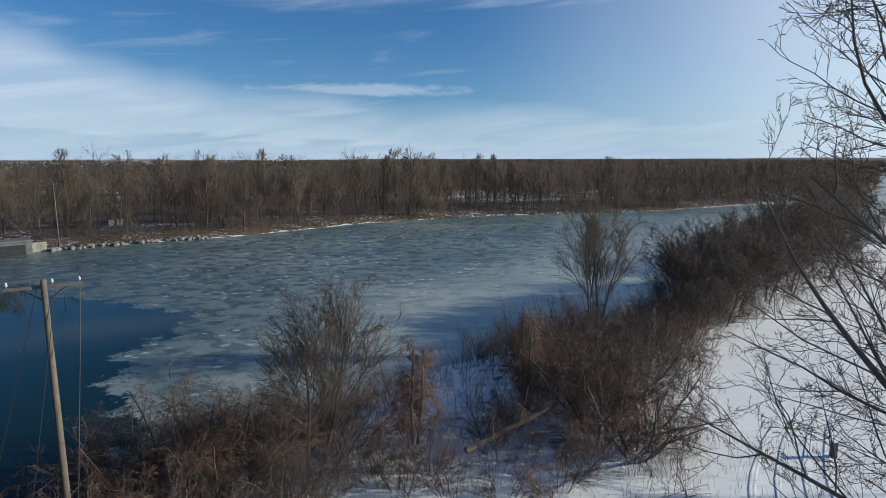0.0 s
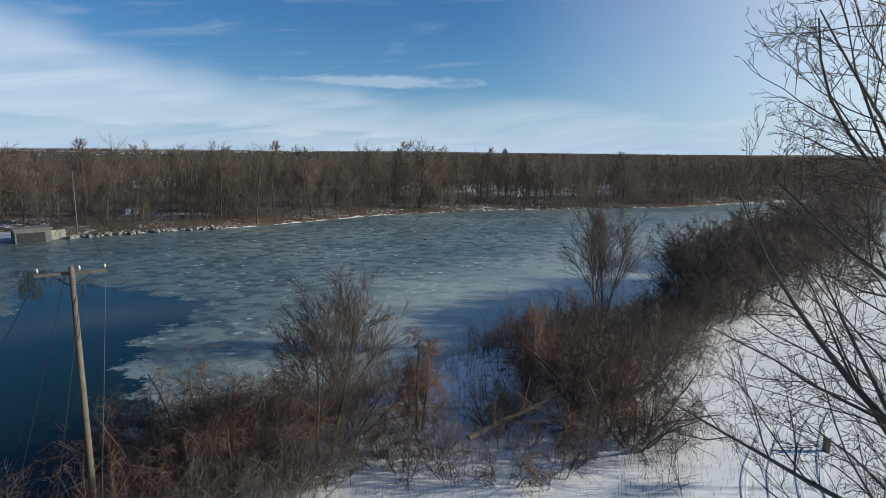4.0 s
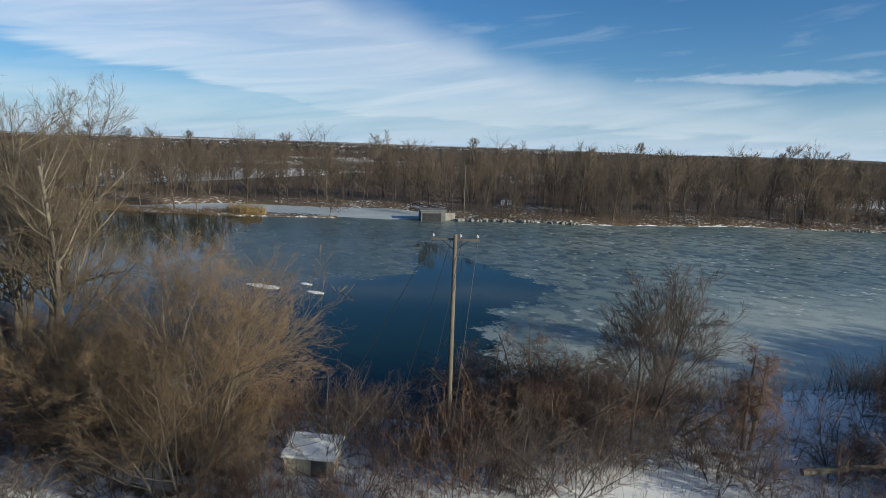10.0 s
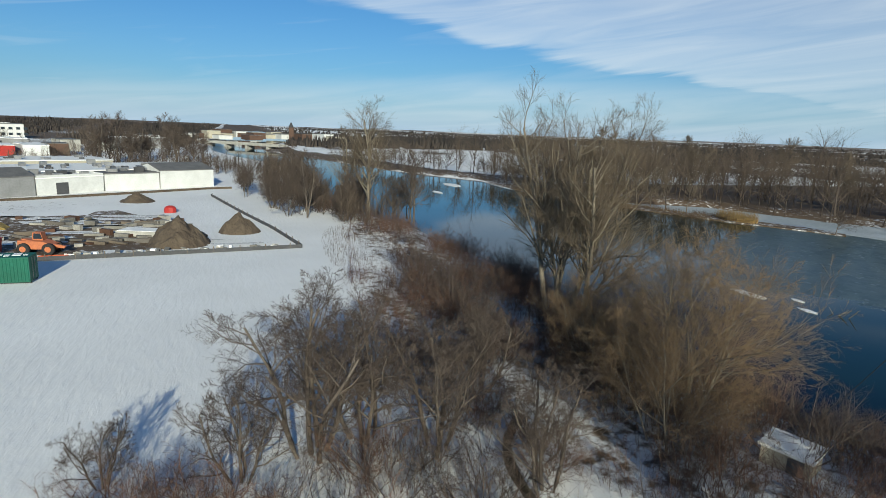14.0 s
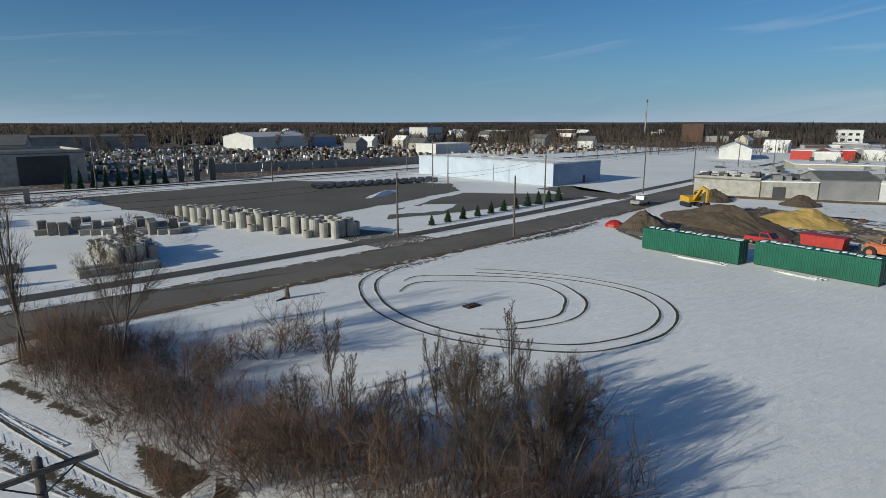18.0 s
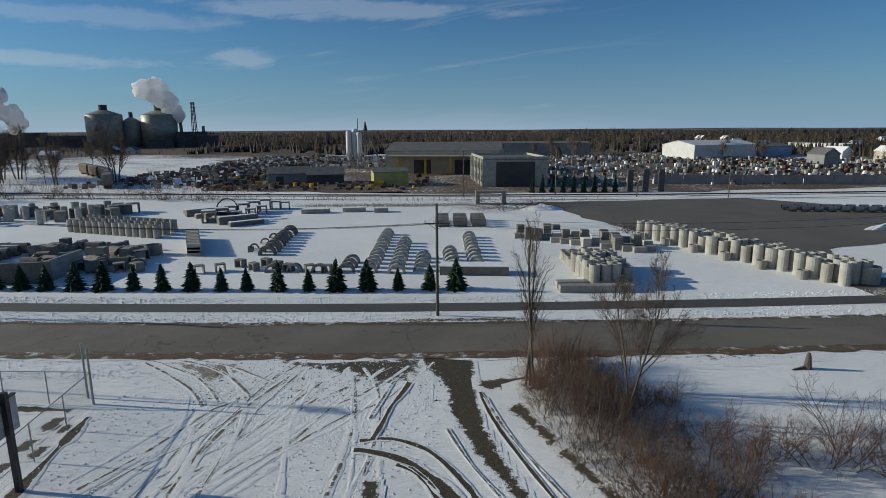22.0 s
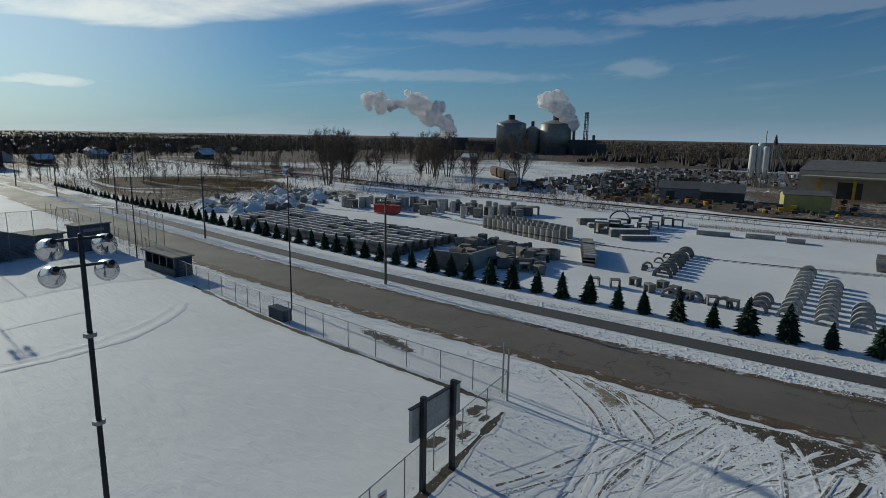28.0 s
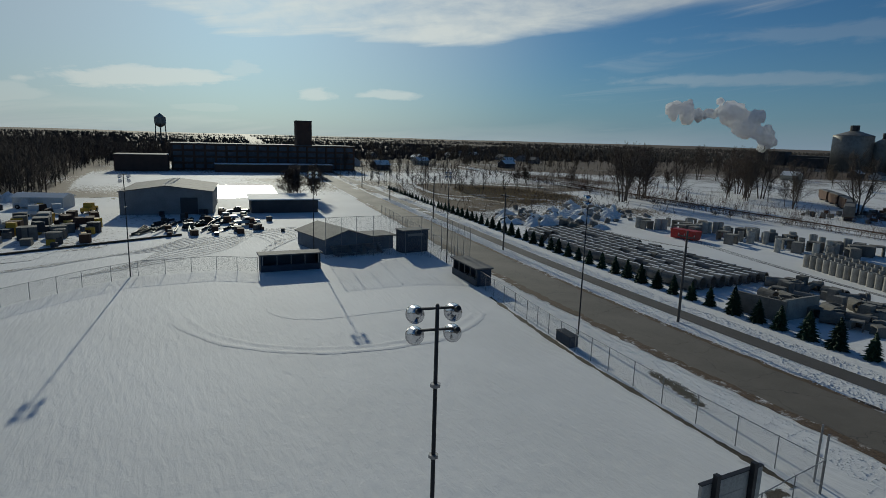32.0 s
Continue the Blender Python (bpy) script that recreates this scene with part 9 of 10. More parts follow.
def yard_stacks(name, n, xr, yr, size, materials, label, seed, keep=None):
    """Pallets, rings and blocks in ranks, too many and too far to tell apart."""
    r_ = np.random.default_rng(seed)
    forms = [Form() for _ in materials]
    for k in range(n):
        x, y = xr[0] + (xr[1] - xr[0]) * r_.random(), yr[0] + (yr[1] - yr[0]) * r_.random()
        x, y = round(x / 3.2) * 3.2 + r_.normal() * 0.3, round(y / 4.5) * 4.5 + r_.normal() * 0.4
        if keep and not keep(x, y):
            continue
        s = size * (0.5 + r_.random())
        f = forms[int(r_.integers(len(materials)))]
        if r_.random() < 0.35:
            f.turned([(s * 0.6, 0), (s * 0.62, s * 1.0), (s * 0.3, s * 1.05)], 8, pose(x, y, 0))
        else:
            f.box(x, y, 0, s * (0.8 + r_.random()), s * (0.7 + 0.6 * r_.random()), s * (0.6 + 0.8 * r_.random()), r_.normal() * 8)
    for f, m in zip(forms, materials):
        if f.v:
            tagged(part(name, f, m), label, "stacks", "", "stuff")


def open_yard(x, y):
    return not (-25 < x < 85 and -300 < y < -200) and not (y > -200 and x > 40)


yard_stacks("yard_stacks", 2900, (-180, 130), (-410, -205), 0.95, (CONCRETE, CONCRETE_DARK, RUST, SNOW_CLEAN, CONCRETE_PALE, DARK_CLAD), "ranks of stacked stone and precast goods under snow", 1, open_yard)
yard_stacks("yard_stacks", 1300, (-320, -120), (-330, -215), 1.1, (RUST, CONCRETE_PALE, RUST, CONCRETE_DARK, BEIGE), "ranks of stacked pipes and pallets in a far yard", 2)
yard_stacks("yard_clutter", 420, (75, 125), (-330, -215), 1.0, (RUST, CONCRETE_DARK, DARK_CLAD), "dark clutter of machines and pallets in the works yard", 3)
yard_stacks("yard_clutter", 320, (15, 85), (-245, -198), 0.9, (RUST, CONCRETE_DARK, DARK_CLAD, YELLOW_PAINT), "dark clutter of machines and pallets in the works yard", 4, lambda x, y: not (33 < x < 75 and y < -217) and not (20 < x < 35 and y < -208))

# sugar works with tanks and steam
for k, (x, y, r, h, nm) in enumerate(((362, -650, 17.5, 34, ""), (314, -670, 18, 34, ""), (341, -664, 9.0, 27, ""))):
    t = thing("storage_tank", pose(x, y, 0), "huge stained steel storage tank with a conical roof", "tank", "works tanks")
    part("shell", Form().turned([(r, 0), (r, h), (r - 0.2, h + 0.1)], 40), TANK, t, smooth=True)
    part("roof", Form().turned([(r + 0.2, h + 0.05), (r * 0.25, h + 4.5), (0.2, h + 4.6)], 40), TANK, t)
    part("head_house", Form().turned([(4 if r > 12 else 2, h + 4), (4 if r > 12 else 2, h + 10)], 12), DARK_CLAD, t)
tower_ = thing("lattice_tower", pose(285, -690, 0), "tall lattice tower among the works", "tower")
for k in range(4):
    a = 1.57 * k + 0.78
    part("leg", Form().rod((3.4 * math.cos(a), 3.4 * math.sin(a), 0), (1.6 * math.cos(a), 1.6 * math.sin(a), 48), 0.45), DARK_STEEL, tower_)
for k in range(12):
    part("deck", Form().box(0, 0, 4 * k + 2, 4.6, 4.6, 0.5), DARK_STEEL, tower_)
for x, y, L, W, H in ((275, -660, 30, 20, 16), (255, -650, 20, 16, 12), (420, -700, 60, 24, 12), (470, -690, 30, 24, 16), (400, -660, 16, 16, 10), (300, -640, 24, 10, 8)):
    building("works_block", pose(x, y, 0, 0, 0, 18), L, W, H, DARK_CLAD, ROOF_GREY, "dark works building beside the tanks", "works building", over=0.3)
for x, y, h in ((455, -655, 24), (292, -672, 30), (268, -672, 22)):
    t = thing("chimney", pose(x, y, 0), "short grey concrete works chimney beside tanks", "chimney")
    part("stack", Form().turned([(2.0, 0), (1.5, h), (1.2, h)], 12), CONCRETE_DARK, t)


def steam_material():
    m = bpy.data.materials.new("steam")
    m.use_nodes = True
    t = m.node_tree
    s = t.nodes["Principled BSDF"]
    s.inputs["Base Color"].default_value = (0.96, 0.96, 0.97, 1)
    s.inputs["Roughness"].default_value = 1.0
    s.inputs["Specular IOR Level"].default_value = 0.0
    s.inputs["Subsurface Weight"].default_value = 1.0
    s.inputs["Subsurface Radius"].default_value = (1.0, 1.0, 1.0)
    s.inputs["Subsurface Scale"].default_value = 14.0
    mx = node(t, "ShaderNodeMixShader")
    mx.inputs[0].default_value = 0.55
    tr = node(t, "ShaderNodeBsdfTranslucent")
    tr.inputs[0].default_value = (0.95, 0.95, 0.96, 1)
    t.links.new(s.outputs[0], mx.inputs[1])
    t.links.new(tr.outputs[0], mx.inputs[2])
    t.links.new(mx.outputs[0], t.nodes["Material Output"].inputs[0])
    return m


STEAM = steam_material()


def plume(name, path, r0, r1, n, label, seed):
    """Billowing steam: many soft lumps along a rising, drifting line."""
    r_ = np.random.default_rng(seed)
    bm = bmesh.new()
    p = [Vector(q) for q in path]
    for k in range(n):
        u = (k + r_.random()) / n * (len(p) - 1)
        i = min(int(u), len(p) - 2)
        c = p[i].lerp(p[i + 1], u - i)
        r = (r0 + (r1 - r0) * u / (len(p) - 1)) * (0.6 + 0.8 * r_.random())
        c += Vector(r_.normal(size=3)) * r * 0.55
        res = bmesh.ops.create_icosphere(bm, subdivisions=3, radius=r, matrix=Matrix.Translation(c))
        for v in res["verts"]:
            v.co = c + (v.co - c) * (1 + 0.55 * noise.noise(v.co * 0.13) + 0.22 * noise.noise(v.co * 0.4))
    me = bpy.data.meshes.new(name)
    bm.to_mesh(me)
    bm.free()
    me.materials.append(STEAM)
    ob = new(name, me)
    skin = ob.modifiers.new("skin", "REMESH")
    skin.mode, skin.voxel_size, skin.use_smooth_shade = "VOXEL", 1.1, True
    return tagged(ob, label, "steam", "", "stuff")


plume("steam_plume", [(455, -655, 22), (462, -654, 30), (474, -650, 40), (490, -640, 54), (500, -633, 66)], 5, 9, 46, "white steam rising from a works chimney", 1)
plume("steam_plume", [(503, -632, 66), (514, -626, 58), (524, -620, 54)], 5, 4, 9, "thin white steam drifting from a works chimney", 3)
plume("steam_plume", [(528, -618, 56), (540, -612, 60), (552, -606, 64)], 6, 7, 14, "detached puff of white steam over the works", 4)
plume("steam_plume", [(292, -672, 30), (299, -669, 42), (308, -666, 54), (316, -662, 62)], 4, 8, 26, "white steam rising behind the tanks", 2)

# scattered trees of the south side
far_tall = tree_meshes(141, 17.0, LIGHT_TALL, ((0, 0), (0.8, 0.5)), [(0.06, 0, 0), (-0.12, 0.05, 0)], thin=0.022)
far_tall_b = tree_meshes(142, 19.0, LIGHT_TALL, ((0, 0), (1.0, 0.2), (-0.8, 0.6)), [(0.02, 0, 0), (0.16, 0.05, 0), (-0.16, 0, 0)], thin=0.022)
far_round = tree_meshes(143, 10.5, LIGHT_ROUND, thin=0.02)
far_oak = tree_meshes(144, 10.0, LIGHT_ROUND, ((0, 0), (0.8, 0.4)), [(0.15, 0, 0), (-0.2, 0.1, 0)], thin=0.02)
for k, (x, y, me, a) in enumerate(((120, -222, far_tall_b, 0), (138, -219, far_round, 40), (141, -222, far_tall, 90), (146, -225, far_round, 130), (164, -230, far_tall, 10), (170, -226, far_oak, 70), (178, -236, far_tall, 190),
                                   (173, -175, far_tall_b, 20), (177, -180, far_tall_b, 150), (182, -195, far_tall, 50), (185, -198, far_tall_b, 300), (173, -202, far_tall, 70), (180, -190, far_tall, 10), (158, -190, sapling, 0),
                                   (171, -238, far_tall, 30), (175, -244, far_tall_b, 80), (178, -247, far_tall, 130), (170, -246, far_tall_b, 220), (182, -252, far_tall, 300), (160, -236, far_round, 0), (188, -256, far_tall_b, 20), (255, -326, far_tall, 0), (262, -318, far_tall_b, 70),
                                   (212, -240, far_oak, 0), (236, -250, far_oak, 60), (262, -262, far_oak, 120),
                                   (240, -180, far_oak, 20), (218, -188, far_round, 10))):
    tree(me, pose(x, y, 0, 0, 0, a), "bare tree standing in snow beside the railway", BARK, TWIG, "trees by the railway")
r_up = np.random.default_rng(91)
for k in range(30):  # the belt along the river beyond the building site
    x = -162 + 66 * r_up.random()
    lo, hi = lerp_line([(-162, -12), (-143, -9), (-95, 2)], x), near_shore(x) - 1
    o = tree((oak_2, oak_1, thorn_b, far_tall)[k % 4], pose(x, lo + (hi - lo) * r_up.random(), 0, 0, 0, float(360 * r_up.random())), "bare brown tree in a belt along the river", BARK, (TWIG_PALE, TWIG_RED)[k % 2], "trees along the upstream bank")
    q = 0.5 + 0.35 * r_up.random()
    o.scale = (q, q, q)
for k in range(22):  # the grove at the bend
    x, y = -345 + 110 * r_up.random(), -58 + 36 * r_up.random()
    o = tree((far_oak, far_round, far_tall)[k % 3], pose(x, y, 0, 0, 0, float(360 * r_up.random())), "bare olive-brown tree in a grove at the river's bend", BARK, TWIG_PALE, "grove at the river's bend")
    q = 0.9 + 0.4 * r_up.random()
    o.scale = (q * 1.2, q * 1.2, q)
for k in range(16):  # works at the edge of the town
    x, y = -262 - 120 * r_up.random(), -72 - 60 * r_up.random()
    building("shed_building", pose(x, y, 0, 0, 0, 10 + 20 * r_up.random()), 9 + 14 * r_up.random(), 9, 3.4 + 2.2 * r_up.random(), (WHITE_PAINT, BRICK, GREY_CLAD, CONCRETE_PALE, RED_PAINT, GREY_CLAD)[k % 6], (SNOW_CLEAN, ROOF_GREY)[k % 2], "low flat-roofed shed at the edge of the town", over=0.2)
r_mid = np.random.default_rng(77)
FAR_CROWN = [BROAD[0], BROAD[1], (8, 2, 0.6, 40, 0.6, 0.05, 0.2, 0.1, 3), (4, 1, 0.7, 38, 0.9, 0.05, 0.2, 0.1, 3)]


def woodlot(name, n, x0, x1, y0, y1, free, label):
    """Scattered distant bare trees as one stretch of open woodland."""
    pts, hs = [], []
    for k in range(n):
        x, y = x0 + (x1 - x0) * r_mid.random(), y0 + (y1 - y0) * r_mid.random()
        if free(x, y):
            pts.append((x, y, -0.2))
            hs.append(7 + 7 * r_mid.random())
    lv = grow(r_mid, np.array(pts), np.array(hs), FAR_CROWN, r_mid.normal(size=(len(pts), 3)) * [0.06, 0.06, 0], 0.045)
    me = mesh_np(name, *joined(lv))
    me.materials.append(TWIG_FAR)
    return tagged(new(name, me), label, "trees", "", "stuff")


woodlot("distant_trees", 120, -330, 230, -660, -330, lambda x, y: open_yard(x, y) and not (90 < x < 200 and y > -420), "dark bare trees among distant yards and houses")
woodlot("distant_trees", 150, 330, 750, -520, -120, lambda x, y: not (345 < x < 385 and y > -142) and abs(y - rail_y(x)) > 8 and abs(y - road_y(x)) > 10, "dark bare trees in low woods beyond the marsh")
for k in range(40):
    x = 60 + 180 * r_y.random()
    shrub(x, rail_y(x) + 10 + 6 * r_y.random() * (1 if k % 2 else -3), 1.4 + 1.6 * r_y.random(), TWIG, "low brown brush beside the railway", "brush by the railway")


def rail_brush():
    r_ = np.random.default_rng(231)
    pts, hs = [], []
    for k in range(3400):
        x = -30 + 330 * r_.random() ** 0.8
        off = (7 + 5 * r_.random()) if r_.random() < 0.6 else (-9 - 8 * r_.random())
        if x < 55 and off < 0:
            continue
        if noise.noise(Vector((x * 0.06, off * 0.2, 3))) + 0.3 * r_.normal() < (0.15 if x < 60 else -0.2):
            continue
        pts.append((x, rail_y(x) + off, -0.1))
        hs.append((1.0 + 1.8 * r_.random()) * (0.6 if x < 60 else 1.0 + 0.004 * x))
    lv = grow(r_, np.array(pts), np.array(hs), BRUSH, r_.normal(size=(len(pts), 3)) * [0.36, 0.36, 0], 0.02)
    me = mesh_np("railway_brush", *joined(lv))
    me.materials.append(TWIG_RED)
    tagged(new("railway_brush", me), "brown brush and weeds along the railway", "brush", "", "stuff")


rail_brush()


def scrub():
    """Low scrub in the waste ground east of the yard and beside the siding."""
    r_ = np.random.default_rng(241)
    pts, hs = [], []
    while len(pts) < 1500:
        x, y = 125 + 330 * r_.random(), -330 + 240 * r_.random()
        if abs(y - road_y(x)) < 22 or abs(y - rail_y(x)) < 6 or (x < 330 and y < rail_y(x)):
            continue
        if noise.noise(Vector((x * 0.02, y * 0.02, 8))) + 0.2 * r_.normal() < 0.02:
            continue
        pts.append((x, y, -0.1))
        hs.append(1.0 + 2.2 * r_.random())
    lv = grow(r_, np.array(pts), np.array(hs), BRUSH, r_.normal(size=(len(pts), 3)) * [0.4, 0.4, 0], 0.035)
    me = mesh_np("scrub", *joined(lv))
    me.materials.append(TWIG)
    tagged(new("scrub", me), "low brown scrub in waste ground by the siding", "brush", "", "stuff")


scrub()

# ---- the ball field and what lies east of it ----
PANEL = {}


def chain_panel(L, H):
    key = (round(L, 2), round(H, 2))
    if key not in PANEL:
        me = bpy.data.meshes.new("mesh_panel")
        me.from_pydata([(-L / 2, 0, 0.05), (L / 2, 0, 0.05), (L / 2, 0, H), (-L / 2, 0, H)], [], [(0, 1, 2, 3)])
        uv = me.uv_layers.new()
        for i, c in enumerate(((0, 0), (L, 0), (L, H), (0, H))):
            uv.data[i].uv = c
        me.materials.append(WIRE_MESH)
        PANEL[key] = me
    return PANEL[key]


def chain_fence(points, H, label, step=3.0, mesh=True, mid=False, name="chain_link_fence"):
    t = thing(name, pose(0, 0, 0), label, "fence")
    post_me = Form().rod((0, 0, -0.2), (0, 0, H + 0.05), 0.04, n=6).mesh("post", STEEL)
    for (x0, y0), (x1, y1) in zip(points, points[1:]):
        L = math.hypot(x1 - x0, y1 - y0)
        n = max(1, round(L / step))
        rz = math.degrees(math.atan2(y1 - y0, x1 - x0))
        for k in range(n):
            s, c = k / n, (k + 0.5) / n
            p = part("post", post_me, STEEL, t)
            p.matrix_basis = pose(x0 + (x1 - x0) * s, y0 + (y1 - y0) * s, 0)
            if mesh:
                q = part("mesh_panel", chain_panel(L / n, H), WIRE_MESH, t)
                q.matrix_basis = pose(x0 + (x1 - x0) * c, y0 + (y1 - y0) * c, 0, 0, 0, rz)
        for z in ((H, H / 2) if mid else (H,)):
            part("rail", Form().rod((x0, y0, z), (x1, y1, z), 0.03, n=5), STEEL, t)
    p = part("post", post_me, STEEL, t)
    p.matrix_basis = pose(*points[-1], 0)
    return t


FX = [33.9, 40, 47, 54, 62, 70, 80, 86]
FENCE = [(x, lerp_line([(33.9, -60.2), (47, -60.8), (62, -62.2), (80, -65.0), (86, -66)], x)) for x in FX]
chain_fence(FENCE, 2.3, "chain-link fence along the road side of the ball field")
chain_fence([(33.9, -60.2), (32.9, -50), (32.2, -44), (31.0, -33), (30.0, -20), (34, 2), (48, 16)], 2.3, "chain-link outfield fence on snow")
for x, y in ((34.0, -60.3), (34.9, -61.2)):
    t = thing("gate_post", pose(x, y, 0), "tall thin steel gate post at the fence corner", "post", "gate posts")
    part("post", Form().rod((0, 0, -0.2), (0, 0, 3.9), 0.07, n=8), STEEL, t)
structure("snow_drift", track([(33.3, -58.5), (32.2, -50), (31.4, -43), (30.4, -34)], 0.55, 0.015, 3, 0.9), CHURNED, "thin strip of thawed ground under the fence")
structure("snow_drift", track([(35, -59.4), (47, -60.2), (62, -61.6), (80, -64.4)], 0.6, 0.015, 4, 0.9), CHURNED, "thin strip of thawed ground under the fence")

structure("mud_patch", soft_patch([(34.8, -67.6), (32.4, -68.4), (29.6, -68.4), (25.6, -68.2), (24.6, -65.4), (27.4, -61.4), (30.5, -64.4)], 0.02, 2.4, 0.35, 0.7), TURNED, "tan mud fan smeared over snow at the turn-in")
for k, pts in enumerate(([(34.0, -67.2), (31.0, -64.8), (28.1, -62.0), (26.6, -59.8)], [(33.3, -67.5), (30.1, -65.6), (27.3, -62.7), (25.6, -60.2)], [(32.3, -68.0), (29.0, -66.5), (26.3, -64.3), (24.0, -61.4)], [(31.3, -68.0), (28.3, -67.0), (26.3, -65.9), (23.0, -63.4)], [(33.6, -67.6), (31.6, -66.4), (28.6, -64.4)])):
    structure("tyre_track", track(pts, 0.26, 0.026 + 0.001 * k, 70 + k, 0.5), RUT_THIN, "muddy wheel streak at the turn-in")
for k, (x, y, w) in enumerate(((35.0, -57.6, 0.9), (34.9, -55.1, 0.8), (34.7, -52.5, 0.9), (33.7, -54.4, 0.7), (33.9, -57.0, 0.6))):
    structure("mud_patch", soft_patch([(x - 0.5 * w, y - 0.9 * w), (x + 0.4 * w, y - 0.8 * w), (x + 0.6 * w, y + 0.5 * w), (x, y + 1.1 * w), (x - 0.5 * w, y + 0.6 * w)], 0.02, 0.3, 0.12, 0.35), CHURNED, "thawed dark spot in the snow by the fence corner")
structure("mud_patch", soft_patch([(53, -65.6), (49, -65.6), (45, -63.9), (44.8, -63.1), (48, -63.6), (52, -64.4)], 0.02, 0.8, 0.2, 0.7), RUT, "dark grass showing through snow behind the fence")
board = thing("scoreboard", pose(32.3, -49.4, 0, 0, 0, 90), "weathered scoreboard seen from its back on two dark steel posts", "scoreboard")
for s in (-1.35, 1.35):
    part("post", Form().box(s, 0.12, -0.3, 0.26, 0.26, 5.65), DARK_STEEL, board)
part("panel", Form().box(-0.1, -0.14, 3.05, 4.4, 0.18, 0.88), CONCRETE_PALE, board)
part("panel", Form().box(-0.1, -0.14, 3.95, 4.4, 0.18, 0.88), CONCRETE_PALE, board)
part("frame", Form().box(-0.1, -0.14, 4.84, 4.5, 0.24, 0.06), DARK_STEEL, board)
sgn = thing("fence_sign", pose(32.0, -44.6, 1.5, 0, 0, 88), "small faded notice hung on the fence", "sign")
part("plate", Form().box(0, 0.05, 0, 0.6, 0.03, 0.42), WHITE_PAINT, sgn)
part("lettering_bar", Form().box(0, 0.07, 0.16, 0.42, 0.01, 0.08), RED_PAINT, sgn)


def field_light(m, h, label, pairs=2, wood=DARK_STEEL):
    """A tall pole with reflector lamps on short arms; the lamps look along +x."""
    t = thing("floodlight_pole", m, label, "floodlight", "field floodlights")
    part("pole", Form().turned([(0.095, -0.5), (0.085, 0), (0.055, h), (0.035, h + 0.05)], 10), wood, t, smooth=True)
    for k in range(pairs):
        z = h - 0.1 - 0.62 * k
        part("arm", Form().box(0, 0, z, 0.07, 0.95, 0.06), wood, t)
        for s in (-1, 1):
            lamp = part("lamp", Form().turned([(0.05, -0.2), (0.11, -0.18), (0.16, -0.06), (0.24, 0.08), (0.28, 0.2), (0.25, 0.205)], 18), CHROME, t, "shiny metal floodlight reflector", True)
            lamp.matrix_basis = pose(0.14, s * 0.56, z - 0.12, 0, 118, 0)
            part("housing", Form().turned([(0.07, -0.36), (0.09, -0.18)], 10), DARK_STEEL, lamp)
    for z in (h - 2.4, h - 4.6):
        part("clamp", Form().turned([(0.15, z), (0.15, z + 0.1)], 8), STEEL, t)
    return t


LIGHTS = ((29.6, -31.7, 16.1, 350), (63.3, -65.6, 15.2, 60), (107.4, -21.5, 14.5, 200), (113.2, -49.2, 14.5, 180), (101, -68.5, 15.2, 100), (60, 18, 15, 300))
for x, y, h, a in LIGHTS:
    field_light(pose(x, y, 0, 0, 0, a), h, "tall dark floodlight pole with shiny reflectors beside the ball field")


def dugout(m, L, label):
    t = thing("dugout", m, label, "dugout", "dugouts")
    part("back_wall", Form().box(0, 1.1, 0, L, 0.2, 2.5), NAVY_PAINT, t)
    for s in (-1, 1):
        part("side_wall", Form().box(s * (L / 2 - 0.1), 0, 0, 0.2, 2.0, 2.4), NAVY_PAINT, t)
    part("roof", Form().box(0, 0, 2.5, L + 0.5, 2.9, 0.18, 0, 0), ROOF_GREY, t)
    for k in range(5):
        part("post", Form().box(-L / 2 + 0.3 + (L - 0.6) * k / 4, -1.05, 0, 0.1, 0.1, 2.5), STEEL, t)
    part("bench", Form().box(0, 0.7, 0.4, L - 1, 0.4, 0.08), POLE_GREY, t)
    part("front_board", Form().box(0, -1.15, 0, L, 0.06, 1.0), NAVY_PAINT, t)


dugout(pose(105.0, -43.4, 0, 0, 0, 268), 9.0, "dark navy dugout with an open front at the field's edge")
dugout(pose(89.6, -66.8, 0, 0, 0, 176), 8.6, "dark navy dugout with an open front beside the fence")
low_box = thing("storage_box", pose(61.5, -62.6, 0, 0, 0, -6), "low dark storage bin beside the fence", "bin")
part("body", Form().box(0, 0, 0, 2.6, 1.0, 1.1), NAVY_PAINT, low_box)
part("lid", Form().box(0, 0, 1.1, 2.7, 1.1, 0.08), DARK_CLAD, low_box)
club = building("concession_building", pose(120.5, -54.5, 0, 0, 0, 10), 12, 8.5, 2.7, SLATE_BLUE, ROOF_GREY, "slate-blue concession building with a shallow gabled roof", "building", 1.3, 0.5, doors=((0, 3, 1.0, 0, 2.1),), windows=((0, -2.5, 2.2, 1.0, 1.0),))
building("concession_annex", pose(118.5, -62.0, 0, 0, 0, 95), 5.5, 5, 2.4, SLATE_BLUE, ROOF_GREY, "low slate-blue annex with a flat roof", "building", over=0.4)
press = thing("announcer_booth", pose(112.6, -67.2, 0, 0, 0, 96), "dark blue box-like announcer booth with a pale sign", "booth")
part("body", Form().box(0, 0, 0, 5.2, 2.6, 4.0), NAVY_PAINT, press)
part("roof", Form().box(0, 0, 4.0, 5.6, 3.0, 0.15), ROOF_GREY, press)
part("lettering_bar", Form().box(0, 1.33, 3.0, 3.2, 0.04, 0.45), GREY_CLAD, press)
stand = thing("bleacher", pose(112.0, -57.2, 0, 0, 0, -84), "grey metal bleacher of five planks behind the backstop", "bleacher", "bleachers")
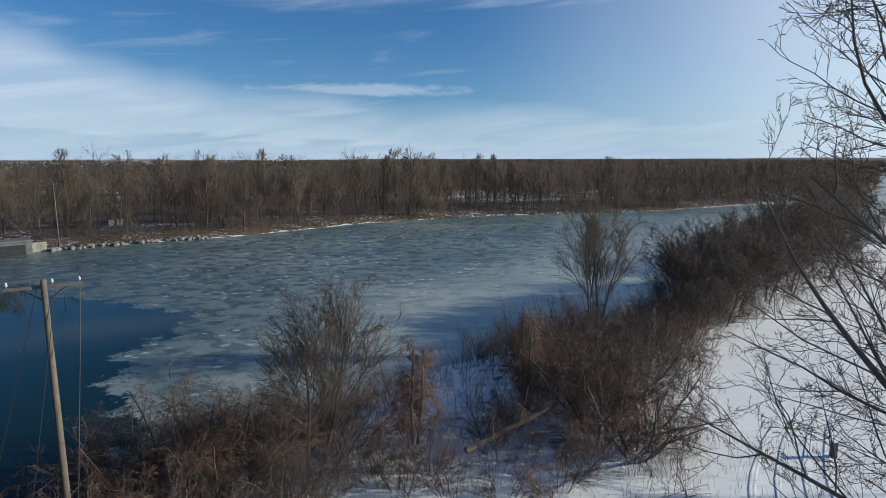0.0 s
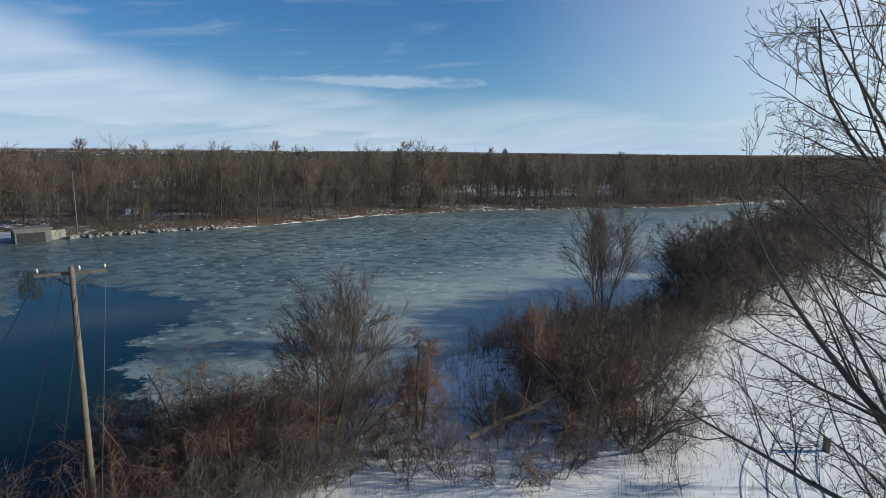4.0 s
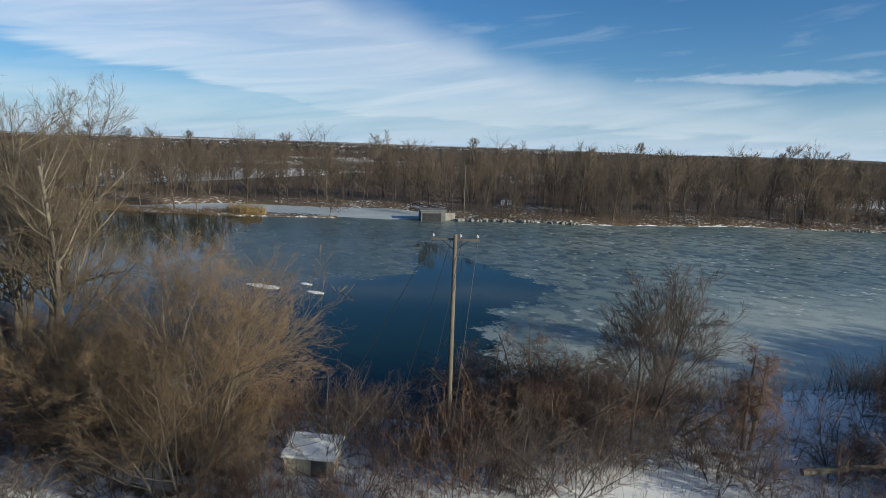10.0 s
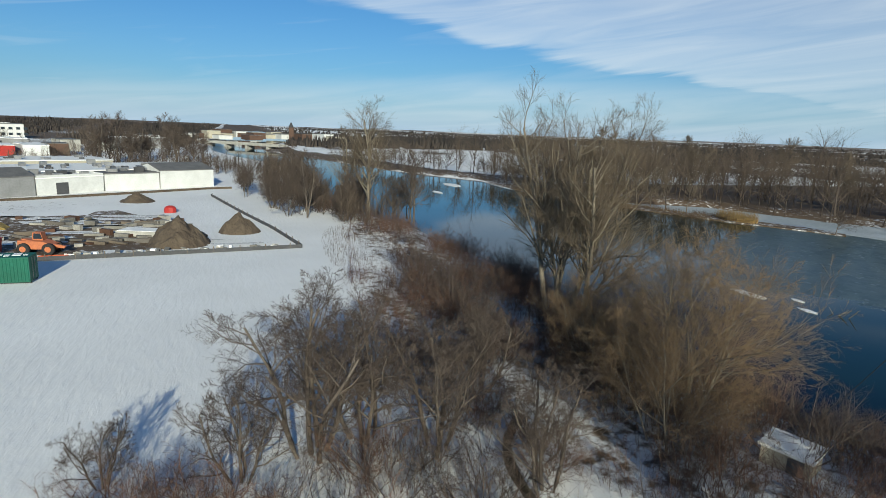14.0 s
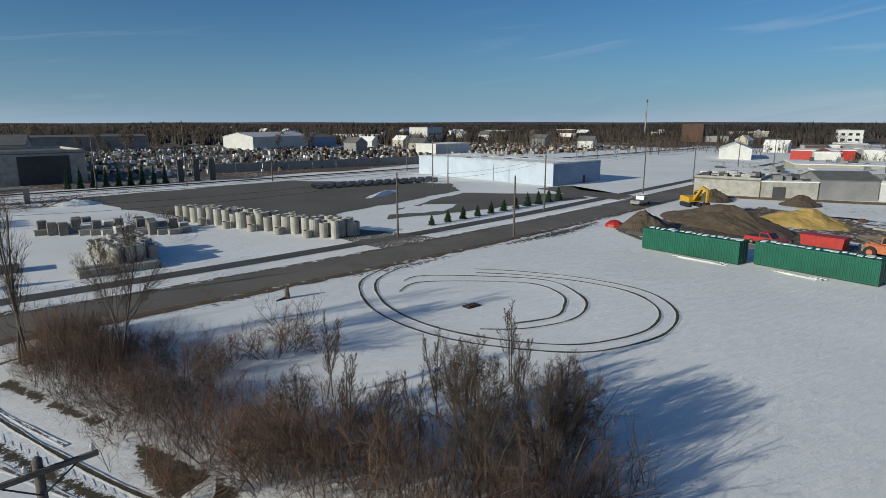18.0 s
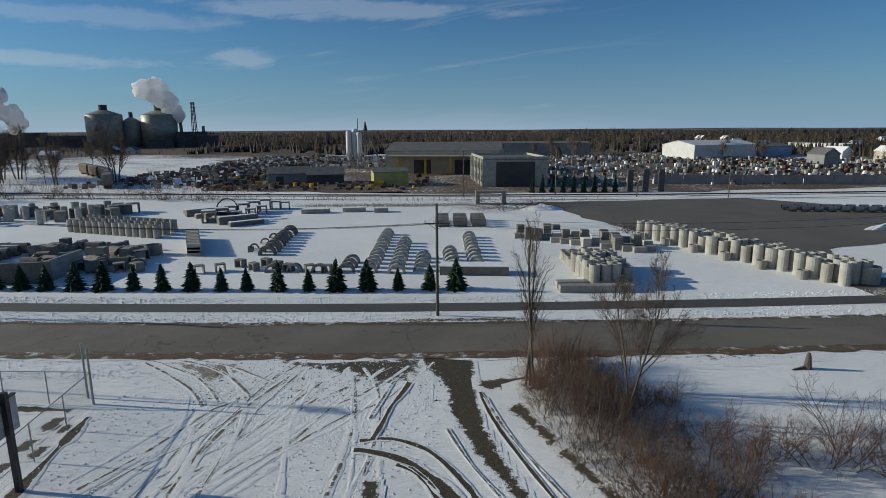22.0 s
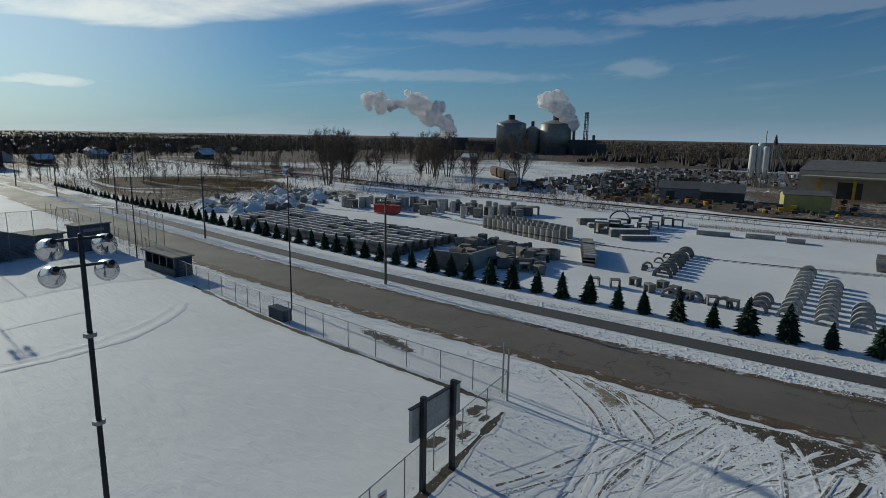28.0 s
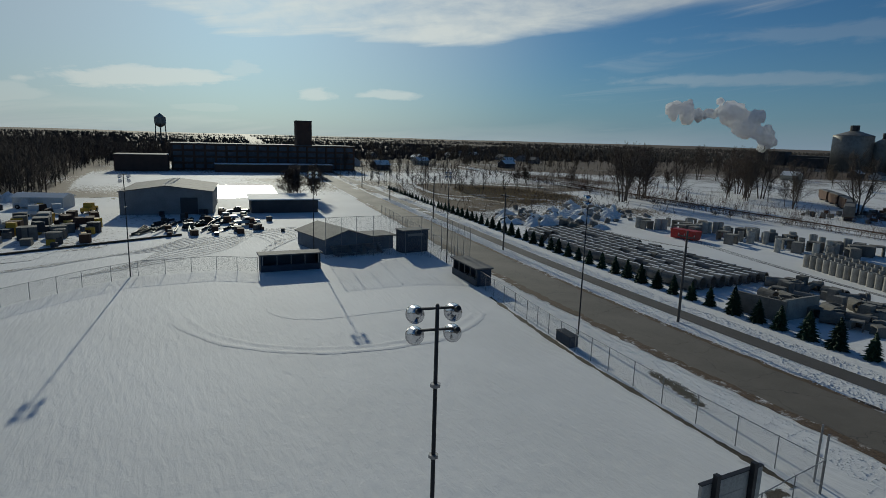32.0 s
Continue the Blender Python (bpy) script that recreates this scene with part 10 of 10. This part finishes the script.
for k in range(5):
    part("plank", Form().box(0, 0.55 * k, 0.35 + 0.28 * k, 9.4, 0.3, 0.06), STEEL, stand)
    part("foot_board", Form().box(0, 0.55 * k + 0.28, 0.12 + 0.28 * k, 9.4, 0.24, 0.05), STEEL, stand)
for q in (-4.2, -1.4, 1.4, 4.2):
    part("frame", Form().prism([(-0.1, 0), (2.4, 0), (2.4, 1.5), (-0.1, 0.33)], 0.08, pose(q, 0, 0, 0, 0, 90)), STEEL, stand)
chain_fence([(110.4, -50.5), (110.8, -56), (110.4, -62), (108, -67), (101, -69.4), (94, -69)], 7.0, "tall chain-link backstop behind home plate", 2.6)
chain_fence([(48, 16), (70, 12), (86, 1), (96, -8.5), (103, -16), (107.4, -22.5), (107.6, -33), (104.6, -38.5)], 2.2, "chain-link outfield fence on snow", 3.2)
chain_fence([(94, -69), (110, -72), (130, -75), (160, -79)], 2.6, "tall wire fence along the road", 4.5)
bl = thing("bleacher", pose(99, -2, 0, 0, 0, 40), "low grey metal bleacher on snow", "bleacher")
for k in range(4):
    part("plank", Form().box(0, 0.6 * k, 0.3 + 0.35 * k, 6, 0.3, 0.06), STEEL, bl)
for s in (-2.6, 2.6):
    part("frame", Form().prism([(0, 0), (2.2, 0), (2.2, 1.4), (0, 0.3)], 0.08, pose(s, 0, 0, 0, 0, 90)), STEEL, bl)
# the infield's edge shows through the snow
arc = [(86 + 18.2 * math.cos(a), -45.3 + 18.4 * math.sin(a)) for a in np.linspace(1.62, 4.0, 19)]
structure("marsh", soft_patch([(160, -101), (186, -104), (209, -109), (254, -124), (262, -142), (240, -176), (224, -184), (190, -173), (170, -140), (166, -128), (156, -112)], 0.02, 7.0, 1.2, 1.6), MARSH, "brown thawed marsh ground with dead weeds")
structure("marsh", soft_patch([(214, -92), (250, -99), (262, -108), (238, -107), (216, -101)], 0.02, 4.0, 1.2, 1.6), MARSH, "brown thawed marsh ground with dead weeds")
structure("snow_path", track([(262, -131), (236, -124), (212, -120), (200, -126), (190, -143), (184, -149)], 1.4, 0.06, 7, 0.4), SNOW_CLEAN, "snowy path through the marsh")
structure("infield_edge", track(arc, 1.5, 0.02, 5, 0.25, 0.05), SNOW_CLEAN, "faint curved lip of the infield under snow")
structure("infield_edge", track([(97, -39), (88, -37.2), (82.9, -36.8), (79.6, -39.2), (78.8, -44), (79.1, -52)], 0.5, 0.015, 6, 0.3, 0.02), SNOW_CLEAN, "faint edge of the infield square under snow")
for k, off in enumerate((0, 1.6, 3.1, 4.4, 6.2, 8.0, 9.4)):
    structure("tyre_track", track([(109 + off, -14 - off), (116 + off, -26), (124 + off, -36), (135 + off, -41 - 0.8 * off), (146, -44 - off)], 0.3, 0.03 + 0.001 * k, 40 + k, 0.4), RUT_THIN, "wheel rut in the snow of a yard")
for k in range(7):
    structure("tyre_track", track([(112 + k, 2 - 2 * k), (122 + k, -14 - 1.5 * k), (128 + 1.6 * k, -30), (138, -40 + 1.5 * k)], 0.3, 0.04 + 0.001 * k, 50 + k, 0.4), RUT_THIN, "wheel rut in the snow of a yard")
for k in range(9):
    structure("tyre_track", track([(129 + 13 * math.cos(u) + 1.5 * k, -36 + (9 + 1.2 * k) * math.sin(u)) for u in np.linspace(-2.6, -0.3 - 0.12 * k, 9)], 0.34, 0.05 + 0.001 * k, 60 + k, 0.5), RUT_THIN if k % 3 else SNOW_CLEAN, "curving wheel rut in the snow of a yard")
structure("works_yard", ragged([(118, 12), (124, -6), (140, -24), (158, -38), (172, -44), (215, -44), (220, 30), (150, 40)], 0.03, 1.2, 4, 51), SLUSH, "trampled snowy yard with ruts")
structure("parking_lot", ragged([(208, -38), (258, -42), (254, -68), (212, -63)], 0.06, 0.4, 3, 52), WET, "wet asphalt lot that mirrors the low sun")

shop = building("workshop_hall", pose(187, -30, 0, 0, 0, -8), 26, 21, 5.6, GREY_CLAD, ROOF_GREY, "grey metal workshop hall with a ribbed roof", "workshop", 1.4, doors=((3, -5, 4, 0, 4.2),))
for k in range(7):
    part("roof_rib", Form().box(-11 + 3.6 * k, 0, 7.1, 0.3, 2.0, 0.12), SNOW_CLEAN, shop)
building("low_office", pose(178, -57, 0, 0, 0, -6), 14, 17, 3.4, DARK_CLAD, SNOW_CLEAN, "low dark office with snow on its flat roof", "office", over=0.6)
r_e = np.random.default_rng(81)
for k in range(30):
    x, y = 146 + 14 * r_e.random(), -40 + 18 * r_e.random()
    t = thing("steel_beam", pose(x, y, 0.1 + 0.5 * r_e.random(), 0, 0, -20 + r_e.normal() * 10), "dark steel section on a stack in the yard", "steel beam", "stacked steel")
    part("flange", Form().box(0, 0, 0, 7 + 3 * r_e.random(), 0.5, 0.08), DARK_STEEL, t)
    part("web", Form().box(0, 0, 0.08, 7, 0.08, 0.4), DARK_STEEL, t)
for k in range(34):
    x, y = 150 + 45 * r_e.random(), -12 + 40 * r_e.random()
    t = thing("parked_machine", pose(x, y, 0, 0, 0, 180 * r_e.random()), "parked machine or trailer in a yard", "machine", "machines in the yard")
    part("body", Form().prism([(-2.6, 0.6), (2.6, 0.6), (2.6, 1.4), (1.0, 1.5), (0.8, 2.5), (-0.6, 2.5), (-0.8, 1.5), (-2.6, 1.5)], 2.0), (DARK_CLAD, YELLOW_PAINT, WHITE_PAINT, RUST)[k % 4], t)
    for wx in (-1.7, 1.7):
        for s in (-1, 1):
            wheel(t, wx, s * 0.95, 0.55, 0.35)
for x, y, a in ((152.4, -43.8, 96), (161, -40.2, 100)):
    pickup(pose(x, y, 0, 0, 0, a), WHITE_PAINT, "white truck parked in a yard", "flatbed_truck")
pickup(pose(172, -44.5, 0, 0, 0, 84), DARK_STEEL, "dark pickup truck parked in a yard")
for k in range(5):
    heap(205 + 14 * r_e.random(), 2 + 22 * r_e.random(), 5, 4, 2.6, SLUSH if k % 2 else SNOW_CLEAN, "snow-covered heap in the yard", 120 + k, "rubble_mound")
building("tarp_shed", pose(196, 0, 0, 0, 0, 70), 12, 6, 2.8, WHITE_PAINT, SNOW_CLEAN, "low white shed in a yard", "shed", 0.8)
edge_ = thing("yard_curb", pose(0, 0, 0), "dark low kerb of a yard in snow", "kerb")
part("kerb", Form().box(131, -6, 0, 0.4, 52, 0.35, 24), EARTH, edge_)

# the old factory with its tower
fac = thing("factory", pose(364, -85, 0, 0, 0, -4), "long four-storey brick factory with rows of windows", "factory")
part("wall", Form().box(0, 0, 0, 22, 98, 13.6), BRICK, fac)
part("roof", Form().box(0, 0, 13.6, 22.6, 98.6, 0.4), ROOF_GREY, fac)
for k in range(19):
    part("pilaster", Form().box(-11.15, -48.5 + 5.39 * k, 0, 0.4, 0.8, 13.7), BRICK, fac)
for k in range(18):
    for j in range(4):
        w_ = part("window", Form().box(-11.05, -45.8 + 5.39 * k, 1.0 + 3.25 * j, 0.12, 4.2, 2.1), PALE_PANE, fac)
tw = thing("factory_tower", pose(357, -104.8, 0, 0, 0, -4), "square brick tower over the factory", "tower")
part("shaft", Form().box(0, 0, 0, 8, 8.6, 27.2), BRICK, tw)
part("cap", Form().box(0, 0, 27.2, 8.4, 9.0, 0.5), DARK_CLAD, tw)
building("factory_wing", pose(352, -22, 0, 0, 0, -4), 16, 24, 8, BRICK, ROOF_GREY, "low brick factory wing", over=0.2)
building("factory_wing", pose(338, -85, 0, 0, 0, -4), 10, 60, 4, BRICK, SNOW_CLEAN, "low front range of the factory with a snowy roof", over=0.2)
wt_ = thing("water_tower", pose(635, -36.5, 0), "old steel water tower with a conical roof on tall legs", "water tower")
part("tank", Form().turned([(1.0, 22.5), (4.0, 24.2), (5.0, 26), (5.0, 31.5), (5.3, 31.6), (0.4, 35.4)], 20), TANK, wt_)
for k in range(6):
    a = 1.047 * k
    part("leg", Form().rod((6.2 * math.cos(a), 6.2 * math.sin(a), 0), (4.6 * math.cos(a), 4.6 * math.sin(a), 26), 0.4), DARK_STEEL, wt_)
part("riser_pipe", Form().rod((0, 0, 0), (0, 0, 24), 0.7), DARK_STEEL, wt_)
yard_oak = tree_meshes(95, 11.0, LIGHT_ROUND, ((0, 0), (1, 0.5)), [(0.05, 0, 0), (-0.1, 0, 0)], thin=0.03)
for x, y, a in ((193, -62, 0), (197, -66, 90), (200, -71, 200), (203, -65, 300), (206, -73, 40)):
    tree(yard_oak, pose(x, y, 0, 0, 0, a), "dark bare tree beside a low office", BARK, TWIG, "trees by the office")


def side_woods():
    r_ = np.random.default_rng(15)
    pts, hs = [], []
    for k in range(3600):  # east, behind the yards
        x, y = 222 + 420 * r_.random() ** 1.3, 4 + 180 * r_.random()
        if y > near_shore(x) - 10:
            continue
        pts.append((x, y, 0)), hs.append(9 + 6 * r_.random())
    for k in range(900):
        x, y = 384 + 200 * r_.random(), -140 + 150 * r_.random()
        pts.append((x, y, 0)), hs.append(8 + 6 * r_.random())
    for k in range(2600):  # south-east, across the road
        x, y = 215 + 400 * r_.random(), -600 + 500 * r_.random()
        if abs(y - road_y(x)) < 12 or (x < 330 and y < -260 and y > -420) or abs(y - rail_y(x)) < 12 or math.hypot(x - 338, y + 660) < 60:
            continue
        if noise.noise(Vector((x * 0.010, y * 0.010, 1))) < 0.02 - 0.0006 * (x - 215) and r_.random() < 0.9:
            continue
        pts.append((x, y, 0)), hs.append(3.5 + 6.5 * r_.random() ** 1.5)
    woods("east_woods", pts, hs, [(1, 1, 0.9, 0, 0.014, 0.0, 0.0, 0, 3), (15, 1, 0.48, 46, 1.9, 0.1, 0.0, 0.1, 3)], WOODS_FAR, "dark bare woods behind the yards", 16, 0.085)


side_woods()
yard_stacks("yard_clutter", 230, (132, 168), (-14, 34), 1.5, (RUST, DARK_CLAD, YELLOW_PAINT, CONCRETE_DARK, GREY_CLAD), "clutter of machine parts, tanks and pallets on trampled snow", 6, lambda x, y: x > 132 + 0.35 * (y + 14))
yard_stacks("yard_clutter", 90, (140, 176), (-48, -26), 0.9, (DARK_CLAD, DARK_STEEL, RUST), "dark stacks of steel in a snowy yard", 7)
yard_stacks("yard_clutter", 120, (168, 222), (10, 44), 2.0, (RUST, DARK_CLAD, WHITE_PAINT, GREY_CLAD), "parked trailers and tanks at the back of a yard", 8)
r_h = np.random.default_rng(19)
for k in range(20):
    x, y = 230 + 420 * r_h.random(), -520 + 400 * r_h.random()
    if abs(y - road_y(x)) < 25 or (y < -560 and x < 520) or (160 < x < 330 and y > -330):
        continue
    building("house", pose(x, y, 0, 0, 0, float(r_h.choice([10, 100]))), 10, 8, 3.2, (WHITE_PAINT, BEIGE, GREY_CLAD, DARK_CLAD)[k % 4], (ROOF_GREY, SNOW_CLEAN)[k % 2], "small gabled house in the distance", "house", 2.4)
